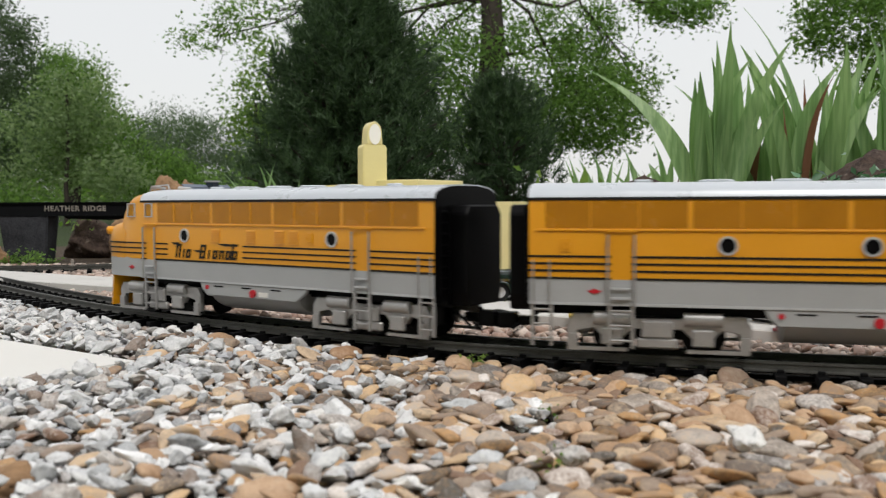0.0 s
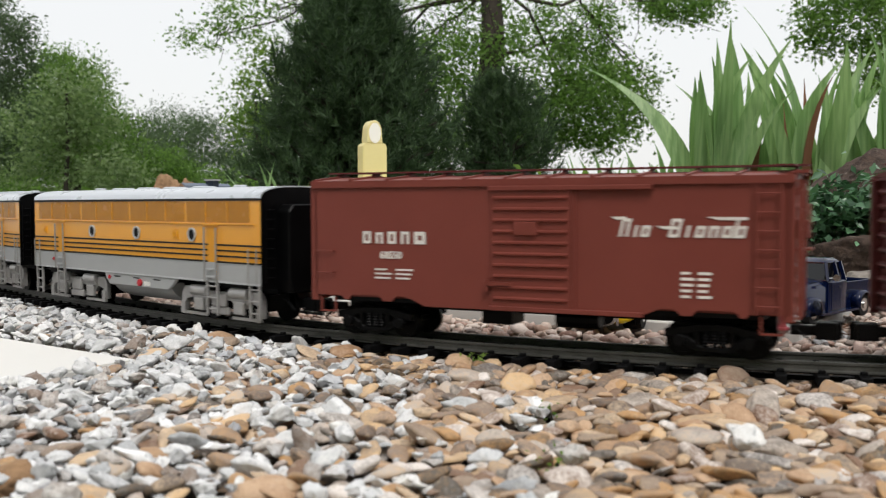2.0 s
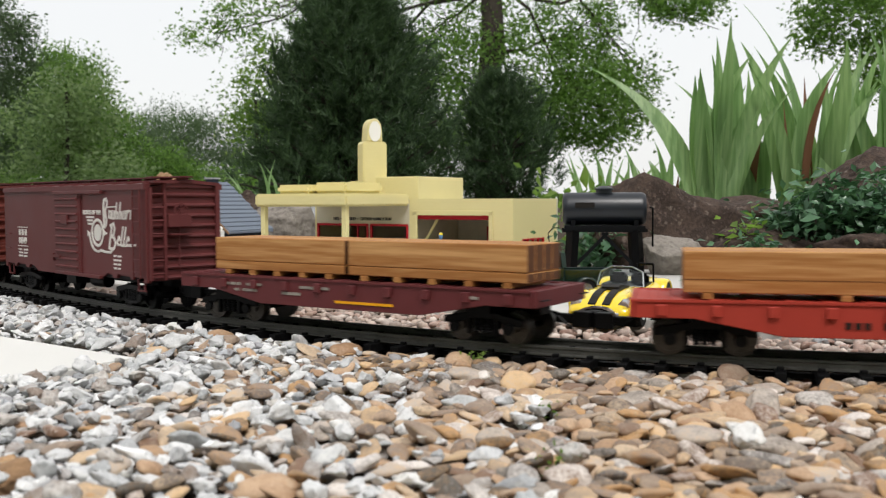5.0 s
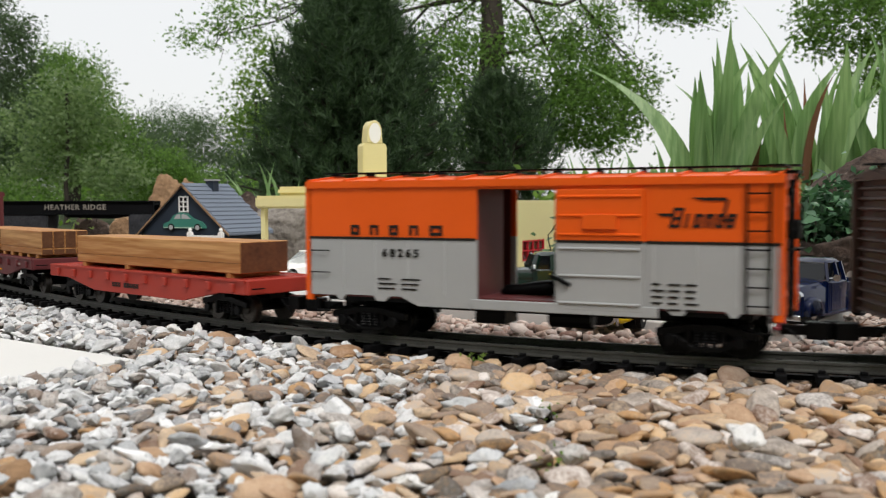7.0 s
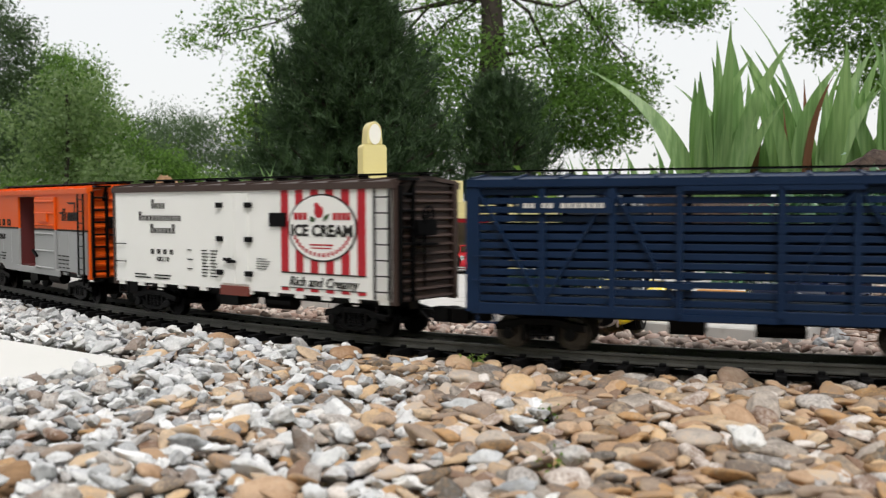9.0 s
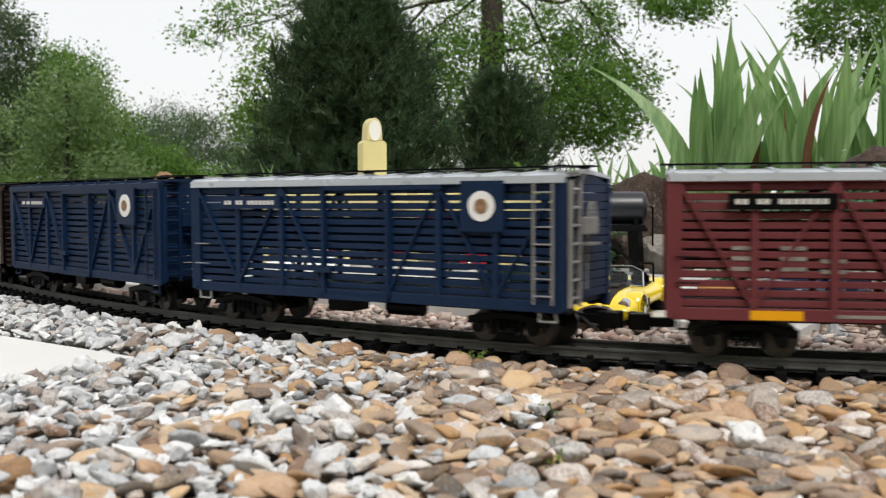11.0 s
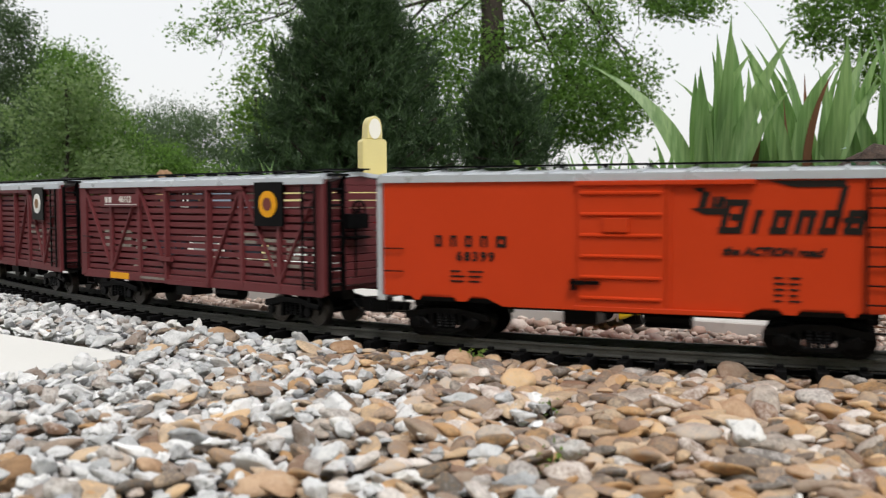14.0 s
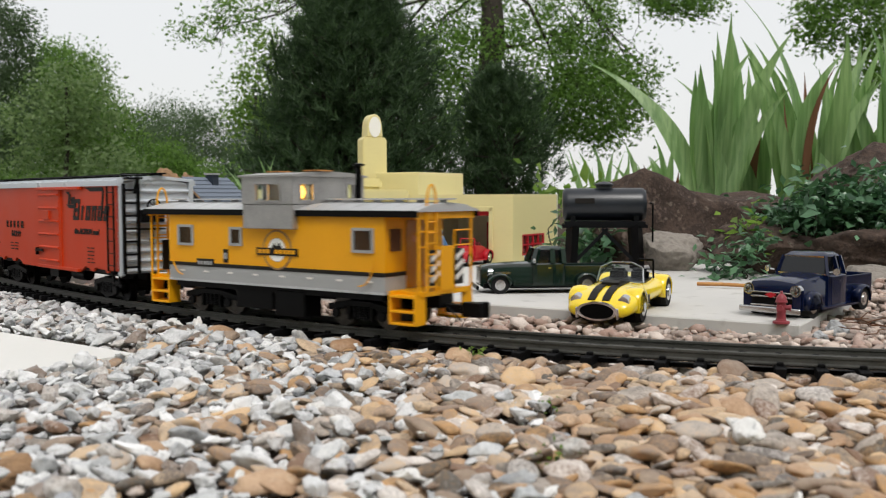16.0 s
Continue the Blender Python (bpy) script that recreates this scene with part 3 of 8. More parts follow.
def coupler(parent, x, sd, reach=0.036):
    sh = Shape()
    sh.beam((x, 0, 0.0235), (x + sd * reach * 0.75, 0, 0.0235), 0.008, 0.008)
    sh.box(*sorted((x + sd * reach * 0.55, x + sd * (reach + 0.002))), -0.009, 0.005, 0.017, 0.031)
    sh.cyl((x + sd * reach, 0.004, 0.0165), (x + sd * reach, 0.004, 0.0315), 0.005, 10)
    sh.beam((x + sd * 0.004, -0.006, 0.026), (x + sd * 0.022, -0.006, 0.012), 0.002, 0.002)
    part("coupler", sh, "black", parent, bevel=0.0008)


def ladder(parent, x, y, z0, z1, w, rungs, mat, across="x", name="ladder", r=0.0009):
    sh = Shape()
    for k in (-1, 1):
        a = (x + k * w / 2, y, z0) if across == "x" else (x, y + k * w / 2, z0)
        sh.box(a[0] - r, a[0] + r, a[1] - r, a[1] + r, z0, z1)
    for i in range(rungs):
        z = z0 + (z1 - z0) * (i + 0.5) / rungs
        if across == "x":
            sh.cyl((x - w / 2, y, z), (x + w / 2, y, z), r * 0.8, 6)
        else:
            sh.cyl((x, y - w / 2, z), (x, y + w / 2, z), r * 0.8, 6)
    return part(name, sh, mat, parent)


def grab(parent, x, y, z, w, mat, name="grab_iron"):
    sh = Shape()
    sh.cyl((x - w / 2, y - 0.003, z), (x + w / 2, y - 0.003, z), 0.0006, 6)
    for k in (-1, 1):
        sh.cyl((x + k * w / 2, y, z), (x + k * w / 2, y - 0.0036, z), 0.0006, 6)
    part(name, sh, mat, parent)


FACE = -0.0490         # the side that faces the camera
HALF = 0.2195          # half a freight car's body
SILL, EAVE, RIDGE = 0.036, 0.1488, 0.1545


def side_m(x, z, y=FACE - 0.0006):
    """Plane of lettering on the near side."""
    return pose(x, y, z, 90, 0, 0)


def bars(parent, x, z, rows, mat, w=0.022, h=0.0026, gap=0.0042, cols=1, name="marking"):
    """Small writing as plain bars."""
    sh = Shape()
    for r in range(rows):
        for c in range(cols):
            ww = w * (0.7 + 0.3 * ((r * 7 + c * 3) % 4) / 3)
            sh.box(x + c * w * 1.25, x + c * w * 1.25 + ww, FACE - 0.0007, FACE + 0.001, z - r * gap - h, z - r * gap)
    part(name, sh, mat, parent)


def word_bars(parent, x, z, widths, h, mat, lean=0.0, gap=0.0022, name="wordmark"):
    """A name as one hollow upright block in place of each letter."""
    sh = Shape()
    for i, (w, hh) in enumerate(widths):
        open_block(sh, x, x + w, z, hh, min(w, hh) * 0.3, lean, gap=i % 2 == 1)
        x += w + gap
    part(name, sh, mat, parent)


def freight_base(car, frame_mat="black", wheel_mat="black", bx=0.160, slim=False):
    part("underframe", Shape().box(-0.205, 0.205, -0.008, 0.008, 0.026, SILL + 0.001).box(-0.05, -0.02, -0.03, 0.0, 0.018, 0.034).cyl((0.02, -0.02, 0.025), (0.06, -0.02, 0.025), 0.008, 12)
         .box(-0.2, 0.2, -0.046, 0.046, SILL - 0.001, SILL + 0.003), "black", car)
    for x in (-bx, bx):
        bogie(car, x, frame_mat, wheel_mat, slim=slim)
    for sd in (-1, 1):
        coupler(car, sd * 0.214, sd)


def corrugated_end(car, sd, mat, ribs=9, name="car_end"):
    """A pressed steel end with level ribs."""
    out = []
    z0, z1 = SILL, EAVE - 0.003
    n = ribs * 8
    for i in range(n + 1):
        z = z0 + (z1 - z0) * i / n
        out.append((sd * (HALF - 0.002 + 0.0034 * max(0.0, math.sin(2 * math.pi * ribs * i / n)) ** 0.7), z))
    pts = out + [(sd * (HALF - 0.006), z1), (sd * (HALF - 0.006), z0)]
    part(name, Shape().prism(pts, FACE + 0.0035, -FACE - 0.0035), mat, car, smooth=0.5)
    part("end_gable", Shape().prism([(FACE + 0.0035, EAVE - 0.003), (-FACE - 0.0035, EAVE - 0.003), (0, RIDGE - 0.001)], sd * HALF - 0.004, sd * HALF + 0.001, "x"), mat, car)
    for y in (FACE + 0.003, -FACE - 0.003):
        part("corner_post", Shape().box(sd * HALF - 0.005, sd * HALF + 0.003, y - 0.003, y + 0.003, SILL - 0.002, EAVE), mat, car, bevel=0.0008)


def car_roof(car, mat, board_mat="black", ribs=11):
    y = -FACE + 0.0015
    L = HALF + 0.003
    part("roof", Shape().prism([(-y, EAVE - 0.001), (-y, EAVE + 0.001), (0, RIDGE), (y, EAVE + 0.001), (y, EAVE - 0.001), (0, RIDGE - 0.003)], -L, L, "x").box(-L, L, -y - 0.0008, -y + 0.003, EAVE - 0.0055, EAVE + 0.0004).box(-L, L, y - 0.003, y + 0.0008, EAVE - 0.0055, EAVE + 0.0004), mat, car)
    rib = Shape()
    for i in range(ribs + 1):
        x = -L + 0.004 + (2 * L - 0.008) * i / ribs
        for k in (-1, 1):
            rib.prism([(k * y, EAVE + 0.0005), (k * y, EAVE + 0.0027), (0, RIDGE + 0.0018), (0, RIDGE - 0.0005)], x - 0.0016, x + 0.0016, "x")
    part("roof_ribs", rib, mat, car)
    wb = Shape()
    for k in (-1, 0, 1):
        wb.box(-L - 0.006, L + 0.006, k * 0.0062 - 0.0028, k * 0.0062 + 0.0028, RIDGE + 0.0032, RIDGE + 0.0047)
    for i in range(ribs + 1):
        x = -L + 0.004 + (2 * L - 0.008) * i / ribs
        wb.box(x - 0.001, x + 0.001, -0.008, 0.008, RIDGE + 0.0005, RIDGE + 0.0034)
    wb.box(L - 0.016, L - 0.002, -0.04, 0.009, RIDGE + 0.0026, RIDGE + 0.004)
    part("running_board", wb, board_mat, car)


def brake_gear(car, mat, z=0.118):
    part("brake_staff", Shape().cyl((HALF + 0.005, -0.008, 0.05), (HALF + 0.005, -0.008, z), 0.001, 8), mat, car)
    wh = Shape().ring((HALF + 0.009, -0.008, z), (1, 0, 0), 0.0095, 0.0018, 0.0014, 20)
    for a in range(4):
        d = (math.cos(a * math.pi / 4) * 0.0085, math.sin(a * math.pi / 4) * 0.0085)
        wh.beam((HALF + 0.0095, -0.008 - d[0], z - d[1]), (HALF + 0.0095, -0.008 + d[0], z + d[1]), 0.001, 0.001, (1, 0, 0))
    part("brake_wheel", wh, mat, car)
    part("brake_housing", Shape().box(HALF + 0.001, HALF + 0.010, -0.024, 0.006, z - 0.019, z - 0.004), mat, car, bevel=0.0008)
    part("roof_step", Shape().box(HALF + 0.001, HALF + 0.012, FACE + 0.006, FACE + 0.026, RIDGE - 0.0035, RIDGE - 0.001), mat, car)
    part("step_bracket", Shape().beam((HALF + 0.011, FACE + 0.02, RIDGE - 0.003), (HALF + 0.001, FACE + 0.02, RIDGE - 0.02), 0.003, 0.003), mat, car)
    part("brake_step", Shape().box(HALF + 0.001, HALF + 0.012, -0.022, 0.006, z - 0.0285, z - 0.0265), mat, car)


def car_fittings(car, iron, side_iron=None, inset=0.0165):
    side_iron = side_iron or iron
    x = HALF - inset
    ladder(car, x, FACE - 0.003, SILL + 0.003, EAVE - 0.006, 0.018, 7, side_iron)
    ladder(car, HALF + 0.0062, FACE + 0.013, SILL + 0.001, EAVE - 0.003, 0.018, 7, iron, "y", r=0.0017)
    for z in (0.062, 0.083):
        grab(car, -HALF + 0.013, FACE, z, 0.018, side_iron)
    for sx in (-1, 1):
        st = Shape()
        for k in (-1, 1):
            st.box(sx * (HALF - 0.014) + k * 0.008 - 0.0008, sx * (HALF - 0.014) + k * 0.008 + 0.0008, FACE + 0.001, FACE + 0.003, 0.024, SILL + 0.002)
        st.box(sx * (HALF - 0.014) - 0.0088, sx * (HALF - 0.014) + 0.0088, FACE + 0.0005, FACE + 0.0035, 0.0235, 0.025)
        part("step_stirrup", st, iron, car)


def sill_outline(scallop=True):
    """Lower edge of a side: straight, or notched over the bogies."""
    if not scallop:
        return [(-HALF, SILL), (HALF, SILL)]
    return [(-HALF, SILL + 0.004), (-0.19, SILL + 0.004), (-0.186, SILL), (-0.182, SILL), (-0.178, SILL + 0.005), (-0.148, SILL + 0.005), (-0.144, SILL), (-0.135, SILL), (-0.13, SILL + 0.005), (-0.118, SILL + 0.005),
            (-0.1, SILL - 0.003), (0.1, SILL - 0.003), (0.118, SILL + 0.005), (0.13, SILL + 0.005), (0.135, SILL), (0.144, SILL), (0.148, SILL + 0.005), (0.178, SILL + 0.005), (0.182, SILL), (0.186, SILL), (0.19, SILL + 0.004), (HALF, SILL + 0.004)]


def seam_lines(car, mat, upto):
    sh = Shape()
    for x in (-0.18, -0.145, -0.11, -0.072, 0.085, 0.12, 0.155, 0.187):
        sh.box(x - 0.0004, x + 0.0004, FACE - 0.0003, FACE + 0.001, SILL + 0.008, upto)
    part("panel_seam", sh, mat, car)


def box_car(name, label, side, roof, ends, iron, door=(-0.032, 0.042), lower=None, open_door=False, ribs=10, board="black", side_iron=None, split=0.096, door_mat=None):
    car = thing(name, label, "box car", group="freight cars")
    w = 0.003
    d0, d1 = door
    low = sill_outline()
    for sd in (-1, 1):
        y0, y1 = sorted((sd * -FACE, sd * (-FACE - w)))
        if open_door:
            a, b = (-0.04, 0.034)
            for p0, p1 in ((-HALF, a), (b, HALF)):
                left = [p for p in low if p0 <= p[0] <= p1]
                base = [(p0, SILL - 0.003 if abs(p0) < 0.1 else SILL + 0.004)] * (left[0][0] > p0) + left + [(p1, SILL - 0.003 if abs(p1) < 0.1 else SILL + 0.004)] * (left[-1][0] < p1)
                lower_top = [(p1, split), (p0, split)]
                part("side_wall_lower", Shape().prism(base + lower_top, y0, y1), lower, car)
                part("side_wall_upper", Shape().box(p0, p1, y0, y1, split, EAVE - 0.001), side, car)
            part("door_sill", Shape().box(a - 0.004, b + 0.09, *sorted((sd * -FACE, sd * (-FACE + 0.003))), SILL - 0.003, SILL + 0.006), lower, car, bevel=0.0006)
            part("door_header", Shape().box(a, b, y0, y1, EAVE - 0.008, EAVE - 0.001), side, car)
        elif lower:
            part("side_wall_lower", Shape().prism(low + [(HALF, split), (-HALF, split)], y0, y1), lower, car)
            part("side_wall_upper", Shape().box(-HALF, HALF, y0, y1, split, EAVE - 0.001), side, car)
        else:
            part("side_wall", Shape().prism(low + [(HALF, EAVE - 0.001), (-HALF, EAVE - 0.001)], y0, y1), side, car)
    part("floor", Shape().box(-HALF + 0.003, HALF - 0.003, FACE + w, -FACE - w, SILL + 0.003, SILL + 0.007), side if not open_door else "boxred", car)
    if open_door:
        for sd in (-1, 1):
            part("inner_lining", Shape().box(-HALF + 0.004, -0.045, *sorted((sd * (-FACE - w - 0.0015), sd * (-FACE - w - 0.0003))), SILL + 0.007, EAVE - 0.004), "boxred", car)
        part("end_lining", Shape().box(-HALF + 0.007, -HALF + 0.009, FACE + w, -FACE - w, SILL + 0.007, EAVE - 0.004), "red", car)
        part("grain_door", Shape().box(-0.0445, -0.0425, FACE + 0.0035, -FACE - 0.03, SILL + 0.007, EAVE - 0.004), "boxred", car)
    # the door: frame, ribs, latch
    dx0, dx1 = (0.036, 0.112) if open_door else door
    dm = door_mat or side
    if not open_door and not lower:
        y = FACE
        part("door", Shape().box(dx0, dx1, y - 0.0028, y + 0.001, SILL + 0.0, EAVE - 0.009), dm, car, bevel=0.0005)
        rb = Shape()
        for i in range(ribs):
            z = SILL + 0.008 + (EAVE - SILL - 0.024) * i / (ribs - 1)
            rb.prism([(y - 0.0028, z - 0.0018), (y - 0.0048, z - 0.0006), (y - 0.0048, z + 0.0006), (y - 0.0028, z + 0.0018)], dx0 + 0.003, dx1 - 0.003, "x")
        part("door_ribs", rb, dm, car)
        part("door_panel", Shape().box(dx0 + 0.022, dx1 - 0.03, y - 0.0055, y - 0.002, 0.1, 0.112), dm, car, bevel=0.0005)
        part("door_rail", Shape().box(dx0 - 0.002, dx1 + 0.062, y - 0.004, y + 0.001, SILL - 0.003, SILL + 0.001), dm, car, bevel=0.0004)
        part("door_rail", Shape().box(dx0 - 0.002, dx1 + 0.07, y - 0.005, y + 0.001, EAVE - 0.0095, EAVE - 0.0055), dm, car, bevel=0.0004)
        part("door_post", Shape().box(dx1 + 0.001, dx1 + 0.004, y - 0.002, y + 0.001, SILL, EAVE - 0.009), side, car)
        part("door_latch", Shape().box(dx0 - 0.006, dx0 + 0.006, y - 0.006, y, 0.055, 0.0585).box(dx0 - 0.005, dx0 - 0.002, y - 0.006, y, 0.05, 0.06).beam((dx0 + 0.006, y - 0.005, 0.057), (dx0 + 0.02, y - 0.005, 0.057), 0.002, 0.003), iron, car)
    elif open_door:
        y = FACE
        for nm, mt, z0, z1 in (("door_lower", lower, SILL + 0.001, split), ("door_upper", side, split, EAVE - 0.009)):
            part(nm, Shape().box(dx0, dx1, y - 0.0032, y - 0.0002, z0, z1), mt, car, bevel=0.0005)
            rb = Shape()
            for i in range(3):
                z = z0 + 0.006 + (z1 - z0 - 0.012) * i / 2
                rb.prism([(y - 0.0032, z - 0.0014), (y - 0.0047, z - 0.0004), (y - 0.0047, z + 0.0004), (y - 0.0032, z + 0.0014)], dx0 + 0.003, dx1 - 0.003, "x")
            part("door_ribs", rb, mt, car)
        part("door_panel", Shape().box(dx0 + 0.024, dx1 - 0.022, y - 0.006, y - 0.003, 0.106, 0.119), side, car, bevel=0.0005)
        part("door_latch", Shape().beam((dx0 - 0.004, y - 0.005, 0.066), (dx0 + 0.013, y - 0.005, 0.058), 0.003, 0.003), "black", car)
        part("waist_stripe", Shape().box(-HALF, -0.041, y - 0.0005, y + 0.001, split - 0.0012, split + 0.0012).box(dx1 + 0.001, HALF, y - 0.0005, y + 0.001, split - 0.0012, split + 0.0012).box(dx0, dx1, y - 0.0037, y - 0.003, split - 0.0012, split + 0.0012), "letterblack", car)
    for sd in (-1, 1):
        corrugated_end(car, sd, ends)
    car_roof(car, roof, board)
    car_fittings(car, iron, side_iron)
    brake_gear(car, iron)
    freight_base(car)
    return car


def slat_car(name, label, mat, roof, board, iron):
    """A slatted cattle car that can be seen through."""
    car = thing(name, label, "stock car", group="freight cars")
    rows = 13
    z0, z1 = SILL + 0.006, EAVE - 0.006
    pitch = (z1 - z0) / rows
    slat = Shape().box(-HALF + 0.002, HALF - 0.002, -0.0011, 0.0011, -pitch * 0.35, pitch * 0.35).mesh("slat", bevel=0.0004)
    slat.materials.append(M[mat])
    for sd in (-1, 1):
        for i in range(rows):
            s = part("slat", slat, None, car)
            s.matrix_basis = pose(0, sd * 0.0455, z0 + pitch * (i + 0.5))
        y = sd * 0.048
        for x in (-0.214, -0.155, -0.095, -0.04, 0.04, 0.095, 0.155, 0.214):
            part("side_post", Shape().box(x - 0.0028, x + 0.0028, y - 0.002, y + 0.0015, SILL, EAVE - 0.002), mat, car)
        for a, b, up in ((-0.155, -0.095, 1), (-0.214, -0.155, 0), (-0.095, -0.04, 0), (0.04, 0.095, 1), (0.095, 0.155, 0), (0.155, 0.214, 1)):
            part("brace", Shape().beam((a, y, z0 if up else z1), (b, y, z1 if up else z0), 0.0024, 0.0042, (0, 1, 0)), mat, car)
        part("side_sill", Shape().box(-HALF, HALF, y - 0.0015, y + 0.0015, SILL - 0.004, SILL + 0.006), mat, car, bevel=0.0005)
        part("top_plate", Shape().box(-HALF, HALF, y - 0.0015, y + 0.0015, EAVE - 0.007, EAVE - 0.001), mat, car, bevel=0.0005)
        dr = Shape().box(-0.041, -0.037, y - 0.004, y + 0.002, SILL - 0.004, EAVE - 0.006).box(0.037, 0.041, y - 0.004, y + 0.002, SILL - 0.004, EAVE - 0.006)
        dr.box(-0.041, 0.041, y - 0.004, y + 0.002, SILL - 0.004, SILL + 0.001).box(-0.04, 0.1, y - 0.004, y + 0.002, EAVE - 0.01, EAVE - 0.006)
        part("door_frame", dr, mat, car)
        part("door_latch", Shape().box(-0.05, -0.028, y - 0.005, y, 0.058, 0.063), mat, car)
    part("floor", Shape().box(-HALF + 0.003, HALF - 0.003, -0.046, 0.046, SILL + 0.001, SILL + 0.005), mat, car)
    for sd in (-1, 1):
        plank = Shape().box(-0.002, 0.002, -0.046, 0.046, -pitch * 0.44, pitch * 0.44).mesh("end_board", bevel=0.0004)
        plank.materials.append(M[mat])
        for i in range(rows):
            e = part("end_board", plank, None, car)
            e.matrix_basis = pose(sd * HALF, 0, z0 + pitch * (i + 0.5))
        part("end_gable", Shape().prism([(-0.047, EAVE - 0.006), (0.047, EAVE - 0.006), (0, RIDGE - 0.001)], sd * HALF - 0.002, sd * HALF + 0.002, "x"), mat, car)
        for y in (-0.047, 0.047):
            part("corner_post", Shape().box(sd * HALF - 0.004, sd * HALF + 0.003, y - 0.003, y + 0.003, SILL - 0.002, EAVE - 0.001), mat, car)
    car_roof(car, roof, board)
    car_fittings(car, iron)
    brake_gear(car, iron)
    freight_base(car, wheel_mat="steel", slim=True)
    return car


def disc_sign(car, x, z, r, ground, rim, heart, board=0.022):
    part("sign_board", Shape().box(x - board, x + board, FACE - 0.0035, FACE - 0.001, z - board * 1.02, z + board * 1.02), ground, car)
    d = part("round_emblem", Shape().cyl((x, FACE - 0.0036, z), (x, FACE - 0.0044, z), r, 28), rim, car)
    part("emblem_heart", Shape().cyl((x, FACE - 0.0045, z), (x, FACE - 0.005, z), r * 0.5, 20), heart, car)


def name_board(car, x, z, w, h, mat, words="", letters="letterwhite"):
    part("name_board", Shape().box(x - w / 2, x + w / 2, FACE - 0.0035, FACE - 0.001, z - h / 2, z + h / 2), mat, car)
    sh = Shape()
    n = 13
    for i in range(n):
        if i not in (2, 5):
            a = x - w * 0.43 + w * 0.86 * i / n
            sh.box(a, a + w * 0.045, FACE - 0.0041, FACE - 0.0034, z - h * 0.17, z + h * 0.17)
    part("marking", sh, letters, car)


def make_box_cars():
    # first box car: brown with a ribbed door and white writing
    c = box_car("box_car", "brown box car with ribbed door and white lettering on the track", "boxbrown", "boxbrown", "boxbrown", "boxbrown", board="boxred")
    word_bars(c, -0.165, 0.0905, [(0.0085, 0.0115), (0.0075, 0.0105), (0.0085, 0.0115), (0.0085, 0.0115), (0.0115, 0.0115)], 0.01, "letterwhite", gap=0.0055)
    lettering("68550", 0.0095, "letterwhite", c, side_m(-0.135, 0.0795), bold=0.0002)
    bars(c, -0.152, 0.067, 3, "letterwhite", 0.018, 0.0016, 0.004, 2)
    script(c, 0.083, 0.1, 0.0145, "letterwhite")
    bars(c, 0.135, 0.072, 5, "letterwhite", 0.011, 0.0022, 0.0048, 2)
    TRAIN.append((c, -2.3570, 0.16))
    # second: maroon, large white script
    c = box_car("box_car", "dark maroon box car with large white script lettering on the track", "boxred", "boxred", "boxred", "boxred", board="boxred")
    sh = Shape()
    sh.box(-0.172, -0.136, FACE - 0.0007, FACE + 0.001, 0.0925, 0.0937).box(-0.172, -0.136, FACE - 0.0007, FACE + 0.001, 0.0655, 0.0667)
    part("marking", sh, "letterwhite", c)
    word_bars(c, -0.168, 0.0815, [(0.0065, 0.0085)] * 3, 0.01, "letterwhite", gap=0.0045)
    lettering("18349", 0.0125, "letterwhite", c, side_m(-0.154, 0.0735), bold=0.0003)
    bars(c, -0.17, 0.062, 3, "letterwhite", 0.015, 0.0022, 0.0046, 2)
    belle(c)
    bars(c, 0.138, 0.064, 4, "letterwhite", 0.009, 0.0022, 0.005, 2)
    TRAIN.append((c, -1.8440, 0.16))
    # orange over grey with an open door
    c = box_car("box_car", "orange and silver-grey box car with its sliding door open", "orange", "orange", "orange", "black", lower="greyside", open_door=True, split=0.0955, side_iron="black")
    word_bars(c, -0.172, 0.0985, [(0.0095, 0.0095), (0.009, 0.0095), (0.0095, 0.0095), (0.0095, 0.0095), (0.013, 0.0095)], 0.01, "letterblack", gap=0.0118)
    lettering("68265", 0.0105, "letterblack", c, side_m(-0.118, 0.0815), spacing=1.45, squeeze=1.1, bold=0.0003)
    bars(c, -0.142, 0.058, 3, "letterblack", 0.02, 0.0014, 0.0045, 2)
    bars(c, 0.118, 0.062, 5, "letterblack", 0.011, 0.0016, 0.0052, 3)
    bars(c, 0.045, 0.0755, 1, "letterblack", 0.056, 0.0012)
    script_big(c, 0.122, 0.108, 0.06, 0.0125, "letterblack", first=False)
    seam_lines(c, "silver", 0.094)
    TRAIN.append((c, -0.3220, 0.16))
    # a small dark doll lies on the floor behind the open door
    d = Shape()
    d.loft([[(x, y0 + r * math.cos(a), SILL + 0.0072 + r * 0.8 + r * 0.8 * math.sin(a)) for a in np.linspace(0, 2 * math.pi, 12, endpoint=False)] for x, y0, r in ((-0.033, -0.006, 0.003), (-0.028, -0.006, 0.0055), (-0.012, -0.004, 0.0065), (0.004, -0.002, 0.0085), (0.014, 0.0, 0.009), (0.019, 0.0, 0.005))])
    d.turned((0.021, 0.001, SILL + 0.013), [(0.001, 0), (0.0042, 0.002), (0.0055, 0.006), (0.0042, 0.0105), (0.0, 0.012)], 12)
    doll = part("figurine", d, "black", None, smooth=0.8)
    tagged(doll, "small plain dark doll lying on the box car's floor", "figurine")
    TRAIN.append((doll, -0.3220, 0.16))
    # the last box car: red-orange, silver roof and ends
    c = box_car("box_car", "red-orange box car with silver ends and black lettering", "redorange", "roofsilver", "roofsilver", "black", ribs=6, side_iron="black")
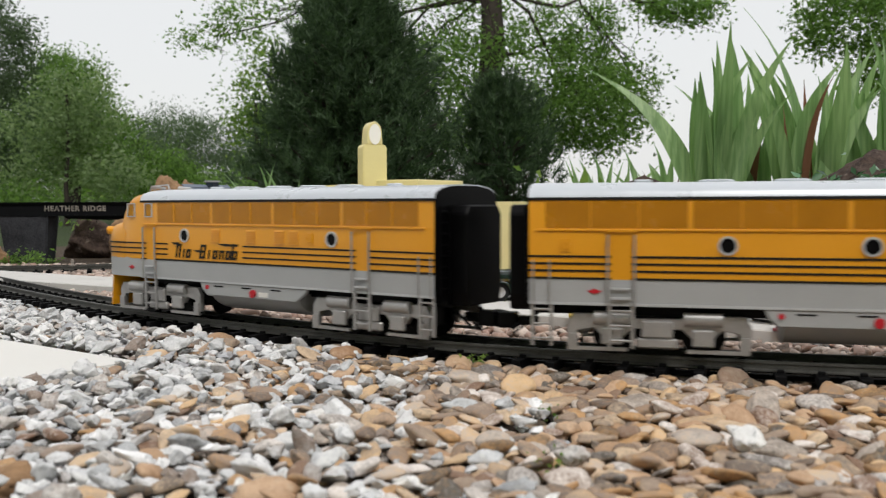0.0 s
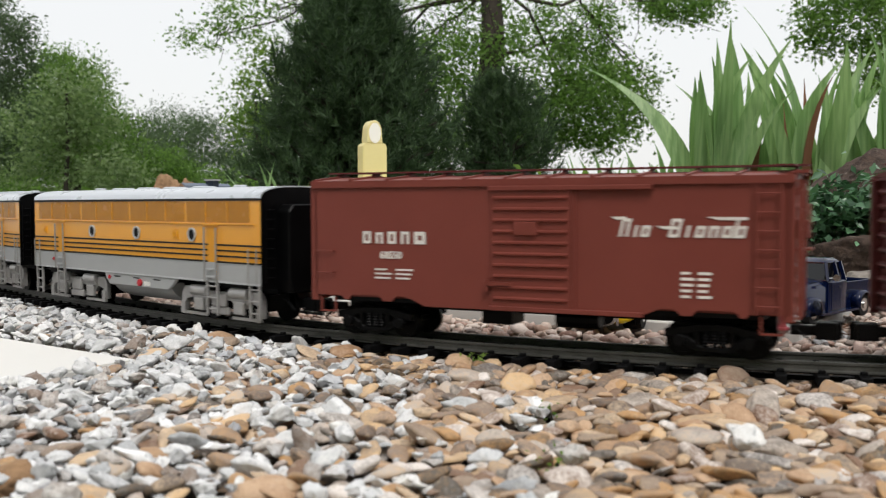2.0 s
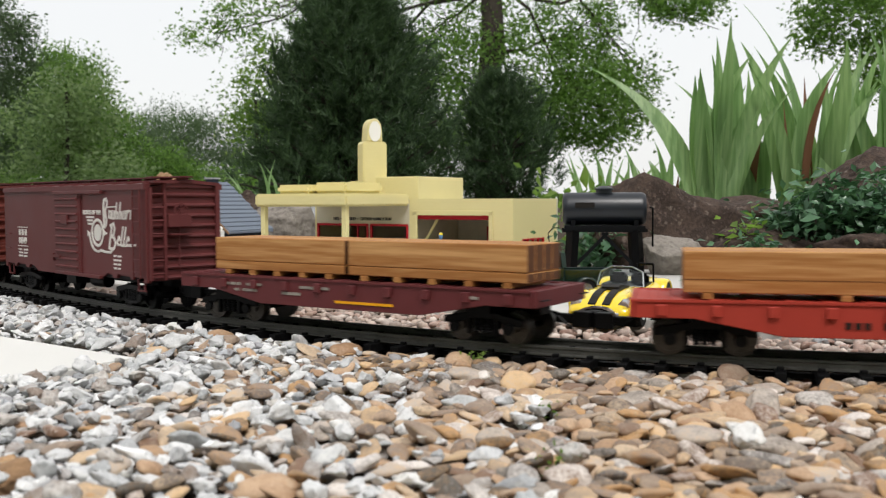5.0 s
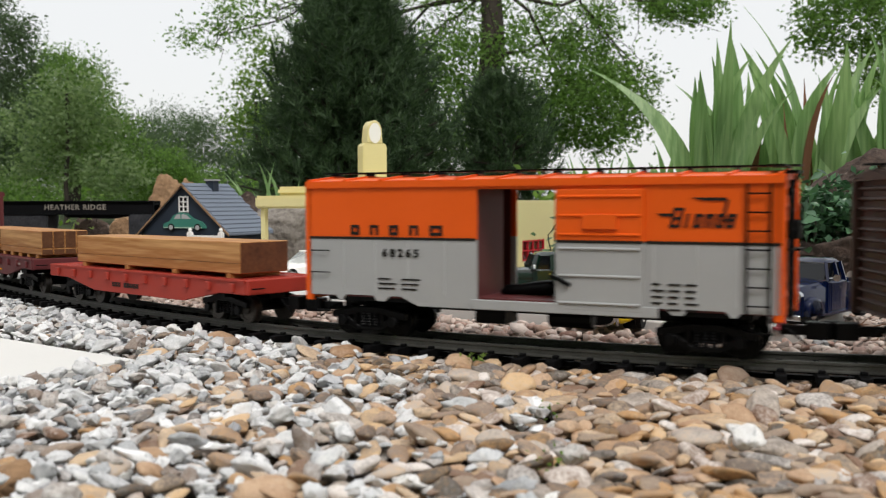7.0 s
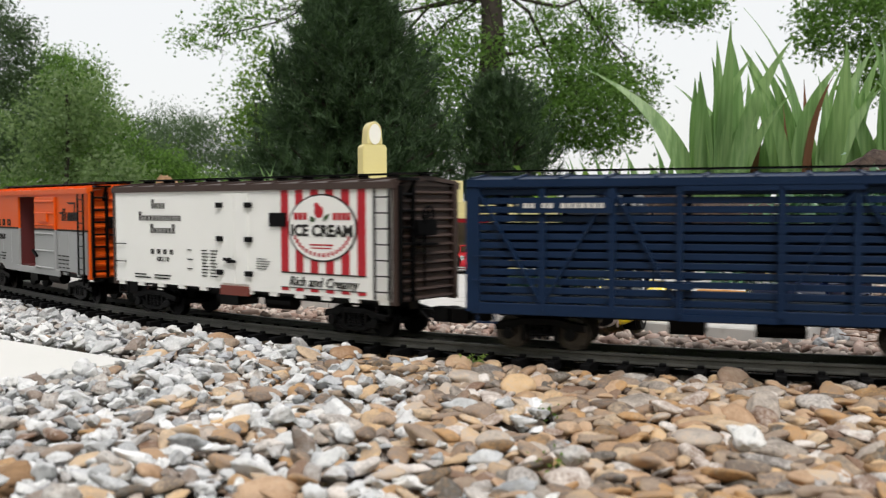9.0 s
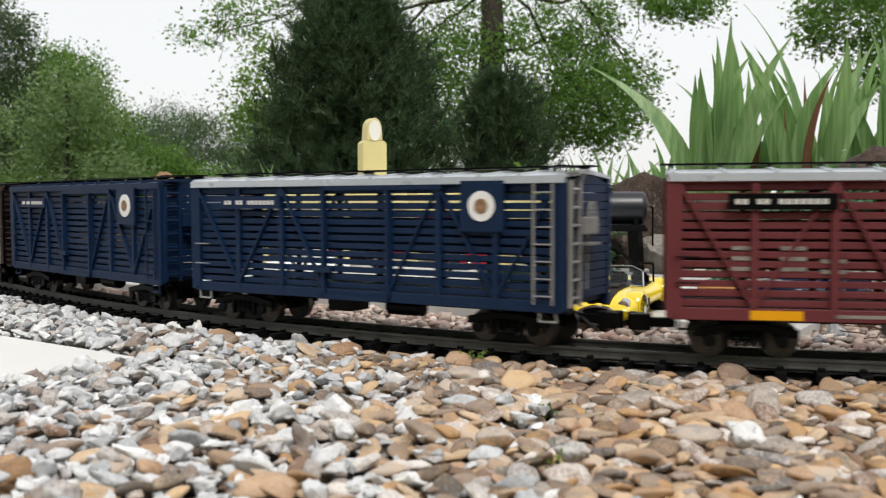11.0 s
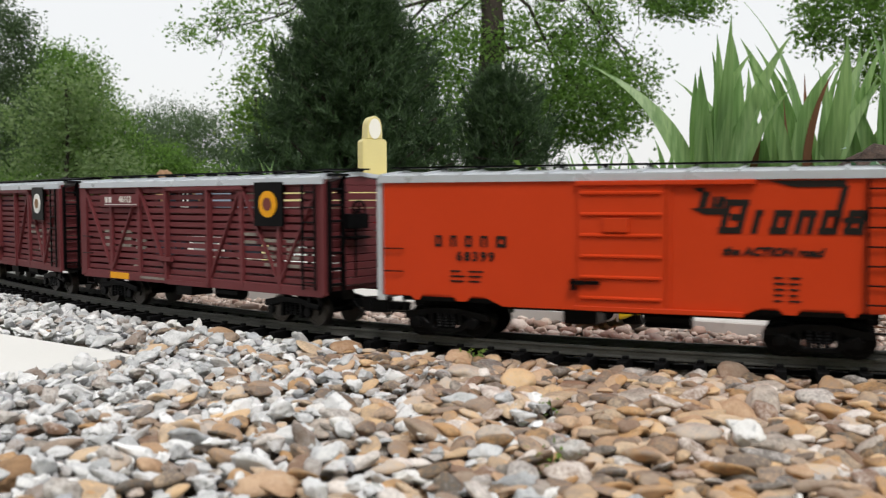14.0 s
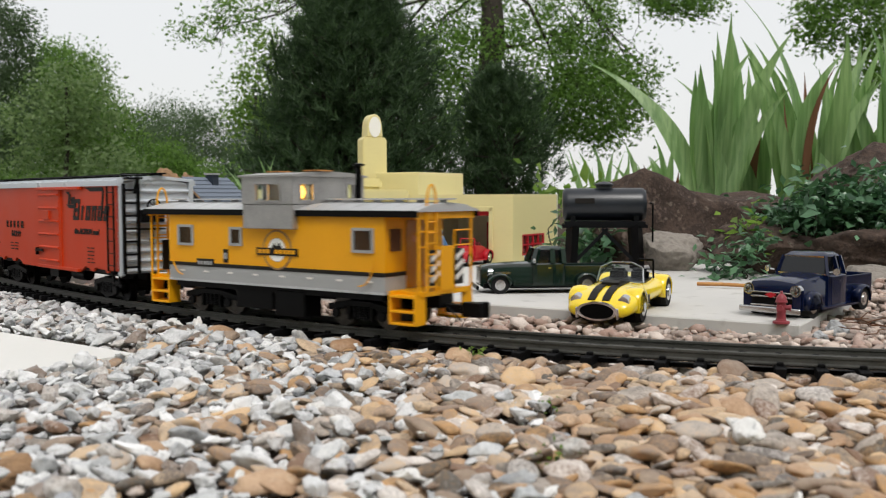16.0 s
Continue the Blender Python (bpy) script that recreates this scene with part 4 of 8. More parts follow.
    word_bars(c, -0.165, 0.0855, [(0.0065, 0.01), (0.0062, 0.01), (0.0065, 0.01), (0.0068, 0.01), (0.0095, 0.01)], 0.01, "letterblack", gap=0.0082)
    lettering("68399", 0.0115, "letterblack", c, side_m(-0.126, 0.0765), spacing=1.35, bold=0.0004)
    bars(c, -0.15, 0.064, 3, "letterblack", 0.014, 0.0014, 0.0045, 2)
    script_big(c, 0.062, 0.1, 0.125, 0.021, "letterblack", first=True)
    lettering("the ACTION road", 0.0095, "letterblack", c, side_m(0.125, 0.0855), shear=0.25, bold=0.0004, squeeze=1.05)
    bars(c, 0.127, 0.066, 5, "letterblack", 0.009, 0.0014, 0.0046, 2)
    TRAIN.append((c, 2.700, 0.16))


def open_block(sh, a, b, z0, hh, t, lean=0.22, gap=False):
    """A leaning hollow block, as one letter's place; gap leaves its foot open."""
    y0, y1 = FACE - 0.0008, FACE + 0.001
    sl = lean * hh
    sh.prism([(a, z0), (a + t, z0), (a + t + sl, z0 + hh), (a + sl, z0 + hh)], y0, y1)
    sh.prism([(b - t, z0), (b, z0), (b + sl, z0 + hh), (b - t + sl, z0 + hh)], y0, y1)
    sh.prism([(a + sl, z0 + hh - t), (b + sl, z0 + hh - t), (b + sl, z0 + hh), (a + sl, z0 + hh)], y0 - 0.00002, y1)
    if not gap:
        sh.prism([(a, z0), (b, z0), (b, z0 + t), (a, z0 + t)], y0 - 0.00002, y1)


def streamer(sh, x0, x1, z, t):
    sh.prism([(x0, z + t), (x0 + (x1 - x0) * 0.35, z), (x1, z), (x1 - t * 0.3, z + t)], FACE - 0.0009, FACE + 0.001)


def script(c, x, z, h, mat):
    """A two-word company name as leaning plain shapes with streamers."""
    sh = Shape()
    t = h * 0.17
    open_block(sh, x, x + h * 0.55, z, h * 1.05, t, gap=True)
    sh.prism([(x + h * 0.85, z), (x + h * 0.85 + t, z), (x + h * 1.0 + t, z + h * 0.66), (x + h * 1.0, z + h * 0.66)], FACE - 0.0008, FACE + 0.001)
    open_block(sh, x + h * 1.25, x + h * 1.75, z, h * 0.66, t)
    streamer(sh, x - h * 0.45, x + h * 0.5, z + h * 0.98, t)
    streamer(sh, x + h * 2.2, x + h * 3.4, z + h * 0.45, t)
    open_block(sh, x + h * 2.85, x + h * 3.45, z, h * 1.05, t)
    for i, g in enumerate((True, False, True, False, False)):
        a = x + h * (3.8 + 0.72 * i)
        if i == 0:
            sh.prism([(a, z), (a + t, z), (a + t + h * 0.15, z + h * 0.66), (a + h * 0.15, z + h * 0.66)], FACE - 0.0008, FACE + 0.001)
        else:
            open_block(sh, a - h * 0.2, a + h * 0.32, z, h * 0.66, t, gap=g)
    streamer(sh, x + h * 4.9, x + h * 7.2, z + h * 0.98, t)
    sh.prism([(x + h * 6.35, z), (x + h * 6.35 + t, z), (x + h * 6.6 + t, z + h), (x + h * 6.6, z + h)], FACE - 0.0008, FACE + 0.001)
    return part("wordmark", sh, mat, c)


def script_big(c, x, z, w, h, mat, first):
    """The long leaning name: a tall capital, five hollow blocks and two streamers."""
    sh = Shape()
    u = w / 6.6
    t = u * 0.27
    a = x + u * 1.15
    open_block(sh, a, a + u * 0.95, z, h * 1.3, t)
    sh.prism([(a + u * 0.5, z + h * 0.5), (a + u * 1.05, z + h * 0.5), (a + u * 1.1, z + h * 0.5 + t), (a + u * 0.5, z + h * 0.5 + t)], FACE - 0.00085, FACE + 0.001)
    r = a + u * 1.3
    sh.prism([(r, z), (r + t, z), (r + t + 0.2 * h, z + h * 0.9), (r + 0.2 * h, z + h * 0.9)], FACE - 0.0008, FACE + 0.001)
    sh.prism([(r + t, z + h * 0.9 - t), (r + u * 0.5, z + h * 0.9 - t), (r + u * 0.55, z + h * 0.9), (r + t, z + h * 0.9)], FACE - 0.00085, FACE + 0.001)
    for i, g in enumerate((False, True, False, False)):
        b = a + u * (2.05 + 0.95 * i)
        open_block(sh, b, b + u * 0.72, z, h * 0.9, t, gap=g)
        if i == 2:
            sh.prism([(b + u * 0.72 - t, z), (b + u * 0.72, z), (b + u * 0.72 + 0.4 * h, z + h * 1.8), (b + u * 0.72 - t + 0.4 * h, z + h * 1.8)], FACE - 0.0008, FACE + 0.001)
        if i == 3:
            sh.prism([(b, z + h * 0.42), (b + u * 0.75, z + h * 0.42), (b + u * 0.78, z + h * 0.42 + t * 0.8), (b, z + h * 0.42 + t * 0.8)], FACE - 0.00085, FACE + 0.001)
    streamer(sh, x, a + u * 0.5, z + h * 0.72, t)
    streamer(sh, a + u * 2.0, a + u * 5.05, z + h * 1.75, t)
    part("wordmark", sh, mat, c)
    if first:
        sm = Shape()
        hh = h * 0.62
        zz = z + h * 0.98
        open_block(sm, x + u * 0.3, x + u * 0.65, zz, hh, t * 0.7, gap=True)
        sm.prism([(x + u * 0.82, zz), (x + u * 0.82 + t * 0.7, zz), (x + u * 0.9 + t * 0.7, zz + hh * 0.7), (x + u * 0.9, zz + hh * 0.7)], FACE - 0.0008, FACE + 0.001)
        open_block(sm, x + u * 1.05, x + u * 1.35, zz, hh * 0.7, t * 0.7)
        streamer(sm, x + u * 0.1, x + u * 0.6, zz + hh, t * 0.6)
        part("wordmark", sm, mat, c)


def stroke(sh, pts, w, y0=FACE - 0.0008, y1=FACE + 0.0008):
    """A painted line of width w through points of the side's plane."""
    for (a, b), (c, d) in zip(pts, pts[1:]):
        L = math.hypot(c - a, d - b)
        if L < 1e-6:
            continue
        nx, nz = -(d - b) / L * w / 2, (c - a) / L * w / 2
        ex, ez = (c - a) / L * w * 0.3, (d - b) / L * w * 0.3
        sh.prism([(a - nx - ex, b - nz - ez), (c - nx + ex, d - nz + ez), (c + nx + ex, d + nz + ez), (a + nx - ex, b + nz - ez)], y0, y1)


def belle(c):
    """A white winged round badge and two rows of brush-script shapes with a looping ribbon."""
    part("emblem_ring", Shape().ring((0.094, FACE + 0.0005, 0.0905), (0, -1, 0), 0.0178, 0.0035, 0.0013, 28).cyl((0.094, FACE + 0.0005, 0.0905), (0.094, FACE - 0.0006, 0.0905), 0.0105, 24), "letterwhite", c)
    sh = Shape()
    for i, (a, b) in enumerate(((0.062, 0.084), (0.0645, 0.081), (0.067, 0.079))):
        sh.prism([(a, 0.1085 - i * 0.0042), (b, 0.1085 - i * 0.0042), (b, 0.111 - i * 0.0042), (a - 0.001, 0.111 - i * 0.0042)], FACE - 0.0007, FACE + 0.001)
    sh.prism([(0.065, 0.0855), (0.065, 0.0925), (0.074, 0.089)], FACE - 0.0008, FACE + 0.001)
    sh.prism([(0.113, 0.0865), (0.113, 0.0935), (0.121, 0.09)], FACE - 0.0008, FACE + 0.001)
    part("wing", sh, "letterwhite", c)
    lettering("ROUTE OF THE", 0.0075, "letterwhite", c, side_m(0.078, 0.1155), bold=0.0002)
    arc = [(0.094 + 0.0235 * math.cos(a), 0.0905 + 0.0235 * math.sin(a)) for a in np.linspace(math.pi * 1.02, math.pi * 1.62, 12)]
    rib = Shape()
    stroke(rib, arc + [(0.112, 0.0672), (0.13, 0.067), (0.136, 0.0715)], 0.003)
    loop = [(0.1135, 0.098), (0.1125, 0.11), (0.1115, 0.123), (0.114, 0.131), (0.119, 0.1325), (0.1225, 0.129), (0.121, 0.1235), (0.1165, 0.119), (0.1175, 0.112), (0.12, 0.1065), (0.1185, 0.1005), (0.1145, 0.0975)]
    stroke(rib, loop, 0.0034)
    stroke(rib, [(0.123, 0.1225), (0.146, 0.1232)], 0.0016)
    part("ribbon", rib, "letterwhite", c)
    up = Shape()
    x = 0.125
    for kind in "outhern":
        h = 0.0105
        if kind in "ue":
            stroke(up, [(x + 0.002, 0.118), (x, 0.109), (x + 0.005, 0.1085), (x + 0.0075, 0.118)], 0.0022)
        elif kind in "th":
            stroke(up, [(x + 0.0045, 0.128), (x, 0.1085)], 0.0022)
            stroke(up, [(x + 0.002, 0.116), (x + 0.0065, 0.1165), (x + 0.005, 0.1085)], 0.002)
        elif kind == "o":
            stroke(up, [(x + 0.001, 0.11), (x + 0.0025, 0.118), (x + 0.0075, 0.117), (x + 0.006, 0.109), (x + 0.001, 0.11)], 0.0022)
        else:
            stroke(up, [(x + 0.0022, 0.1185), (x, 0.1085)], 0.0022)
            stroke(up, [(x + 0.0015, 0.114), (x + 0.0065, 0.1185), (x + (0.0055 if kind == "n" else 0.007), 0.109 if kind == "n" else 0.1175)], 0.002)
        x += 0.0097
    x = 0.124
    stroke(up, [(x + 0.002, 0.0715), (x + 0.0105, 0.1005)], 0.003)
    stroke(up, [(x + 0.006, 0.1), (x + 0.014, 0.1025), (x + 0.018, 0.097), (x + 0.015, 0.089), (x + 0.008, 0.0865), (x + 0.0165, 0.085), (x + 0.0195, 0.078), (x + 0.015, 0.0715), (x + 0.004, 0.072)], 0.003)
    x = 0.148
    for kind in "elle":
        if kind == "l":
            stroke(up, [(x + 0.007, 0.0985), (x, 0.077), (x + 0.005, 0.076)], 0.0026)
            x += 0.0075
        else:
            stroke(up, [(x + 0.001, 0.0815), (x + 0.0075, 0.0835), (x + 0.005, 0.087), (x, 0.081), (x + 0.002, 0.0765), (x + 0.008, 0.0775)], 0.0022)
            x += 0.0092
    stroke(up, [(x - 0.002, 0.0772), (x + 0.014, 0.0774)], 0.0034)
    part("wordmark", up, "letterwhite", c)


def make_reefer():
    car = thing("refrigerator_car", "white refrigerator car with red striped ice cream sign", "box car", group="freight cars")
    for sd in (-1, 1):
        y0, y1 = sorted((sd * -FACE, sd * (-FACE - 0.004)))
        part("side_wall", Shape().box(-HALF, HALF, y0, y1, SILL + 0.002, EAVE - 0.001), "white", car)
        tabs = Shape()
        for i in range(12):
            x = -HALF + 0.012 + (2 * HALF - 0.024) * i / 11
            tabs.box(x - 0.006, x + 0.006, y0 + 0.0005, y1 - 0.0005, SILL - 0.002, SILL + 0.002)
        part("sill_tab", tabs, "white", car, kind="stuff")
    part("floor", Shape().box(-HALF + 0.003, HALF - 0.003, FACE + 0.004, -FACE - 0.004, SILL + 0.002, SILL + 0.006), "black", car)
    # plug doors with hinges
    y = FACE
    for a, b in ((-0.0225, -0.0015), (-0.0008, 0.0202)):
        part("door", Shape().box(a, b, y - 0.0014, y + 0.001, SILL + 0.008, EAVE - 0.008), "white", car, bevel=0.0004)
    for x in (-0.0244, 0.0216):
        for z in (0.0558, 0.092, 0.1282):
            part("hinge", Shape().box(x - 0.0052, x + 0.0052, y - 0.0036, y, z - 0.0028, z + 0.0028), "black", car, bevel=0.0006)
    part("door_latch", Shape().beam((-0.016, y - 0.004, 0.0705), (0.003, y - 0.004, 0.068), 0.002, 0.003).cyl((-0.008, y, 0.069), (-0.008, y - 0.005, 0.069), 0.003, 8), "black", car)
    part("door_step", Shape().box(-0.0232, 0.021, y - 0.003, y + 0.001, SILL - 0.004, SILL + 0.006), "boxbrown", car)
    part("placard_board", Shape().box(0.054, 0.0783, y - 0.0022, y + 0.001, 0.1062, 0.1203), "black", car)
    # the sign: stripes, oval, words
    x0, x1 = 0.0702, 0.186
    for i in range(6):
        a = x0 + (x1 - x0) * (2 * i) / 11
        part("red_stripe", Shape().box(a, a + (x1 - x0) / 11, y - 0.0006, y + 0.0006, 0.0605, 0.1455), "red", car)
        part("red_stripe", Shape().box(a, a + (x1 - x0) / 11, y - 0.0006, y + 0.0006, 0.0415, 0.0445), "red", car)
    part("sign_rule", Shape().box(x0, x1, y - 0.0008, y + 0.0006, 0.0592, 0.0605).box(x0, x1, y - 0.0008, y + 0.0006, 0.0445, 0.0452), "letterblack", car)
    cx, cz, rx, rz = 0.1283, 0.1055, 0.0472, 0.0335

    def oval(k, d0, d1, name, mat):
        part(name, Shape().prism([(cx + rx * k * math.cos(t), cz + rz * k * math.sin(t)) for t in np.linspace(0, 2 * math.pi, 40, endpoint=False)], y - d1, y - d0), mat, car)
    oval(1.0, 0.0, 0.001, "sign_rim", "letterblack")
    oval(0.955, 0.0, 0.0013, "sign_field", "white")
    lettering("ICE CREAM", 0.0158, "letterblack", car, side_m(cx, 0.1022, y - 0.0015), bold=0.0005, squeeze=1.08)
    sh = Shape()
    for a in (cx - 0.0378, cx - 0.0314, cx - 0.025):
        sh.box(a, a + 0.0052, y - 0.0017, y, 0.1135, 0.1205)
    for i in range(4):
        a = cx + 0.0159 + i * 0.0061
        sh.box(a, a + 0.005, y - 0.0017, y, 0.1135, 0.1205)
    part("wordmark", sh, "red", car)
    part("rose_bloom", Shape().cyl((cx - 0.003, y - 0.001, 0.1215), (cx - 0.003, y - 0.0018, 0.1215), 0.0062, 14).cyl((cx - 0.006, y - 0.001, 0.1275), (cx - 0.006, y - 0.0019, 0.1275), 0.0032, 10), "red", car)
    part("rose_leaf", Shape().prism([(cx + 0.002, 0.112), (cx + 0.009, 0.1145), (cx + 0.012, 0.12), (cx + 0.004, 0.117)], y - 0.0019, y).prism([(cx - 0.01, 0.111), (cx - 0.016, 0.1125), (cx - 0.014, 0.117), (cx - 0.008, 0.115)], y - 0.0019, y), "pine", car)
    sm = Shape()
    for i in range(16):
        t = math.pi * (1.12 + 0.76 * i / 15)
        px_, pz = cx + rx * 0.83 * math.cos(t), cz + rz * 0.8 * math.sin(t)
        sm.box(px_ - 0.0016, px_ + 0.0016, y - 0.0016, y, pz - 0.002, pz + 0.002)
    sm.box(cx - 0.016, cx + 0.016, y - 0.0016, y, 0.088, 0.0895).box(cx - 0.014, cx + 0.014, y - 0.0016, y, 0.085, 0.0862)
    part("marking", sm, "red", car)
    lettering("Rich and Creamy", 0.0135, "letterblack", car, side_m(cx, 0.051), shear=0.3, bold=0.0001)
    for x, z, hs in ((-0.1463, 0.1245, (0.0105, 0.006, 0.006, 0.006)), (-0.1702, 0.1105, (0.0105,) + (0.006,) * 11), (-0.1483, 0.0962, (0.0105,) + (0.006,) * 5 + (0.0105,))):
        word_bars(car, x, z, [(0.0042, h) for h in hs], 0.01, "letterblack", gap=0.0024)
    word_bars(car, -0.1485, 0.0722, [(0.0055, 0.0055)] * 4, 0.01, "letterblack", gap=0.0062)
    lettering("48210", 0.0078, "letterblack", car, side_m(-0.1265, 0.0662), spacing=1.25)
    bars(car, -0.0565, 0.079, 9, "letterblack", 0.0115, 0.0012, 0.0035, 2)
    bars(car, -0.0818, 0.079, 3, "letterblack", 0.009, 0.0012, 0.0105)
    bars(car, -0.18, 0.0485, 2, "letterblack", 0.03, 0.0014, 0.0034, 2)
    bars(car, 0.0325, 0.0725, 5, "letterblack", 0.021, 0.0006, 0.0026)
    for sd in (-1, 1):
        corrugated_end(car, sd, "darkbrown", 13)
    car_roof(car, "darkbrown", "black")
    car_fittings(car, "black", inset=0.0112)
    brake_gear(car, "black")
    freight_base(car)
    TRAIN.append((car, 0.1825, 0.16))


def make_stock_cars():
    for place, mat, roof, iron, board, emblem, heart, label in (
            (0.687, "stockblue", "stockblue", "stockblue", "stockblue", "white", "rocktan", "dark blue slatted stock car with a round white emblem"),
            (1.184, "stockblue", "roofsilver", "truckgrey", "stockblue", "white", "rocktan", "dark blue slatted stock car with pale ladders and silver roof"),
            (1.6955, "stockbrown", "roofsilver", "black", "black", "white", "rocktan", "reddish brown slatted stock car with silver roof and white emblem"),
            (2.2035, "stockbrown", "roofsilver", "black", "black", "caboose", "boxbrown", "reddish brown slatted stock car with silver roof and yellow emblem")):
        c = slat_car("stock_car", label, mat, roof, "black", iron)
        disc_sign(c, 0.143, 0.1235, 0.0135, board, emblem, heart)
        if place < 2:
            name_board(c, -0.135, 0.127, 0.082, 0.0125, board)
        else:
            part("name_board", Shape().box(-0.172, -0.09, FACE - 0.0035, FACE - 0.001, 0.12, 0.135), mat, c)
            lettering("46113", 0.0105, "letterwhite", c, side_m(-0.118, 0.1285, FACE - 0.0038), bold=0.0002)
            part("marking", Shape().box(-0.161, -0.156, FACE - 0.0042, FACE - 0.003, 0.125, 0.132).box(-0.153, -0.148, FACE - 0.0042, FACE - 0.003, 0.125, 0.132).box(-0.162, -0.094, FACE - 0.0042, FACE - 0.003, 0.1222, 0.1232), "letterwhite", c)
        if mat == "stockbrown":
            part("yellow_plate", Shape().box(-0.158, -0.118, FACE - 0.0012, FACE + 0.001, SILL - 0.003, SILL + 0.0045), "caboose", c)
            wb = Shape()
            for x, z, n in ((-0.172, 0.09, 3), (-0.135, 0.09, 3), (-0.105, 0.08, 2), (0.098, 0.092, 2), (0.13, 0.086, 4), (0.165, 0.086, 4)):
                for i in range(n):
                    wb.box(x, x + 0.019, -0.0472, -0.045, z - i * 0.0083 - 0.0016, z - i * 0.0083 + 0.0016)
            part("marking", wb, "rockgrey", c)
            part("marking", Shape().box(-0.095, -0.045, FACE - 0.001, FACE + 0.001, SILL - 0.0005, SILL + 0.0022), "rockgrey", c)
        TRAIN.append((c, place, 0.16))


def make_flat_cars():
    for place, mat, label, loads in ((-1.340, "flatbrown", "brown flat car carrying two stacks of cedar timber", ((-0.184, -0.003), (0.002, 0.203))), (-0.836, "flatred", "red flat car carrying one long block of cedar timber", ((-0.178, 0.183),))):
        car = thing("flat_car", label, "flat car", group="freight cars")
        deck = Shape()
        top = 0.0475 if mat == "flatred" else 0.0505
        n = 44
        for i in range(n):
            a = -0.2165 + 0.433 * i / n
            deck.box(a + 0.0002, a + 0.433 / n - 0.0002, -0.05, 0.05, top - 0.004, top - 0.0004 * ((i * 7) % 3))
        part("deck", deck, mat, car, kind="stuff")
        for sd in (-1, 1):
            y0, y1 = sorted((sd * 0.051, sd * 0.047))
            part("side_sill", Shape().prism([(-0.2165, top - 0.0145), (-0.17, top - 0.0145), (-0.1, top - 0.0275), (0.1, top - 0.0275), (0.17, top - 0.0145), (0.2165, top - 0.0145), (0.2165, top + 0.0005), (-0.2165, top + 0.0005)], y0, y1), mat, car, bevel=0.0006)
            pk = Shape().box(-0.004, 0.004, *sorted((sd * 0.051, sd * 0.0545)), top - 0.0125, top - 0.003).mesh("stake_pocket", bevel=0.0008)
            pk.materials.append(M[mat])
            for i in range(10):
                p = part("stake_pocket", pk, None, car)
                p.matrix_basis = pose(-0.195 + 0.39 * i / 9, 0, 0)
            part("sill_flange", Shape().box(-0.2165, 0.2165, *sorted((sd * 0.051, sd * 0.0525)), top - 0.0012, top + 0.0009), mat, car)
        for sd in (-1, 1):
            part("end_sill", Shape().box(*sorted((sd * 0.2165, sd * 0.221)), -0.05, 0.05, top - 0.0145, top + 0.001), mat, car, bevel=0.0008)
            ir = Shape()
            for y in (-0.04, 0.04):
                ir.cyl((sd * 0.2245, y - 0.008, top - 0.008), (sd * 0.2245, y + 0.008, top - 0.008), 0.0008, 6)
            part("grab_iron", ir, "black", car)
        if mat == "flatbrown":
            sh = Shape()
            for x, w in ((-0.152, 0.007), (-0.143, 0.007), (-0.134, 0.006), (-0.12, 0.006), (-0.112, 0.006), (-0.104, 0.006), (-0.046, 0.02), (-0.02, 0.012), (0.15, 0.014)):
                sh.box(x, x + w, -0.0519, -0.05, top - 0.0095, top - 0.0068)
            sh.box(-0.137, -0.13, -0.0519, -0.05, top - 0.0155, top - 0.0128).box(-0.125, -0.105, -0.0519, -0.05, top - 0.0155, top - 0.0128).box(-0.07, -0.045, -0.0519, -0.05, top - 0.0165, top - 0.0138)
            part("marking", sh, "rockgrey", car)
            part("marking", Shape().box(0.0, 0.07, -0.0519, -0.05, top - 0.0215, top - 0.019), "caboose", car)
        else:
            sh = Shape()
            for i in range(9):
                if i != 3:
                    sh.box(-0.055 + i * 0.007, -0.0505 + i * 0.007, -0.0519, -0.05, top - 0.02, top - 0.0145)
            part("wordmark", sh, "letterblack", car)
        part("underframe", Shape().box(-0.205, 0.205, -0.01, 0.01, 0.026, top - 0.004).cyl((-0.03, -0.02, 0.028), (0.02, -0.02, 0.028), 0.007, 12), "black", car)
        for x in (-0.16, 0.16):
            bogie(car, x, wheel_mat="steel", slim=True)
            part("bolster", Shape().box(x - 0.012, x + 0.012, -0.045, 0.045, 0.028, top - 0.004), "black", car)
        for sd in (-1, 1):
            coupler(car, sd * 0.216, sd, 0.034)
        TRAIN.append((car, place, 0.16))
        # the timber rides on small bearers
        for a, b in loads:
            ld = thing("timber_load", "block of stacked cedar boards on bearers on the flat car", "timber", group="timber loads")
            h0, h1 = top + 0.005, top + 0.0395
            nb = 1 if mat == "flatred" else 4
            yw = 0.066
            for r in range(2 if nb > 1 else 1):
                for k in range(nb):
                    y0, y1 = -yw / 2 + yw * k / nb, -yw / 2 + yw * (k + 1) / nb
                    z0, z1 = h0 + (h1 - h0) * r / (2 if nb > 1 else 1), h0 + (h1 - h0) * (r + 1) / (2 if nb > 1 else 1)
                    if nb > 1 and r == 0:
                        z1 = h0 + 0.009
                    if nb > 1 and r == 1:
                        z0 = h0 + 0.0093
                    ob = part("timber_beam", Shape().box(a, b, y0 + 0.0001, y1 - 0.0001, z0, z1), "timber", ld, bevel=0.0008)
                    ob.data.materials.append(M["endgrain"])
                    for q in ob.data.polygons:
                        if abs(q.normal.x) > 0.9:
                            q.material_index = 1
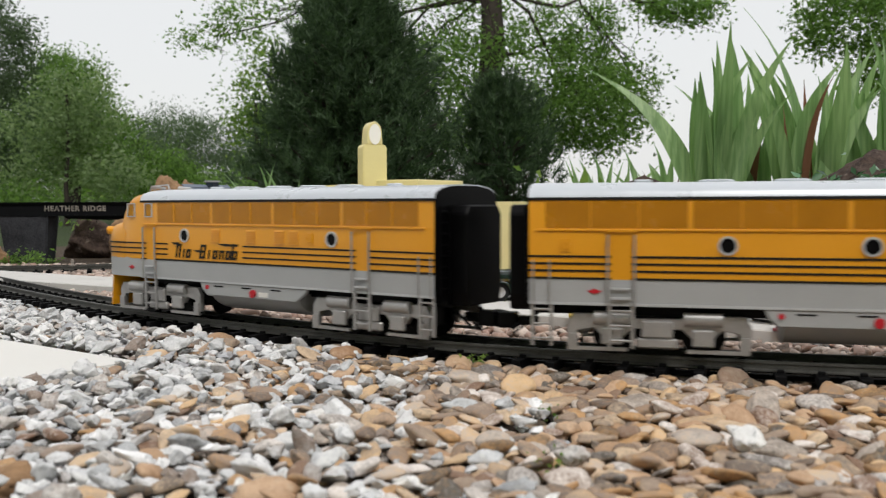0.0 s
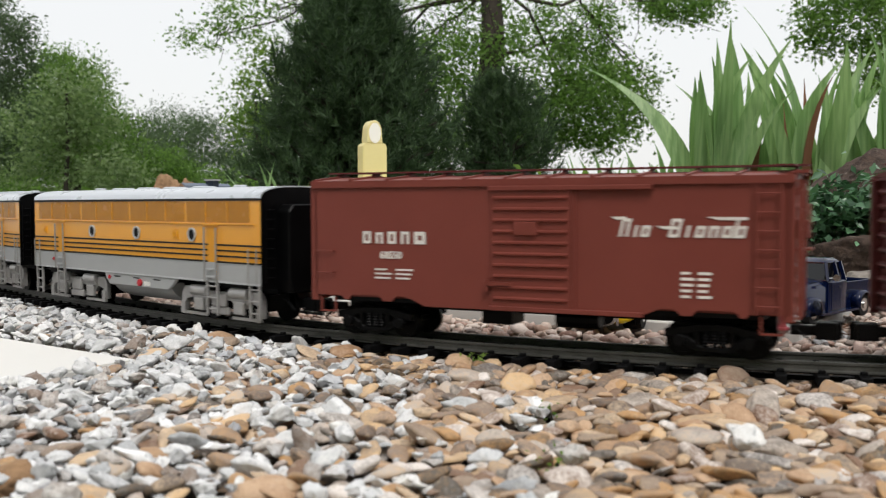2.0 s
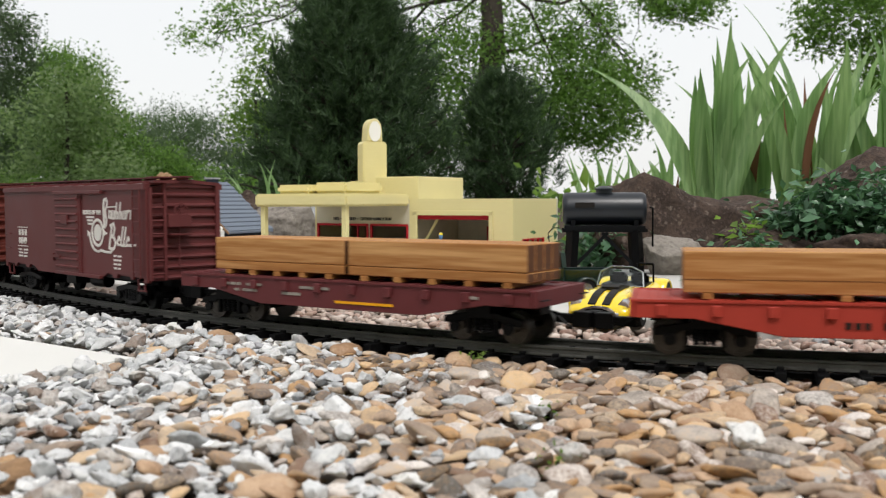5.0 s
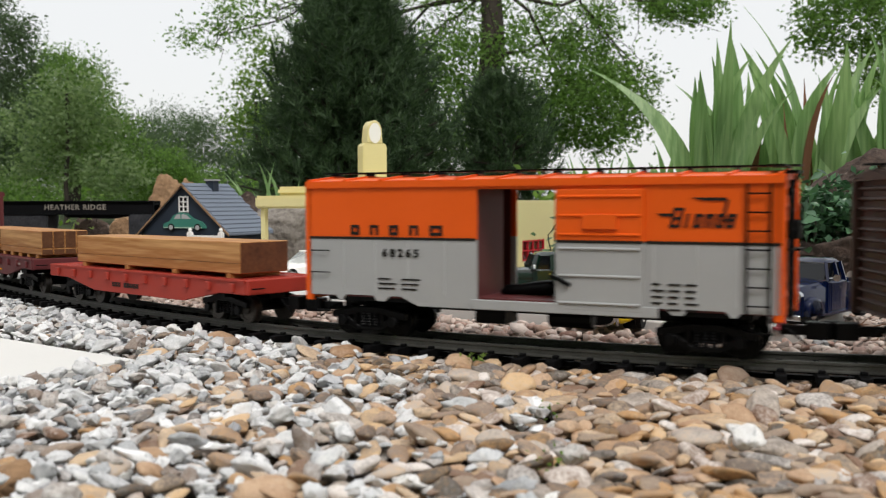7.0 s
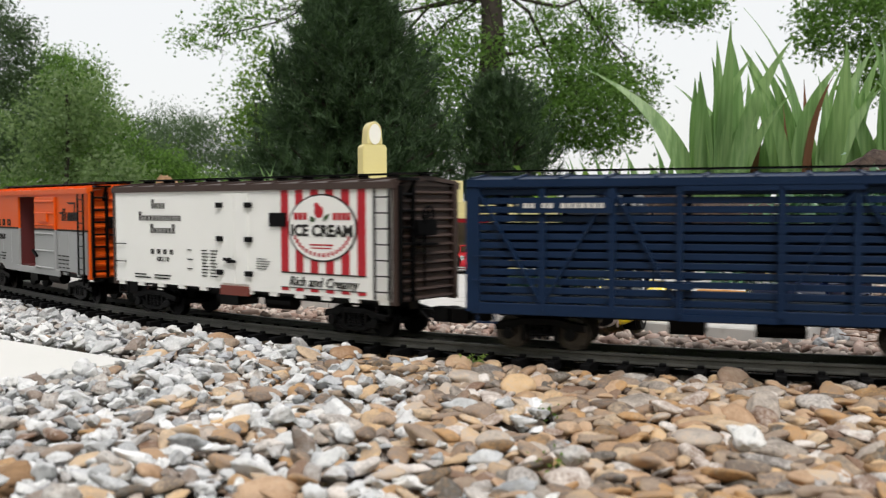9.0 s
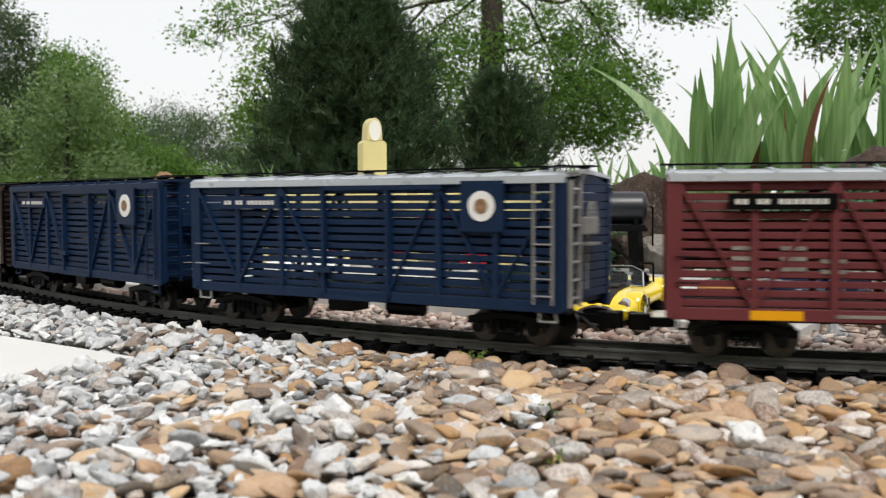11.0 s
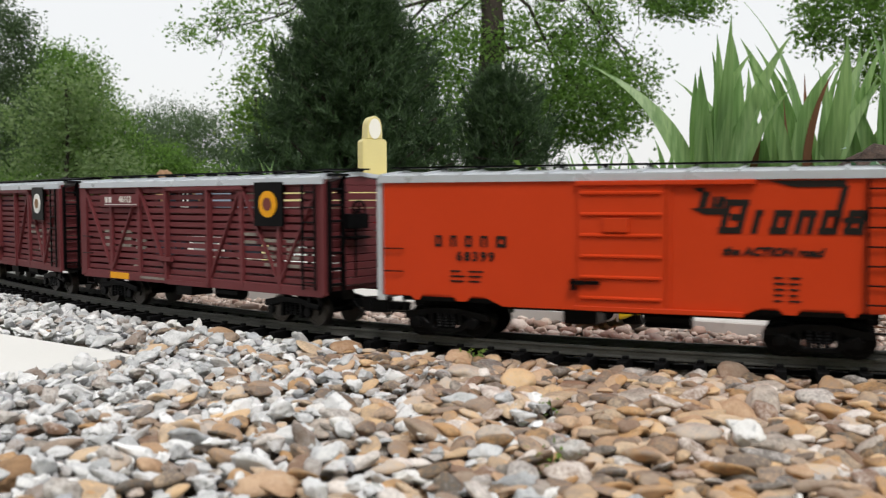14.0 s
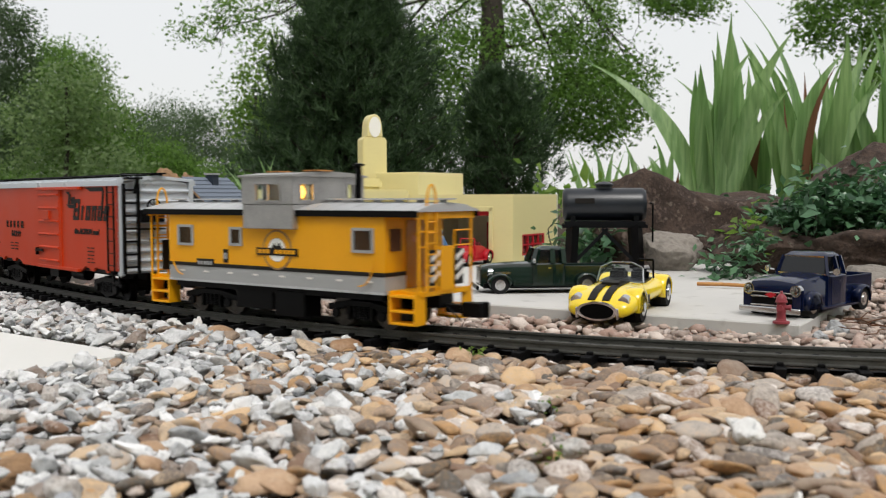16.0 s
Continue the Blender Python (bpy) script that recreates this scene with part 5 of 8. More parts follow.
            if nb == 1:
                part("saw_split", Shape().box(a, b, -yw / 2 - 0.0002, -yw / 2 + 0.001, h0 + 0.011, h0 + 0.0114), "endgrain", ld)
            k = 4 if nb == 1 else 5
            for i in range(k):
                x = a + 0.02 + (b - a - 0.04) * i / (k - 1)
                part("bearer", Shape().box(x - 0.004, x + 0.004, -0.034, 0.034, top + 0.0002, h0), "timber", ld)
            TRAIN.append((ld, place, 0.16))


# ---- diesel units ----
def unit_section(k=1.0, drop=0.0, base=0.066):
    """Upper cross-section of the body from the near belt over the roof to the far belt."""
    w = 0.0515 * k
    top = 0.1463 - drop
    eave = 0.1335 - drop * 0.75
    pts = [(-w, base), (-w, eave)]
    for i in range(1, 12):
        a = math.pi * i / 12
        pts.append((-w * math.copysign(abs(math.cos(a)) ** 0.75, math.cos(a)), eave + (top - eave) * math.sin(a) ** 0.8))
    return pts + [(w, eave), (w, base)]


def diesel_bogie(parent, x):
    """A long two-axle diesel bogie with grey outside frames, hangers and brake cylinders."""
    b = part("bogie", Shape().box(-0.012, 0.012, -0.036, 0.036, 0.014, 0.03).box(-0.05, 0.05, -0.014, 0.014, 0.012, 0.03), "black", parent)
    b.matrix_basis = pose(x, 0, 0)
    for sd in (-1, 1):
        y0, y1 = sorted((sd * 0.038, sd * 0.044))
        sh = Shape().prism([(-0.075, 0.0225), (-0.07, 0.029), (-0.025, 0.029), (-0.018, 0.0265), (0.018, 0.0265), (0.025, 0.029), (0.07, 0.029), (0.075, 0.0225), (0.075, 0.007), (0.068, 0.007), (0.066, 0.0175), (0.052, 0.0195), (0.045, 0.0135), (0.028, 0.0135), (0.02, 0.0195),
                            (-0.02, 0.0195), (-0.028, 0.0135), (-0.045, 0.0135), (-0.052, 0.0195), (-0.066, 0.0175), (-0.068, 0.007), (-0.075, 0.007)], y0, y1)
        part("side_frame", sh.moved(Matrix.Diagonal((1, 1, 1.24, 1))), "truckgrey", b, bevel=0.0006)
        for k in (-1, 1):
            part("brake_cylinder", Shape().cyl((k * 0.052, sd * 0.045, 0.0265), (k * 0.022, sd * 0.045, 0.0265), 0.0048, 12).moved(Matrix.Diagonal((1, 1, 1.24, 1))), "truckgrey", b, smooth=0.6)
            part("journal_box", Shape().box(k * 0.037 - 0.009, k * 0.037 + 0.009, *sorted((sd * 0.043, sd * 0.048)), 0.0085, 0.02).moved(Matrix.Diagonal((1, 1, 1.24, 1))), "truckgrey", b, bevel=0.0012)
            part("brake_shoe_rigging", Shape().box(k * 0.07 - 0.004, k * 0.07 + 0.004, *sorted((sd * 0.043, sd * 0.046)), 0.005, 0.019).beam((k * 0.074, sd * 0.044, 0.0065), (k * 0.024, sd * 0.044, 0.0065), 0.003, 0.003), "truckgrey", b)
        part("leaf_spring", Shape().box(-0.017, 0.017, *sorted((sd * 0.041, sd * 0.046)), 0.0065, 0.0135).box(-0.013, 0.013, *sorted((sd * 0.042, sd * 0.047)), 0.0135, 0.0255).moved(Matrix.Diagonal((1, 1, 1.24, 1))), "truckgrey", b, bevel=0.0015)
    me = wheel_mesh(0.0165)
    me.materials.append(M["black"])
    for k in (-1, 1):
        for sd in (-1, 1):
            w = part("wheel", me, None, b)
            w.matrix_basis = pose(k * 0.037, sd * 0.0245, 0.0165, 0, 0, 0 if sd < 0 else 180)
        part("axle", Shape().cyl((k * 0.037, -0.024, 0.0165), (k * 0.037, 0.024, 0.0165), 0.003, 10), "black", b)


def side_ladder(parent, x, w, y, z0, z1, rungs):
    ladder(parent, x, y, z0, z1, w, rungs, "truckgrey", r=0.0013, name="step_ladder")


def diesel_unit(nose, label, x0, x1, ports, doors, bogies, vents):
    car = thing("diesel_unit", label, "locomotive", group="diesel units")
    fx = x0 + (0.084 if nose else 0.0)
    low = Shape().box(fx, x1, -0.0515, 0.0515, 0.0445, 0.066)
    part("lower_body", low, "greyside", car)
    part("sill_rib", Shape().box(fx, x1, -0.0525, 0.0525, 0.0437, 0.0457), "silver", car)
    # skirts and tank between the bogies
    b0, b1 = bogies[0] + 0.083, bogies[1] - 0.083
    for sd in (-1, 1):
        y0, y1 = sorted((sd * 0.0515, sd * 0.047))
        part("side_skirt", Shape().prism([(b0, 0.0445), (b0 + 0.004, 0.036), (b0 + 0.012, 0.029), (b1 - 0.01, 0.029), (b1 - 0.002, 0.034), (b1 + 0.006, 0.04), (b1 + 0.008, 0.0445)], y0, y1), "greyside", car, bevel=0.0015)
    part("fuel_tank", Shape().prism([(-0.0485 * math.cos(q), 0.037 - 0.0255 * math.sin(q)) for q in np.linspace(0, math.pi, 14)], b0 + 0.016, b1 - 0.008, "x"), "greyside", car, smooth=0.5)
    mid = (b0 + b1) / 2
    fill = Shape().cyl((mid + 0.008, -0.0515, 0.035), (mid + 0.008, -0.054, 0.035), 0.0042, 12)
    part("fuel_filler", fill, "red", car)
    part("marking", Shape().box(mid + 0.016, mid + 0.03, -0.0519, -0.051, 0.032, 0.037), "letterwhite", car)
    part("marking", Shape().cyl((b0 + 0.014, -0.0515, 0.0385), (b0 + 0.014, -0.053, 0.0385), 0.0025, 10), "red", car)
    slots = Shape()
    for i in range(3):
        slots.box(b0 + 0.025 + i * 0.045, b0 + 0.04 + i * 0.045, -0.0519, -0.051, 0.0395, 0.0408)
    part("vent_slot", slots, "black", car)
    # upper body
    rings = []
    if nose:
        # cab and bulldog nose
        prof = [(x0 + 0.0, 0.5, 0.068, 0.092), (x0 + 0.003, 0.66, 0.066, 0.099), (x0 + 0.009, 0.8, 0.066, 0.1045), (x0 + 0.019, 0.91, 0.066, 0.108), (x0 + 0.033, 0.97, 0.066, 0.1105), (x0 + 0.048, 0.99, 0.066, 0.113), (x0 + 0.052, 0.99, 0.066, 0.116)]
        nose_rings = []
        for x, k, zb, zt in prof:
            w = 0.0515 * k
            r = [(x, -w, zb)] + [(x, -w * math.copysign(abs(math.cos(math.pi * i / 12)) ** 0.45, math.cos(math.pi * i / 12)), zt - 0.018 + 0.018 * math.sin(math.pi * i / 12) ** 0.6) for i in range(13)] + [(x, w, zb)]
            nose_rings.append(r)
        part("nose", Shape().loft(nose_rings), "gold", car, smooth=0.9)
        lower = []
        for x, k in ((x0 - 0.001, 0.5), (x0 + 0.003, 0.67), (x0 + 0.009, 0.8), (x0 + 0.019, 0.91), (x0 + 0.033, 0.97), (x0 + 0.05, 0.99), (fx, 1.0)):
            w = 0.0515 * k
            lower.append([(x, -w, 0.0445), (x, w, 0.0445), (x, w, 0.067), (x, -w, 0.067)])
        part("nose_apron", Shape().loft(lower), "greyside", car, smooth=0.9)
        part("pilot", Shape().loft([[(x, -w, 0.008), (x, w, 0.008), (x + 0.004, w, 0.0448), (x + 0.004, -w, 0.0448)] for x, w in ((x0 + 0.001, 0.03), (x0 + 0.012, 0.044), (x0 + 0.02, 0.048))]), "gold", car, smooth=0.6)
        cab = []
        for x, drop, lean in ((x0 + 0.046, 0.036, 0.98), (x0 + 0.052, 0.02, 0.985), (x0 + 0.058, 0.0095, 0.99), (x0 + 0.067, 0.003, 1.0), (fx, 0.0, 1.0)):
            cab.append([(x, a, b) for a, b in unit_section(lean, drop)])
        part("cab", Shape().loft(cab), "gold", car, smooth=0.7)
        for zz in (0.0845, 0.0785, 0.0725):
            st = []
            for x, k in ((x0 + 0.0, 0.52), (x0 + 0.003, 0.68), (x0 + 0.009, 0.82), (x0 + 0.019, 0.925), (x0 + 0.033, 0.982), (x0 + 0.05, 1.0), (fx + 0.004, 1.008)):
                st.append([(x - 0.0006, -0.0515 * k - 0.0004, zz - 0.0008), (x - 0.0006, -0.0515 * k - 0.0004, zz + 0.0008), (x, -0.0515 * k + 0.002, zz + 0.0008), (x, -0.0515 * k + 0.002, zz - 0.0008)])
            part("pin_stripe", Shape().loft(st), "letterblack", car)
        for a, b in ((x0 + 0.06, x0 + 0.073), (x0 + 0.094, x0 + 0.106)):
            part("cab_window", Shape().prism([(a + (0.005 if b < x0 + 0.08 else 0), 0.1295), (b, 0.1295), (b, 0.116), (a, 0.116)], -0.0528, -0.049), "glass", car)
            fr = Shape()
            for p, q in (((a - 0.0008, 0.1152), (b + 0.0008, 0.1152)), ((a - 0.0008, 0.1303), (b + 0.0008, 0.1303)), ((a - 0.0004, 0.1152), (a - 0.0004, 0.1303)), ((b + 0.0004, 0.1152), (b + 0.0004, 0.1303))):
                stroke(fr, [p, q], 0.0012, -0.0532, -0.05)
            part("window_frame", fr, "silver", car)
        part("headlight", Shape().cyl((x0 + 0.01, 0, 0.096), (x0 - 0.002, 0, 0.096), 0.0085, 18), "chrome", car)
        part("classification_lamp", Shape().cyl((x0 + 0.014, -0.036, 0.098), (x0 + 0.005, -0.042, 0.098), 0.005, 12), "gold", car)
        part("roof_horn", Shape().cyl((x0 + 0.09, -0.02, 0.1485), (x0 + 0.068, -0.02, 0.1485), 0.0016, 10, 0.0032).cyl((x0 + 0.09, 0.02, 0.1485), (x0 + 0.068, 0.02, 0.1485), 0.0016, 10, 0.0032), "silver", car)
        an = Shape()
        stroke(an, [(x0 + 0.066, 0.143), (x0 + 0.069, 0.151), (x0 + 0.1, 0.1525), (x0 + 0.103, 0.146)], 0.0014, -0.024, -0.0225)
        part("roof_rail", an, "silver", car)
    body = [[(x, a, b) for a, b in unit_section()] for x in (fx, x1)]
    part("upper_body", Shape().loft(body), "gold", car, smooth=0.7)
    sec = [p for p in unit_section() if p[1] > 0.1325]
    skin = [[(x, a * 1.012, 0.1335 + (b - 0.1335) * 1.03 + (0.0004 if b > 0.1336 else 0)) for a, b in sec] for x in (fx + (0.0 if nose else -0.0008), x1 + 0.0008)]
    part("roof", Shape().loft(skin), "roofsilver", car, smooth=0.9)
    part("eave_line", Shape().box(fx, x1 + 0.0006, -0.0524, 0.0524, 0.1316, 0.1341), "letterblack", car)
    fans = [fx + (x1 - fx) * q for q in (0.3, 0.42, 0.54, 0.66)]
    for x in fans:
        part("roof_fan", Shape().turned((x, 0, 0.146), [(0.015, 0), (0.015, 0.002), (0.012, 0.003), (0.0, 0.0032)], 20), "roofsilver", car, smooth=0.6)
    for x in (fx + (x1 - fx) * 0.18, fx + (x1 - fx) * 0.8):
        part("exhaust_stack", Shape().box(x - 0.007, x + 0.007, -0.005, 0.005, 0.145, 0.1495), "roofsilver", car, bevel=0.001)
    # screens along the top of the side
    y = -0.0515
    wins = np.linspace(fx + (0.03 if nose else 0.012), x1 - 0.016, 5)
    for a, b in zip(wins, wins[1:]):
        part("side_screen", Shape().box(a + 0.002, b - 0.002, y - 0.0004, y + 0.001, 0.1087, 0.1308), "screen", car)
        mul = Shape()
        for q in (0.33, 0.66):
            xx = a + (b - a) * q
            mul.box(xx - 0.0006, xx + 0.0006, y - 0.001, y + 0.001, 0.1087, 0.1308)
        part("screen_bar", mul, "gold", car)
    part("belt_rib", Shape().box(fx + 0.006, x1 - 0.01, y - 0.0014, y + 0.001, 0.1057, 0.1077), "gold", car, bevel=0.0004)
    for zz in (0.0845, 0.0785, 0.0725, 0.0662):
        if nose and zz > 0.07:
            part("pin_stripe", Shape().box(0.0055, x1, y - 0.0005, y + 0.001, zz - 0.0008, zz + 0.0008), "letterblack", car)
            part("pin_stripe", Shape().box(fx + 0.002, -0.122, y - 0.0005, y + 0.001, zz - 0.0008, zz + 0.0008), "letterblack", car)
        else:
            part("pin_stripe", Shape().box(fx, x1, y - 0.0006, y + 0.001, zz - 0.0009, zz + 0.0009), "letterblack", car)
    for x in ports:
        part("porthole_rim", Shape().ring((x, y + 0.0005, 0.0945), (0, -1, 0), 0.0078, 0.0018, 0.0022, 24), "silver", car)
        part("porthole_glass", Shape().cyl((x, y + 0.0002, 0.0945), (x, y - 0.0006, 0.0945), 0.0062, 20), "black", car)
    for x in vents:
        lv = Shape()
        for i in range(6):
            lv.prism([(y, 0.0885 + i * 0.0024), (y - 0.0014, 0.0885 + i * 0.0024), (y, 0.0905 + i * 0.0024)], x - 0.007, x + 0.007, "x")
        part("louvre", lv, "gold", car)
    for x in (x1 - 0.157, ) if nose else (x0 + 0.031, x0 + 0.353):
        part("hatch", Shape().box(x - 0.0055, x + 0.0055, y - 0.0008, y + 0.001, 0.0885, 0.0995).ring((x, y, 0.094), (0, -1, 0), 0.0036, 0.0014, 0.0015, 16), "gold", car)
    for x in doors:
        part("door", Shape().box(x - 0.0085, x + 0.0085, y - 0.0007, y + 0.001, 0.046, 0.1055), "gold", car, bevel=0.0003)
        part("door_lower", Shape().box(x - 0.0085, x + 0.0085, y - 0.0009, y + 0.001, 0.046, 0.0655), "greyside", car)
        part("door_hood", Shape().box(x - 0.0125, x + 0.0125, y - 0.0026, y + 0.001, 0.1052, 0.107), "gold", car)
        for k in (-1, 1):
            part("handrail", Shape().cyl((x + k * 0.011, y - 0.004, 0.0445), (x + k * 0.011, y - 0.004, 0.103), 0.001, 8), "truckgrey", car)
        rg = Shape()
        for z in (0.05, 0.058):
            rg.box(x - 0.0075, x + 0.0075, y - 0.004, y, z - 0.0008, z + 0.0008)
        part("door_step", rg, "silver", car)
        side_ladder(car, x, 0.019, y - 0.001, 0.0085, 0.0455, 3)
    for x in ((x1 - 0.016, x1 - 0.002) if nose else (x0 + 0.004, x0 + 0.018, x1 - 0.018, x1 - 0.004)):
        part("handrail", Shape().cyl((x, y - 0.003, 0.0445), (x, y - 0.003, 0.0815), 0.0008, 8), "truckgrey", car)
    for x in ((x1 - 0.009,) if nose else (x0 + 0.011, x1 - 0.011)):
        side_ladder(car, x, 0.016, y + 0.001, 0.0085, 0.0455, 3)
    # black ends with a diaphragm
    for x, sd in ((x1, 1),) if nose else ((x0, -1), (x1, 1)):
        part("end_wall", Shape().loft([[(x + sd * d, a * 0.992, b if b < 0.136 else b - 0.0005) for a, b in unit_section(base=0.04)] for d in (-0.001, 0.0016)]), "black", car)
        part("diaphragm", Shape().prism([(-0.026, 0.036), (-0.03, 0.05), (-0.03, 0.12), (-0.024, 0.128), (0.024, 0.128), (0.03, 0.12), (0.03, 0.05), (0.026, 0.036)], x + sd * 0.001, x + sd * 0.021, "x"), "black", car, bevel=0.0015)
        ladder(car, x + sd * 0.004, -0.041, 0.047, 0.127, 0.012, 8, "black", "y", "end_ladder")
        hoses = Shape()
        for k in (-1, 1):
            hoses.cyl((x + sd * 0.002, k * 0.02, 0.03), (x + sd * 0.02, k * 0.022, 0.018), 0.0016, 8)
        part("brake_hose", hoses, "black", car)
        coupler(car, x, sd, 0.034)
    for x in bogies:
        diesel_bogie(car, x)
    car.scale = (1.0, 0.95, 1.0)
    part("underframe", Shape().box(fx, x1, -0.03, 0.03, 0.034, 0.045), "black", car)
    return car


def make_diesels():
    a = diesel_unit(True, "gold and silver diesel cab unit with rounded nose leading the train", -0.256, 0.262, (-0.091, 0.136), (-0.153, 0.176), (-0.150, 0.177), (-0.038, 0.019, 0.062, 0.083))
    script(a, -0.108, 0.0695, 0.0148, "letterblack").matrix_basis = pose(0, -0.0515 - FACE, 0)
    part("marking", Shape().prism([(-0.196, 0.0555), (-0.191, 0.053), (-0.186, 0.0555), (-0.191, 0.058)], -0.0522, -0.051), "red", a)
    TRAIN.append((a, -3.479, 0.155))
    b = diesel_unit(False, "gold and silver diesel booster unit with three portholes", -0.2555, 0.2555, (-0.0935, 0.014, 0.1315), (-0.178, 0.1705), (-0.149, 0.173), ())
    part("marking", Shape().prism([(-0.206, 0.0555), (-0.2, 0.053), (-0.194, 0.0555), (-0.2, 0.058)], -0.0522, -0.051), "red", b)
    TRAIN.append((b, -2.8905, 0.16))


# ---- caboose ----
def make_caboose():
    car = thing("caboose", "yellow and grey caboose with wide cupola and end platforms", "caboose")
    x0, x1 = -0.161, 0.161
    zs, ze = 0.0385, 0.119
    y = -0.0515
    part("lower_side", Shape().box(x0, x1, -0.0515, 0.0515, zs, 0.0575), "greyside", car)
    part("upper_side", Shape().box(x0, x1, -0.0515, 0.0515, 0.0575, ze), "caboose", car)
    part("waist_stripe", Shape().box(x0 - 0.0004, x1 + 0.0004, y - 0.0005, -y + 0.0005, 0.0552, 0.0592), "letterblack", car)
    part("sill_rib", Shape().box(x0, x1, y - 0.001, -y + 0.001, zs - 0.001, zs + 0.0012), "silver", car)
    L = 0.203
    part("roof", Shape().prism([(-0.055, ze), (-0.055, ze + 0.0015), (-0.03, ze + 0.007), (0, ze + 0.009), (0.03, ze + 0.007), (0.055, ze + 0.0015), (0.055, ze)], -L, L, "x"), "silver", car, smooth=0.5)
    part("roof_fascia", Shape().box(-L, L, -0.0558, -0.0535, ze - 0.0052, ze + 0.001).box(-L, L, 0.0535, 0.0558, ze - 0.0052, ze + 0.001), "black", car)
    for i in range(16):
        x = -L + 0.01 + (2 * L - 0.02) * i / 15
        if abs(x - 0.009) > 0.05:
            part("roof_seam", Shape().prism([(-0.055, ze + 0.0016), (-0.03, ze + 0.0075), (0, ze + 0.0096), (0.03, ze + 0.0075), (0.055, ze + 0.0016), (0, ze + 0.006)], x - 0.0008, x + 0.0008, "x"), "silver", car)
    wb = Shape()
    for a, b in ((-L - 0.003, -0.03), (0.048, L + 0.003)):
        for k in (-1, 0, 1):
            wb.box(a, b, k * 0.006 - 0.0027, k * 0.006 + 0.0027, ze + 0.0115, ze + 0.013)
        for q in np.linspace(a + 0.01, b - 0.01, 6):
            wb.box(q - 0.0008, q + 0.0008, -0.006, 0.006, ze + 0.008, ze + 0.0116)
    part("running_board", wb, "silver", car)
    # cupola
    c0, c1, cy = -0.028, 0.046, 0.0605
    ct = 0.155
    part("cupola_base", Shape().box(c0, c1, -cy, cy, 0.1, 0.1265), "truckgrey", car, bevel=0.0008)
    wy = 0.0605

    def wall_with_window(p, q, m, name):
        """A cupola wall with a window opening, in a plane given by m."""
        w = q - p
        hz0, hz1 = 0.1265, ct
        a, b = p + w * 0.28, q - w * 0.22
        za, zb = 0.1295, 0.148
        sh = Shape().box(p, a, -0.0008, 0.0008, hz0, hz1).box(b, q, -0.0008, 0.0008, hz0, hz1).box(a, b, -0.0008, 0.0008, hz0, za).box(a, b, -0.0008, 0.0008, zb, hz1)
        ob = part(name, sh, "truckgrey", car)
        ob.matrix_basis = m
        fr = Shape()
        for s in (((a, za), (b, za)), ((a, zb), (b, zb)), ((a, za), (a, zb)), ((b, za), (b, zb)), (((a + b) / 2, za), ((a + b) / 2, zb))):
            stroke(fr, list(s), 0.0016, -0.0016, 0.0012)
        f = part("window_frame", fr, "truckgrey", ob)
        g = part("window_pane", Shape().box(a, b, -0.0003, 0.0003, za, zb), "glass", ob)
        g.visible_shadow = False
    wall_with_window(c0, c1, pose(0, -wy, 0), "cupola_wall")
    wall_with_window(c0, c1, pose(0, wy, 0), "cupola_wall")
    for x in (c0, c1):
        wall_with_window(-wy, -0.018, pose(x, 0, 0, 0, 0, 90), "cupola_wall")
        wall_with_window(0.018, wy, pose(x, 0, 0, 0, 0, 90), "cupola_wall")
        part("cupola_panel", Shape().box(x - 0.0008, x + 0.0008, -0.018, 0.018, 0.1265, ct), "truckgrey", car)
    part("cupola_roof", Shape().prism([(-0.0635, ct), (-0.0635, ct + 0.002), (-0.03, ct + 0.005), (0, ct + 0.006), (0.03, ct + 0.005), (0.0635, ct + 0.002), (0.0635, ct)], c0 - 0.004, c1 + 0.004, "x"), "truckgrey", car)
    part("roof_board", Shape().box(c0 - 0.002, c0 + 0.018, -0.02, 0.0, ct + 0.006, ct + 0.0075).box(c1 - 0.012, c1 + 0.006, -0.03, 0.0, ct + 0.006, ct + 0.0075), "timber", car)
    part("lamp_globe", Shape().turned((c1 - 0.009, -0.04, 0.131), [(0.0, 0), (0.005, 0.002), (0.0075, 0.008), (0.005, 0.014), (0.0, 0.016)], 14), "lampglow", car, smooth=1)
    part("lamp_board", Shape().box(c0 + 0.01, c1 - 0.01, -0.03, -0.028, 0.128, 0.152), "creamin", car)
    part("smoke_pipe", Shape().cyl((0.078, 0.012, ze + 0.004), (0.078, 0.012, 0.166), 0.0032, 12).turned((0.078, 0.012, 0.166), [(0.004, 0), (0.0068, 0.001), (0.0068, 0.0025), (0.0, 0.004)], 12), "black", car, smooth=0.6)
    # side windows
    for x, w, h in ((-0.131, 0.012, 0.0105), (-0.0475, 0.0085, 0.009), (0.134, 0.0125, 0.011)):
        z = 0.0905
        win = part("window", Shape().box(x - w, x + w, y - 0.0003, y + 0.0006, z - h, z + h), "endgrain", car)
        fr = Shape()
        for p, q in (((x - w, z - h), (x + w, z - h)), ((x - w, z + h), (x + w, z + h)), ((x - w, z - h), (x - w, z + h)), ((x + w, z - h), (x + w, z + h))):
            stroke(fr, [p, q], 0.0028, y - 0.0022, y + 0.0004)
        part("window_frame", fr, "greyside", win)
        part("window_pane", Shape().box(x - w, x + w, y - 0.0009, y - 0.0005, z - h, z + h), "glass", win)
    # emblem and plates
    part("emblem_ring", Shape().cyl((0.0155, y, 0.0775), (0.0155, y - 0.0006, 0.0775), 0.0215, 32), "rocktan", car)
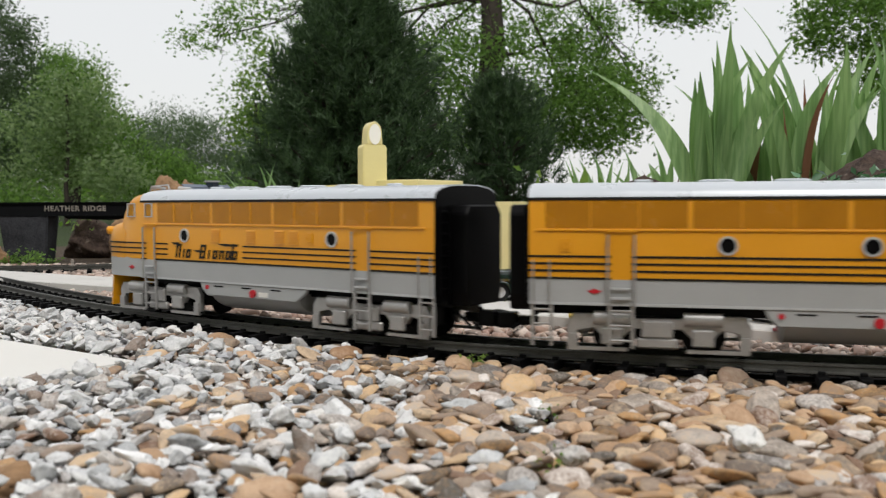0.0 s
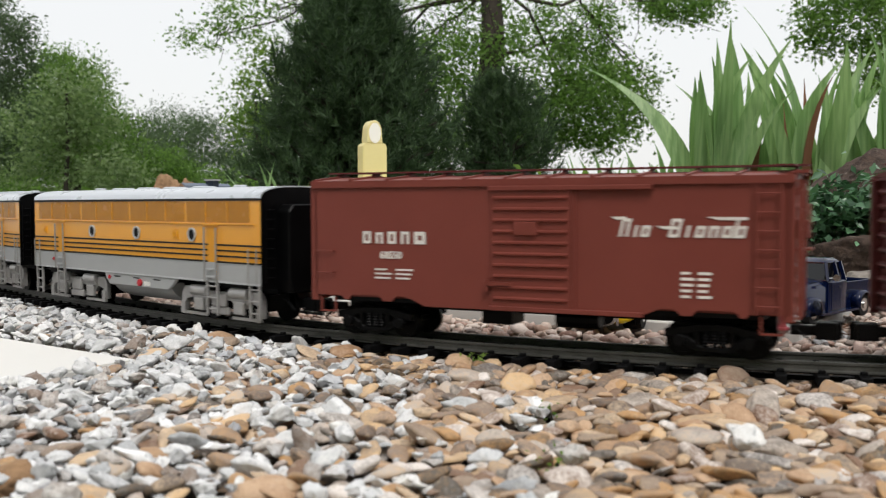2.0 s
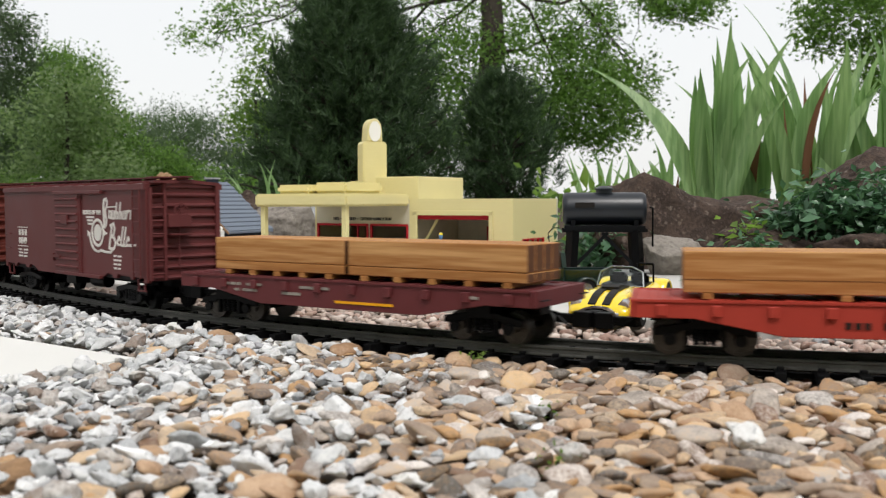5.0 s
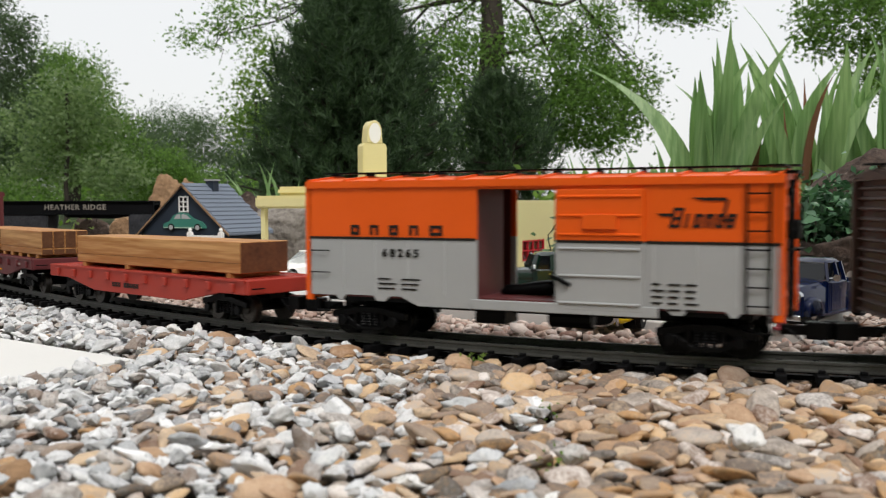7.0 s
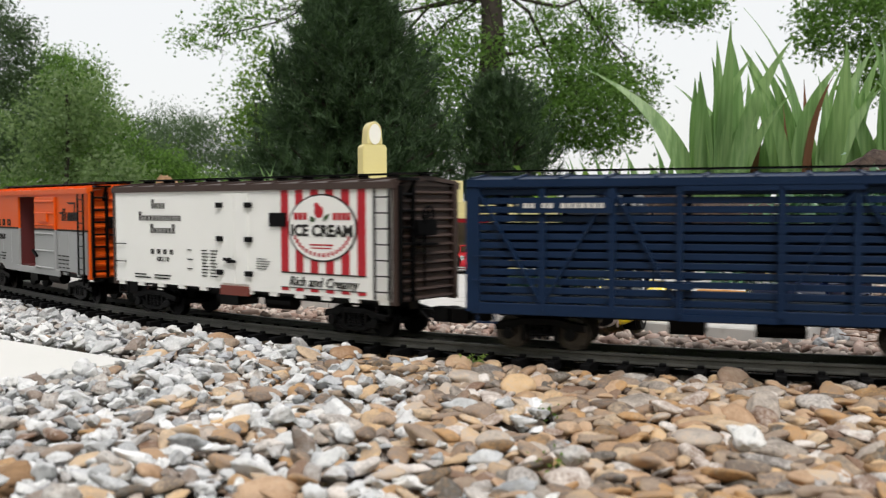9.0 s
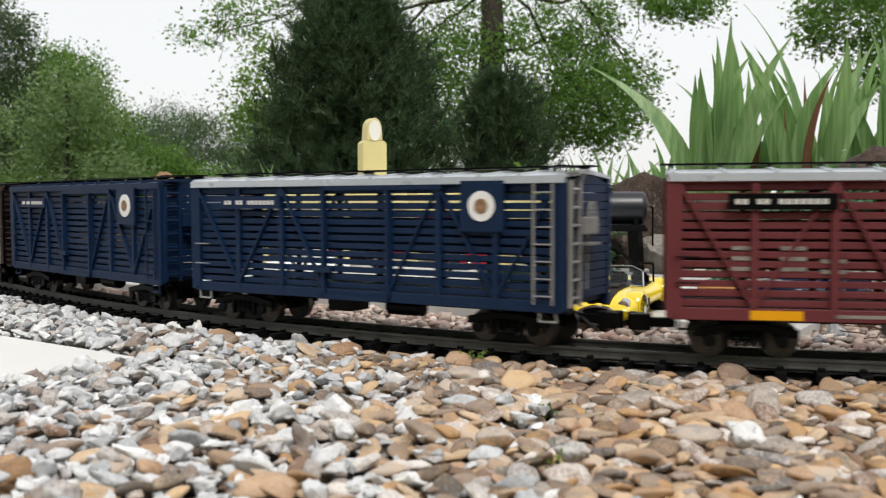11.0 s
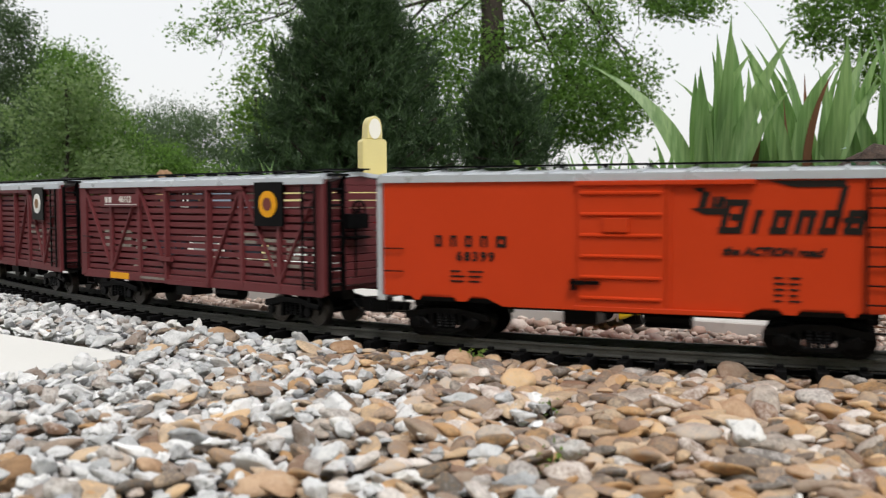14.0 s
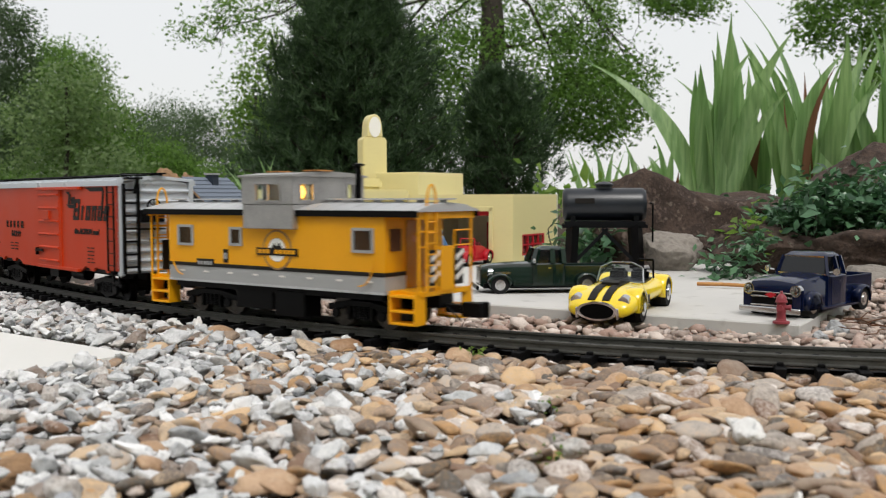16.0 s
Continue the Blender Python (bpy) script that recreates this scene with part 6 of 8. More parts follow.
    part("emblem_field", Shape().ring((0.0155, y - 0.0002, 0.0775), (0, -1, 0), 0.0195, 0.0065, 0.0007, 32), "caboose", car)
    part("emblem_heart", Shape().cyl((0.0155, y - 0.0004, 0.0775), (0.0155, y - 0.001, 0.0775), 0.0125, 28), "white", car)
    part("emblem_peak", Shape().prism([(0.006, 0.0775), (0.012, 0.085), (0.0155, 0.081), (0.019, 0.086), (0.025, 0.0775)], y - 0.0013, y - 0.0008), "letterblack", car)
    part("name_ribbon", Shape().box(-0.0145, 0.0455, y - 0.0018, y, 0.0715, 0.0795), "letterblack", car)
    rb = Shape()
    for i in range(9):
        if i != 3:
            rb.box(-0.0115 + i * 0.0062, -0.0072 + i * 0.0062, y - 0.0023, y, 0.0735, 0.0778)
    part("wordmark", rb, "caboose", car)
    for x, z, w, h in ((-0.098, 0.0595, 0.014, 0.0045), (-0.064, 0.0685, 0.0035, 0.0075)):
        part("number_plate", Shape().box(x - w, x + w, y - 0.0012, y, z - h, z + h), "letterblack", car)
        pb = Shape()
        for i in range(5):
            pb.box(x - w * 0.85 + i * w * 0.36, x - w * 0.85 + i * w * 0.36 + w * 0.22, y - 0.0016, y, z - h * 0.45, z + h * 0.45)
        part("marking", pb, "greyside", car)
    for i in range(8):
        x = -0.138 + 0.28 * i / 7
        part("white_reflector", Shape().box(x - 0.004, x + 0.004, y - 0.0006, y, 0.0485, 0.0505), "letterwhite", car)
    # curved side handrails
    for x, sd in ((-0.152, 1), (0.15, -1)):
        hr = Shape()
        pts = [(x + sd * 0.019 * (1 - math.cos(a)), 0.072 - 0.027 * math.sin(a)) for a in np.linspace(0, math.pi / 2, 8)]
        for p, q in zip(pts, pts[1:]):
            hr.cyl((p[0], y - 0.004, p[1]), (q[0], y - 0.004, q[1]), 0.0008, 6)
        part("grab_rail", hr, "caboose", car)
    # platforms at both ends
    for sd in (-1, 1):
        xa, xb = (x1, 0.2) if sd > 0 else (-0.2, x0)
        xe = sd * 0.199
        part("platform", Shape().box(xa, xb, -0.04, 0.04, 0.037, 0.0415), "caboose", car)
        for k in (-1, 1):
            st = Shape()
            ya, yb = sorted((k * 0.0335, k * 0.0515))
            for zz, d in ((0.037, 0), (0.0225, 0.0), (0.0105, 0.0)):
                st.box(xa + 0.006, xb - 0.004, ya, yb, zz - 0.0012, zz + 0.0012)
            st.box(xa + 0.004, xa + 0.0065, ya, yb, 0.0095, 0.042).box(xb - 0.0045, xb - 0.002, ya, yb, 0.0095, 0.042)
            part("steps", st, "caboose", car, bevel=0.0004)
            part("corner_post", Shape().cyl((xe, k * 0.047, 0.04), (xe, k * 0.047, ze), 0.0014, 8), "caboose", car)
            rl = Shape()
            for zz in (0.085, 0.1):
                rl.cyl((xe, k * 0.047, zz), (xe, k * 0.016, zz), 0.0009, 6)
            rl.cyl((xe, k * 0.016, 0.04), (xe, k * 0.016, 0.1), 0.0009, 6)
            part("end_rail", rl, "caboose", car)
        ld = ladder(car, xe + sd * 0.002, -0.028, 0.041, ze + 0.006, 0.016, 8, "caboose", "y", "end_ladder", 0.0011)
        hoop = Shape()
        pts = [(-0.028 + 0.008 * math.cos(a), ze + 0.006 + 0.02 * math.sin(a)) for a in np.linspace(0, math.pi, 10)]
        for p, q in zip(pts, pts[1:]):
            hoop.cyl((xe + sd * 0.002, p[0], p[1]), (xe + sd * 0.002, q[0], q[1]), 0.0012, 6)
        part("ladder_hoop", hoop, "caboose", car)
        part("end_gable", Shape().prism([(-0.05, ze - 0.001), (0.05, ze - 0.001), (0.03, ze + 0.0065), (0, ze + 0.008), (-0.03, ze + 0.0065)], xe - 0.001, xe + 0.001, "x").box(xe - 0.001, xe + 0.001, -0.052, 0.052, ze - 0.007, ze), "caboose", car)
        brk = Shape().box(xe - 0.002, xe + 0.002, -0.012, 0.012, 0.041, 0.085)
        part("gate_panel", brk, "caboose", car)
        for k in (-1, 1):
            for i in range(3):
                part("warning_stripe", Shape().prism([(k * 0.022 - 0.007, 0.05 + i * 0.01), (k * 0.022 + 0.007, 0.057 + i * 0.01), (k * 0.022 + 0.007, 0.0615 + i * 0.01), (k * 0.022 - 0.007, 0.0545 + i * 0.01)], xe + sd * 0.002, xe + sd * 0.003, "x"), "letterwhite", car)
            part("stripe_board", Shape().box(*sorted((xe, xe + sd * 0.002)), k * 0.022 - 0.0075, k * 0.022 + 0.0075, 0.046, 0.082), "letterblack", car)
        part("end_door", Shape().box(*sorted((sd * 0.161, sd * 0.1622)), -0.016, 0.016, 0.042, 0.11), "screen", car)
        part("end_window", Shape().box(*sorted((sd * 0.161, sd * 0.1622)), -0.043, -0.025, 0.08, 0.102), "endgrain", car)
        coupler(car, sd * 0.2, sd, 0.042)
    part("underframe", Shape().box(-0.2, 0.2, -0.012, 0.012, 0.024, 0.038).box(-0.155, 0.155, -0.046, 0.046, 0.031, 0.038), "black", car)
    part("tool_box", Shape().box(-0.055, 0.002, -0.046, -0.02, 0.0115, 0.034), "black", car, bevel=0.001)
    part("tool_box", Shape().box(0.006, 0.05, -0.047, -0.018, 0.006, 0.034), "black", car, bevel=0.001)
    for x in (-0.105, 0.118):
        bogie(car, x, wheel_mat="steel", base=0.06, r=0.0155, slim=True)
    car.scale = (0.98, 0.9, 0.965)
    TRAIN.append((car, 3.172, 0.11))


# ---- the model village ----
TURN = -32.0


def place(x, y, z=0.0, rz=TURN):
    return pose(x, y, z, 0, 0, rz)


def make_station():
    """A cream service station: garage, office under a canopy, stepped parapets and a tower sign."""
    st = thing("service_station", "cream model service station with tower and red windows", "model building", place(0.137, 1.854, -0.003))
    h = 0.136
    w = 0.006
    # garage shell, open in front
    part("garage_front", Shape().box(-0.244, -0.227, 0, w, 0, h).box(-0.051, 0, 0, w, 0, h).box(-0.227, -0.051, 0, w, 0.103, h), "cream", st)
    sw = Shape().box(-w, 0, w, 0.04, 0, h).box(-w, 0, 0.137, 0.198, 0, h).box(-w, 0, 0.04, 0.137, 0, 0.015).box(-w, 0, 0.04, 0.137, 0.055, h)
    part("garage_side", sw, "cream", st)
    part("garage_back", Shape().box(-0.5, 0, 0.198, 0.204, 0, h), "creamin", st)
    part("garage_inner_wall", Shape().box(-0.248, -0.244, w, 0.198, 0, h), "creamin", st)
    part("roof_slab", Shape().box(-0.5, -0.001, 0.001, 0.204, h - 0.006, h - 0.001), "creamin", st)
    trim = Shape()
    for a, b in (((-0.229, 0.0), (-0.229, 0.107)), ((-0.049, 0.0), (-0.049, 0.107)), ((-0.231, 0.107), (-0.047, 0.107))):
        stroke(trim, [a, b], 0.0095, -0.0022, 0.0)
    part("door_surround", trim, "cream", st, bevel=0.0006)
    part("door_lintel", Shape().box(-0.227, -0.051, 0.0062, 0.0085, 0.0935, 0.103), "red", st)
    win = part("side_window", Shape().box(-0.004, -0.0025, 0.04, 0.137, 0.015, 0.055), "glass", st)
    bars_ = Shape()
    for yy in np.linspace(0.041, 0.136, 5):
        bars_.box(-0.0042, 0.0008, yy - 0.0015, yy + 0.0015, 0.014, 0.056)
    for zz in (0.016, 0.035, 0.054):
        bars_.box(-0.004, 0.0006, 0.04, 0.137, zz - 0.0015, zz + 0.0015)
    part("window_frame", bars_, "red", win)
    # furniture of the garage's back wall
    for x in (-0.15, -0.09):
        d = part("back_door", Shape().box(x - 0.018, x + 0.018, 0.194, 0.1985, 0.0, 0.075), "red", st)
        part("door_pane", Shape().box(x - 0.013, x + 0.013, 0.192, 0.194, 0.03, 0.068), "creamin", d)
    part("roof_strut", Shape().beam((-0.235, 0.03, 0.03), (-0.19, 0.03, 0.098), 0.004, 0.005), "cream", st)
    # office
    part("office_front", Shape().box(-0.493, -0.244, 0.0, 0.004, 0.082, h), "creamin", st)
    for a, b in ((-0.493, -0.488), (-0.415, -0.405), (-0.352, -0.342), (-0.249, -0.244)):
        part("wall_pier", Shape().box(a, b, 0.0, 0.004, 0.0, 0.082), "creamin", st)
    for a, b in ((-0.488, -0.415), (-0.342, -0.249)):
        part("wall_sill", Shape().box(a, b, 0.0, 0.004, 0, 0.02), "creamin", st)
    part("office_side", Shape().box(-0.497, -0.493, 0.0, 0.2, 0, h), "cream", st)
    for a, b in ((-0.488, -0.415), (-0.405, -0.352), (-0.342, -0.249)):
        f = Shape()
        z0 = 0.0 if a == -0.405 else 0.021
        for p, q in (((a, z0), (a, 0.081)), ((b, z0), (b, 0.081)), ((a, 0.081), (b, 0.081)), ((a, z0), (b, z0))):
            stroke(f, [p, q], 0.0045, -0.0025, 0.003)
        if a == -0.405:
            stroke(f, [(a, 0.04), (b, 0.04)], 0.003, -0.002, 0.003)
            stroke(f, [((a + b) / 2, 0), ((a + b) / 2, 0.081)], 0.002, -0.002, 0.003)
        ww = part("office_window" if z0 else "office_door", f, "red", st)
        part("pane", Shape().box(a, b, 0.0005, 0.0012, z0, 0.081), "glass", ww)
    lettering("TIRES  •  BATTERIES  •  CERTIFIED LUBRICATION", 0.0085, "letterblack", st, pose(-0.368, -0.0006, 0.0935, 90, 0, 0), bold=0.0002, squeeze=0.86, name="wall_sign")
    # canopy on slim posts
    part("canopy", Shape().box(-0.478, -0.243, -0.215, 0.0, 0.1215, 0.1468), "cream", st, bevel=0.004)
    for x, y in ((-0.464, -0.2), (-0.257, -0.2)):
        part("canopy_post", Shape().box(x - 0.0055, x + 0.0055, y - 0.0055, y + 0.0055, 0, 0.1215), "cream", st, bevel=0.0008)
    # stepped tops
    part("parapet", Shape().box(-0.46, -0.372, -0.17, -0.04, 0.1468, 0.1655), "cream", st, bevel=0.006)
    part("parapet", Shape().box(-0.379, -0.295, -0.15, -0.02, 0.1468, 0.17), "cream", st, bevel=0.006)
    part("parapet_step", Shape().box(-0.425, -0.35, 0.03, 0.1, 0.14, 0.176), "cream", st, bevel=0.002)
    part("roof_block", Shape().box(-0.345, -0.235, 0.021, 0.205, 0.135, 0.1835), "cream", st, bevel=0.0012)
    # the tower stands askew on the roof, its face turned outwards
    askew = pose(-0.361, 0.03, 0, 0, 0, 57)
    tw = Shape().prism([(-0.0275, 0.136), (0.0275, 0.136), (0.0275, 0.254), (0.0245, 0.2585), (0.0205, 0.2605), (-0.0205, 0.2605), (-0.0245, 0.2585), (-0.0275, 0.254)], -0.018, 0.018)
    top = [(0.0165 * math.cos(a), 0.285 + 0.0245 * math.sin(a)) for a in np.linspace(0, math.pi, 16)]
    crown = Shape().prism([(0.018, 0.2605)] + top + [(-0.018, 0.2605)], -0.0175, 0.0175)
    disc = Shape().prism([(0.0135 * math.cos(a), 0.282 + 0.022 * math.sin(a)) for a in np.linspace(0, 2 * math.pi, 24, endpoint=False)], -0.0186, -0.017)
    for nm, sh, mt, bv in (("tower", tw, "cream", 0.002), ("tower_crown", crown, "cream", 0.0015), ("clock_disc", disc, "white", 0)):
        part(nm, sh, mt, st, bevel=bv).matrix_basis = askew


def make_barn():
    """A dark blue gabled garage with a slate roof and a painted car."""
    bn = thing("gabled_garage", "dark blue model garage with grey slate roof and painted car", "model building", place(-0.522, 2.296, -0.003, -24))
    L, D, e, r = 0.258, 0.17, 0.066, 0.181
    part("wall", Shape().prism([(-L, -0.03), (0, -0.03), (0, e), (-L / 2, r - 0.004), (-L, e)], 0, D), "darkblue", bn)
    for sd in (-1, 1):
        n = 12
        ax, bx = (-L / 2, 0.012) if sd > 0 else (-L / 2, -L - 0.012)
        m = part("roof", Shape().prism([(ax, r - 0.003), (bx, e - 0.012), (bx, e - 0.008), (ax, r + 0.001)], -0.008, D + 0.008), "shingle", bn)
        me = Shape().prism([(0, 0), (0.0125, 0.0), (0.0125, 0.0018), (0, 0.0009)], 0, 0.0155).mesh("slate")
        me.materials.append(M["shingle"])
        if sd > 0:
            ln = math.hypot(bx - ax, r - e + 0.01)
            ang = math.atan2(r + 0.001 - (e - 0.008), bx - ax)
            for i in range(n):
                for k in range(12):
                    s = part("slate", me, None, m)
                    t = (i + 0.0) / n
                    s.matrix_basis = Matrix.Translation((ax + (bx - ax) * t, -0.008 + k * 0.0155 + (0.004 if i % 2 else 0), r + 0.0012 + (e - 0.009 - r) * t)) @ Matrix.Rotation(ang, 4, "Y")
    part("barge_board", Shape().prism([(-L / 2, r), (0.012, e - 0.009), (0.012, e - 0.014), (-L / 2, r - 0.006)], -0.0105, -0.008).prism([(-L / 2, r), (-L - 0.012, e - 0.009), (-L - 0.012, e - 0.014), (-L / 2, r - 0.006)], -0.0105, -0.008), "rocktan", bn)
    ch = part("chimney", Shape().box(-0.128, -0.105, 0.085, 0.108, r - 0.06, r + 0.008), "darkblue", bn)
    part("chimney_cap", Shape().box(-0.131, -0.102, 0.082, 0.111, r + 0.008, r + 0.012), "greyside", ch)
    cx = -L / 2
    wn_ = part("gable_window", Shape().box(cx - 0.013, cx + 0.013, -0.0012, 0.001, 0.112, 0.148), "black", bn)
    f = Shape()
    for a, b in (((cx - 0.013, 0.112), (cx + 0.013, 0.112)), ((cx - 0.013, 0.148), (cx + 0.013, 0.148)), ((cx - 0.013, 0.112), (cx - 0.013, 0.148)), ((cx + 0.013, 0.112), (cx + 0.013, 0.148)), ((cx, 0.112), (cx, 0.148)), ((cx - 0.013, 0.124), (cx + 0.013, 0.124)), ((cx - 0.013, 0.136), (cx + 0.013, 0.136))):
        stroke(f, [a, b], 0.003, -0.003, 0.0)
    part("window_frame", f, "white", wn_)
    # the flat painted car on the gable
    x0 = cx - 0.064
    pts = [(0, 0.004), (0.004, 0.015), (0.02, 0.021), (0.032, 0.036), (0.05, 0.043), (0.072, 0.041), (0.088, 0.028), (0.112, 0.02), (0.122, 0.01), (0.124, 0.004)]
    pts = [(a * 1.08, b) for a, b in pts]
    cr = part("painted_car", Shape().prism([(x0 + a, 0.067 + b) for a, b in pts], -0.004, -0.0005), "greencar", bn, "flat green painted car on the gable")
    part("painted_window", Shape().prism([(x0 + a, 0.067 + b) for a, b in ((0.036, 0.027), (0.044, 0.037), (0.055, 0.039), (0.056, 0.027))], -0.0048, -0.003).prism([(x0 + a, 0.067 + b) for a, b in ((0.06, 0.027), (0.06, 0.039), (0.074, 0.037), (0.087, 0.027))], -0.0048, -0.003), "silver", cr)
    for a in (0.027, 0.108):
        wl_ = part("painted_wheel", Shape().cyl((x0 + a, -0.0052, 0.0725), (x0 + a, -0.003, 0.0725), 0.0095, 20), "tyre", cr)
        part("hub", Shape().cyl((x0 + a, -0.0058, 0.0725), (x0 + a, -0.005, 0.0725), 0.006, 16), "silver", wl_)
    part("painted_sill", Shape().box(x0 + 0.004, x0 + 0.12, -0.0046, -0.003, 0.071, 0.0735), "greenlight", cr)
    # white door frame and board in front
    fr = thing("entrance_frame", "white wooden entrance frame with ball tops before the garage", "gate", place(-0.527, 2.235, -0.003, -24))
    for x in (-0.085, 0.005):
        p = part("post", Shape().box(x - 0.006, x + 0.006, -0.006, 0.006, 0, 0.062), "white", fr, bevel=0.0008)
        part("finial", Shape().turned((x, 0, 0.062), [(0.007, 0), (0.007, 0.002), (0.003, 0.003), (0.005, 0.007), (0.003, 0.011), (0, 0.012)], 12), "white", p, smooth=0.7)
    part("board", Shape().box(-0.079, -0.001, -0.003, 0.003, 0.042, 0.056), "white", fr)
    part("panel", Shape().box(-0.078, -0.002, 0.003, 0.006, 0.0, 0.041), "greyside", fr)


def make_bridge():
    br = thing("girder_bridge", "black plate girder bridge with white lettering on stone piers", "model bridge", pose(-1.16, 2.42, 0, 0, 0, 2.0))
    z0, z1 = 0.104, 0.1335
    part("girder", Shape().box(0.0, 0.42, -0.004, 0.004, z0, z1).box(0, 0.42, -0.009, 0.009, z1, z1 + 0.003).box(0, 0.42, -0.009, 0.009, z0 - 0.003, z0), "bridge", br)
    part("girder", Shape().box(0.0, 0.42, 0.056, 0.064, z0, z1 + 0.002), "bridge", br)
    part("deck", Shape().box(0.0, 0.42, -0.004, 0.064, z1 - 0.008, z1 - 0.004), "bridge", br)
    part("under_truss", Shape().prism([(0.19, z0 - 0.003), (0.38, z0 - 0.003), (0.31, z0 - 0.014), (0.2, z0 - 0.01)], 0.0, 0.05), "bridge", br)
    lettering("HEATHER RIDGE", 0.019, "rockgrey", br, pose(0.222, -0.0046, 0.1195, 90, 0, 0), bold=0.0005, spacing=1.15, squeeze=0.98, name="bridge_name")
    for a, b, c, d in ((0.03, 0.155, 0.045, 0.145), (0.36, 0.42, 0.362, 0.418)):
        zb = -0.03
        if a > 0.3:
            part("pier", Shape().box(a, b, -0.02, 0.08, zb, z0 - 0.003), "stonepier", br, bevel=0.003)
        else:
            part("pier", Shape().loft([[(c, 0.0, zb), (d, 0.0, zb), (d, 0.06, zb), (c, 0.06, zb)], [(a, -0.01, z0 - 0.003), (b, -0.01, z0 - 0.003), (b, 0.07, z0 - 0.003), (a, 0.07, z0 - 0.003)]]), "stonepier", br, bevel=0.003)


def make_tank():
    tk = thing("storage_tank", "black horizontal storage tank on a dark wooden trestle", "tank", place(0.288, 1.70, -0.003, -6))
    z = 0.117
    r = 0.029
    L = 0.074
    rings = []
    for x, k in ((-L, 0.0), (-L, 0.55), (-L + 0.001, 0.86), (-L + 0.005, 0.98), (-L + 0.01, 1.0), (L - 0.01, 1.0), (L - 0.005, 0.98), (L - 0.001, 0.86), (L, 0.55), (L, 0.0)):
        rings.append([(x, r * max(k, 0.01) * math.cos(a), z + r * max(k, 0.01) * math.sin(a)) for a in np.linspace(0, 2 * math.pi, 32, endpoint=False)])
    part("tank_shell", Shape().loft(rings), "tankpaint", tk, smooth=0.7)
    part("dome", Shape().turned((0, 0, z + r - 0.002), [(0.014, 0), (0.014, 0.006), (0.017, 0.007), (0.017, 0.009), (0.009, 0.013), (0, 0.014)], 20), "tankpaint", tk, smooth=0.6)
    part("plate", Shape().box(-0.052, -0.018, -r - 0.0015, -r + 0.004, z + 0.002, z + 0.011), "letterblack", tk)
    part("platform", Shape().box(-0.07, 0.07, -0.034, 0.034, 0.079, 0.087), "bridge", tk)
    for y in (-0.03, 0.03):
        part("platform_rail", Shape().box(-0.074, 0.074, y - 0.003, y + 0.003, 0.076, 0.082), "bridge", tk)
    for x in (-0.055, 0.055):
        for y in (-0.026, 0.026):
            part("trestle_post", Shape().beam((x * 1.08, y * 1.1, 0), (x, y, 0.079), 0.018, 0.014), "black", tk)
        part("cross_brace", Shape().beam((x * 1.05, -0.028, 0.012), (x, 0.026, 0.07), 0.004, 0.006), "bridge", tk)
        part("saddle", Shape().box(x - 0.004, x + 0.004, -0.026, 0.026, 0.087, 0.097), "bridge", tk)
    for a in (-1, 1):
        part("long_brace", Shape().beam((a * 0.058, -0.031, 0.01), (-a * 0.005, -0.031, 0.075), 0.004, 0.006), "bridge", tk)
    part("drain_pipe", Shape().cyl((0.078, -0.02, 0.12), (0.084, -0.02, 0.118), 0.0016, 8).cyl((0.084, -0.02, 0.118), (0.084, -0.02, 0.04), 0.0016, 8), "black", tk)


def wheel_unit(parent, x, y, r, w, rim="chrome", red=False):
    sd = -1 if y < 0 else 1
    t = part("wheel", Shape().cyl((x, y - w / 2, r), (x, y + w / 2, r), r, 22).cyl((x, y - w * 0.4, r), (x, y + w * 0.4, r), r * 1.03, 22), "tyre", parent, smooth=0.5)
    part("hubcap", Shape().cyl((x, y + sd * w * 0.45, r), (x, y + sd * w * 0.55, r), r * 0.6, 18).cyl((x, y + sd * w * 0.55, r), (x, y + sd * w * 0.68, r), r * 0.32, 14), rim, t, smooth=0.6)


def arch(parent, x, y0, y1, r, paint, long=1.25, name="fender"):
    """A rounded wing over a wheel."""
    rings = []
    for q, k in ((0.0, 0.86), (0.25, 0.98), (0.6, 1.0), (0.9, 0.95), (1.0, 0.86)):
        y = y0 + (y1 - y0) * q
        outer = [(x + r * long * k * math.cos(a), y, r + r * 0.34 + r * 0.95 * k * math.sin(a)) for a in np.linspace(-0.35, math.pi + 0.35, 15)]
        inner = [(x + r * 1.06 * math.cos(a), y, r + r * 1.06 * math.sin(a)) for a in np.linspace(math.pi + 0.25, -0.25, 15)]
        rings.append(outer + inner)
    part(name, Shape().loft(rings), paint, parent, smooth=0.9)


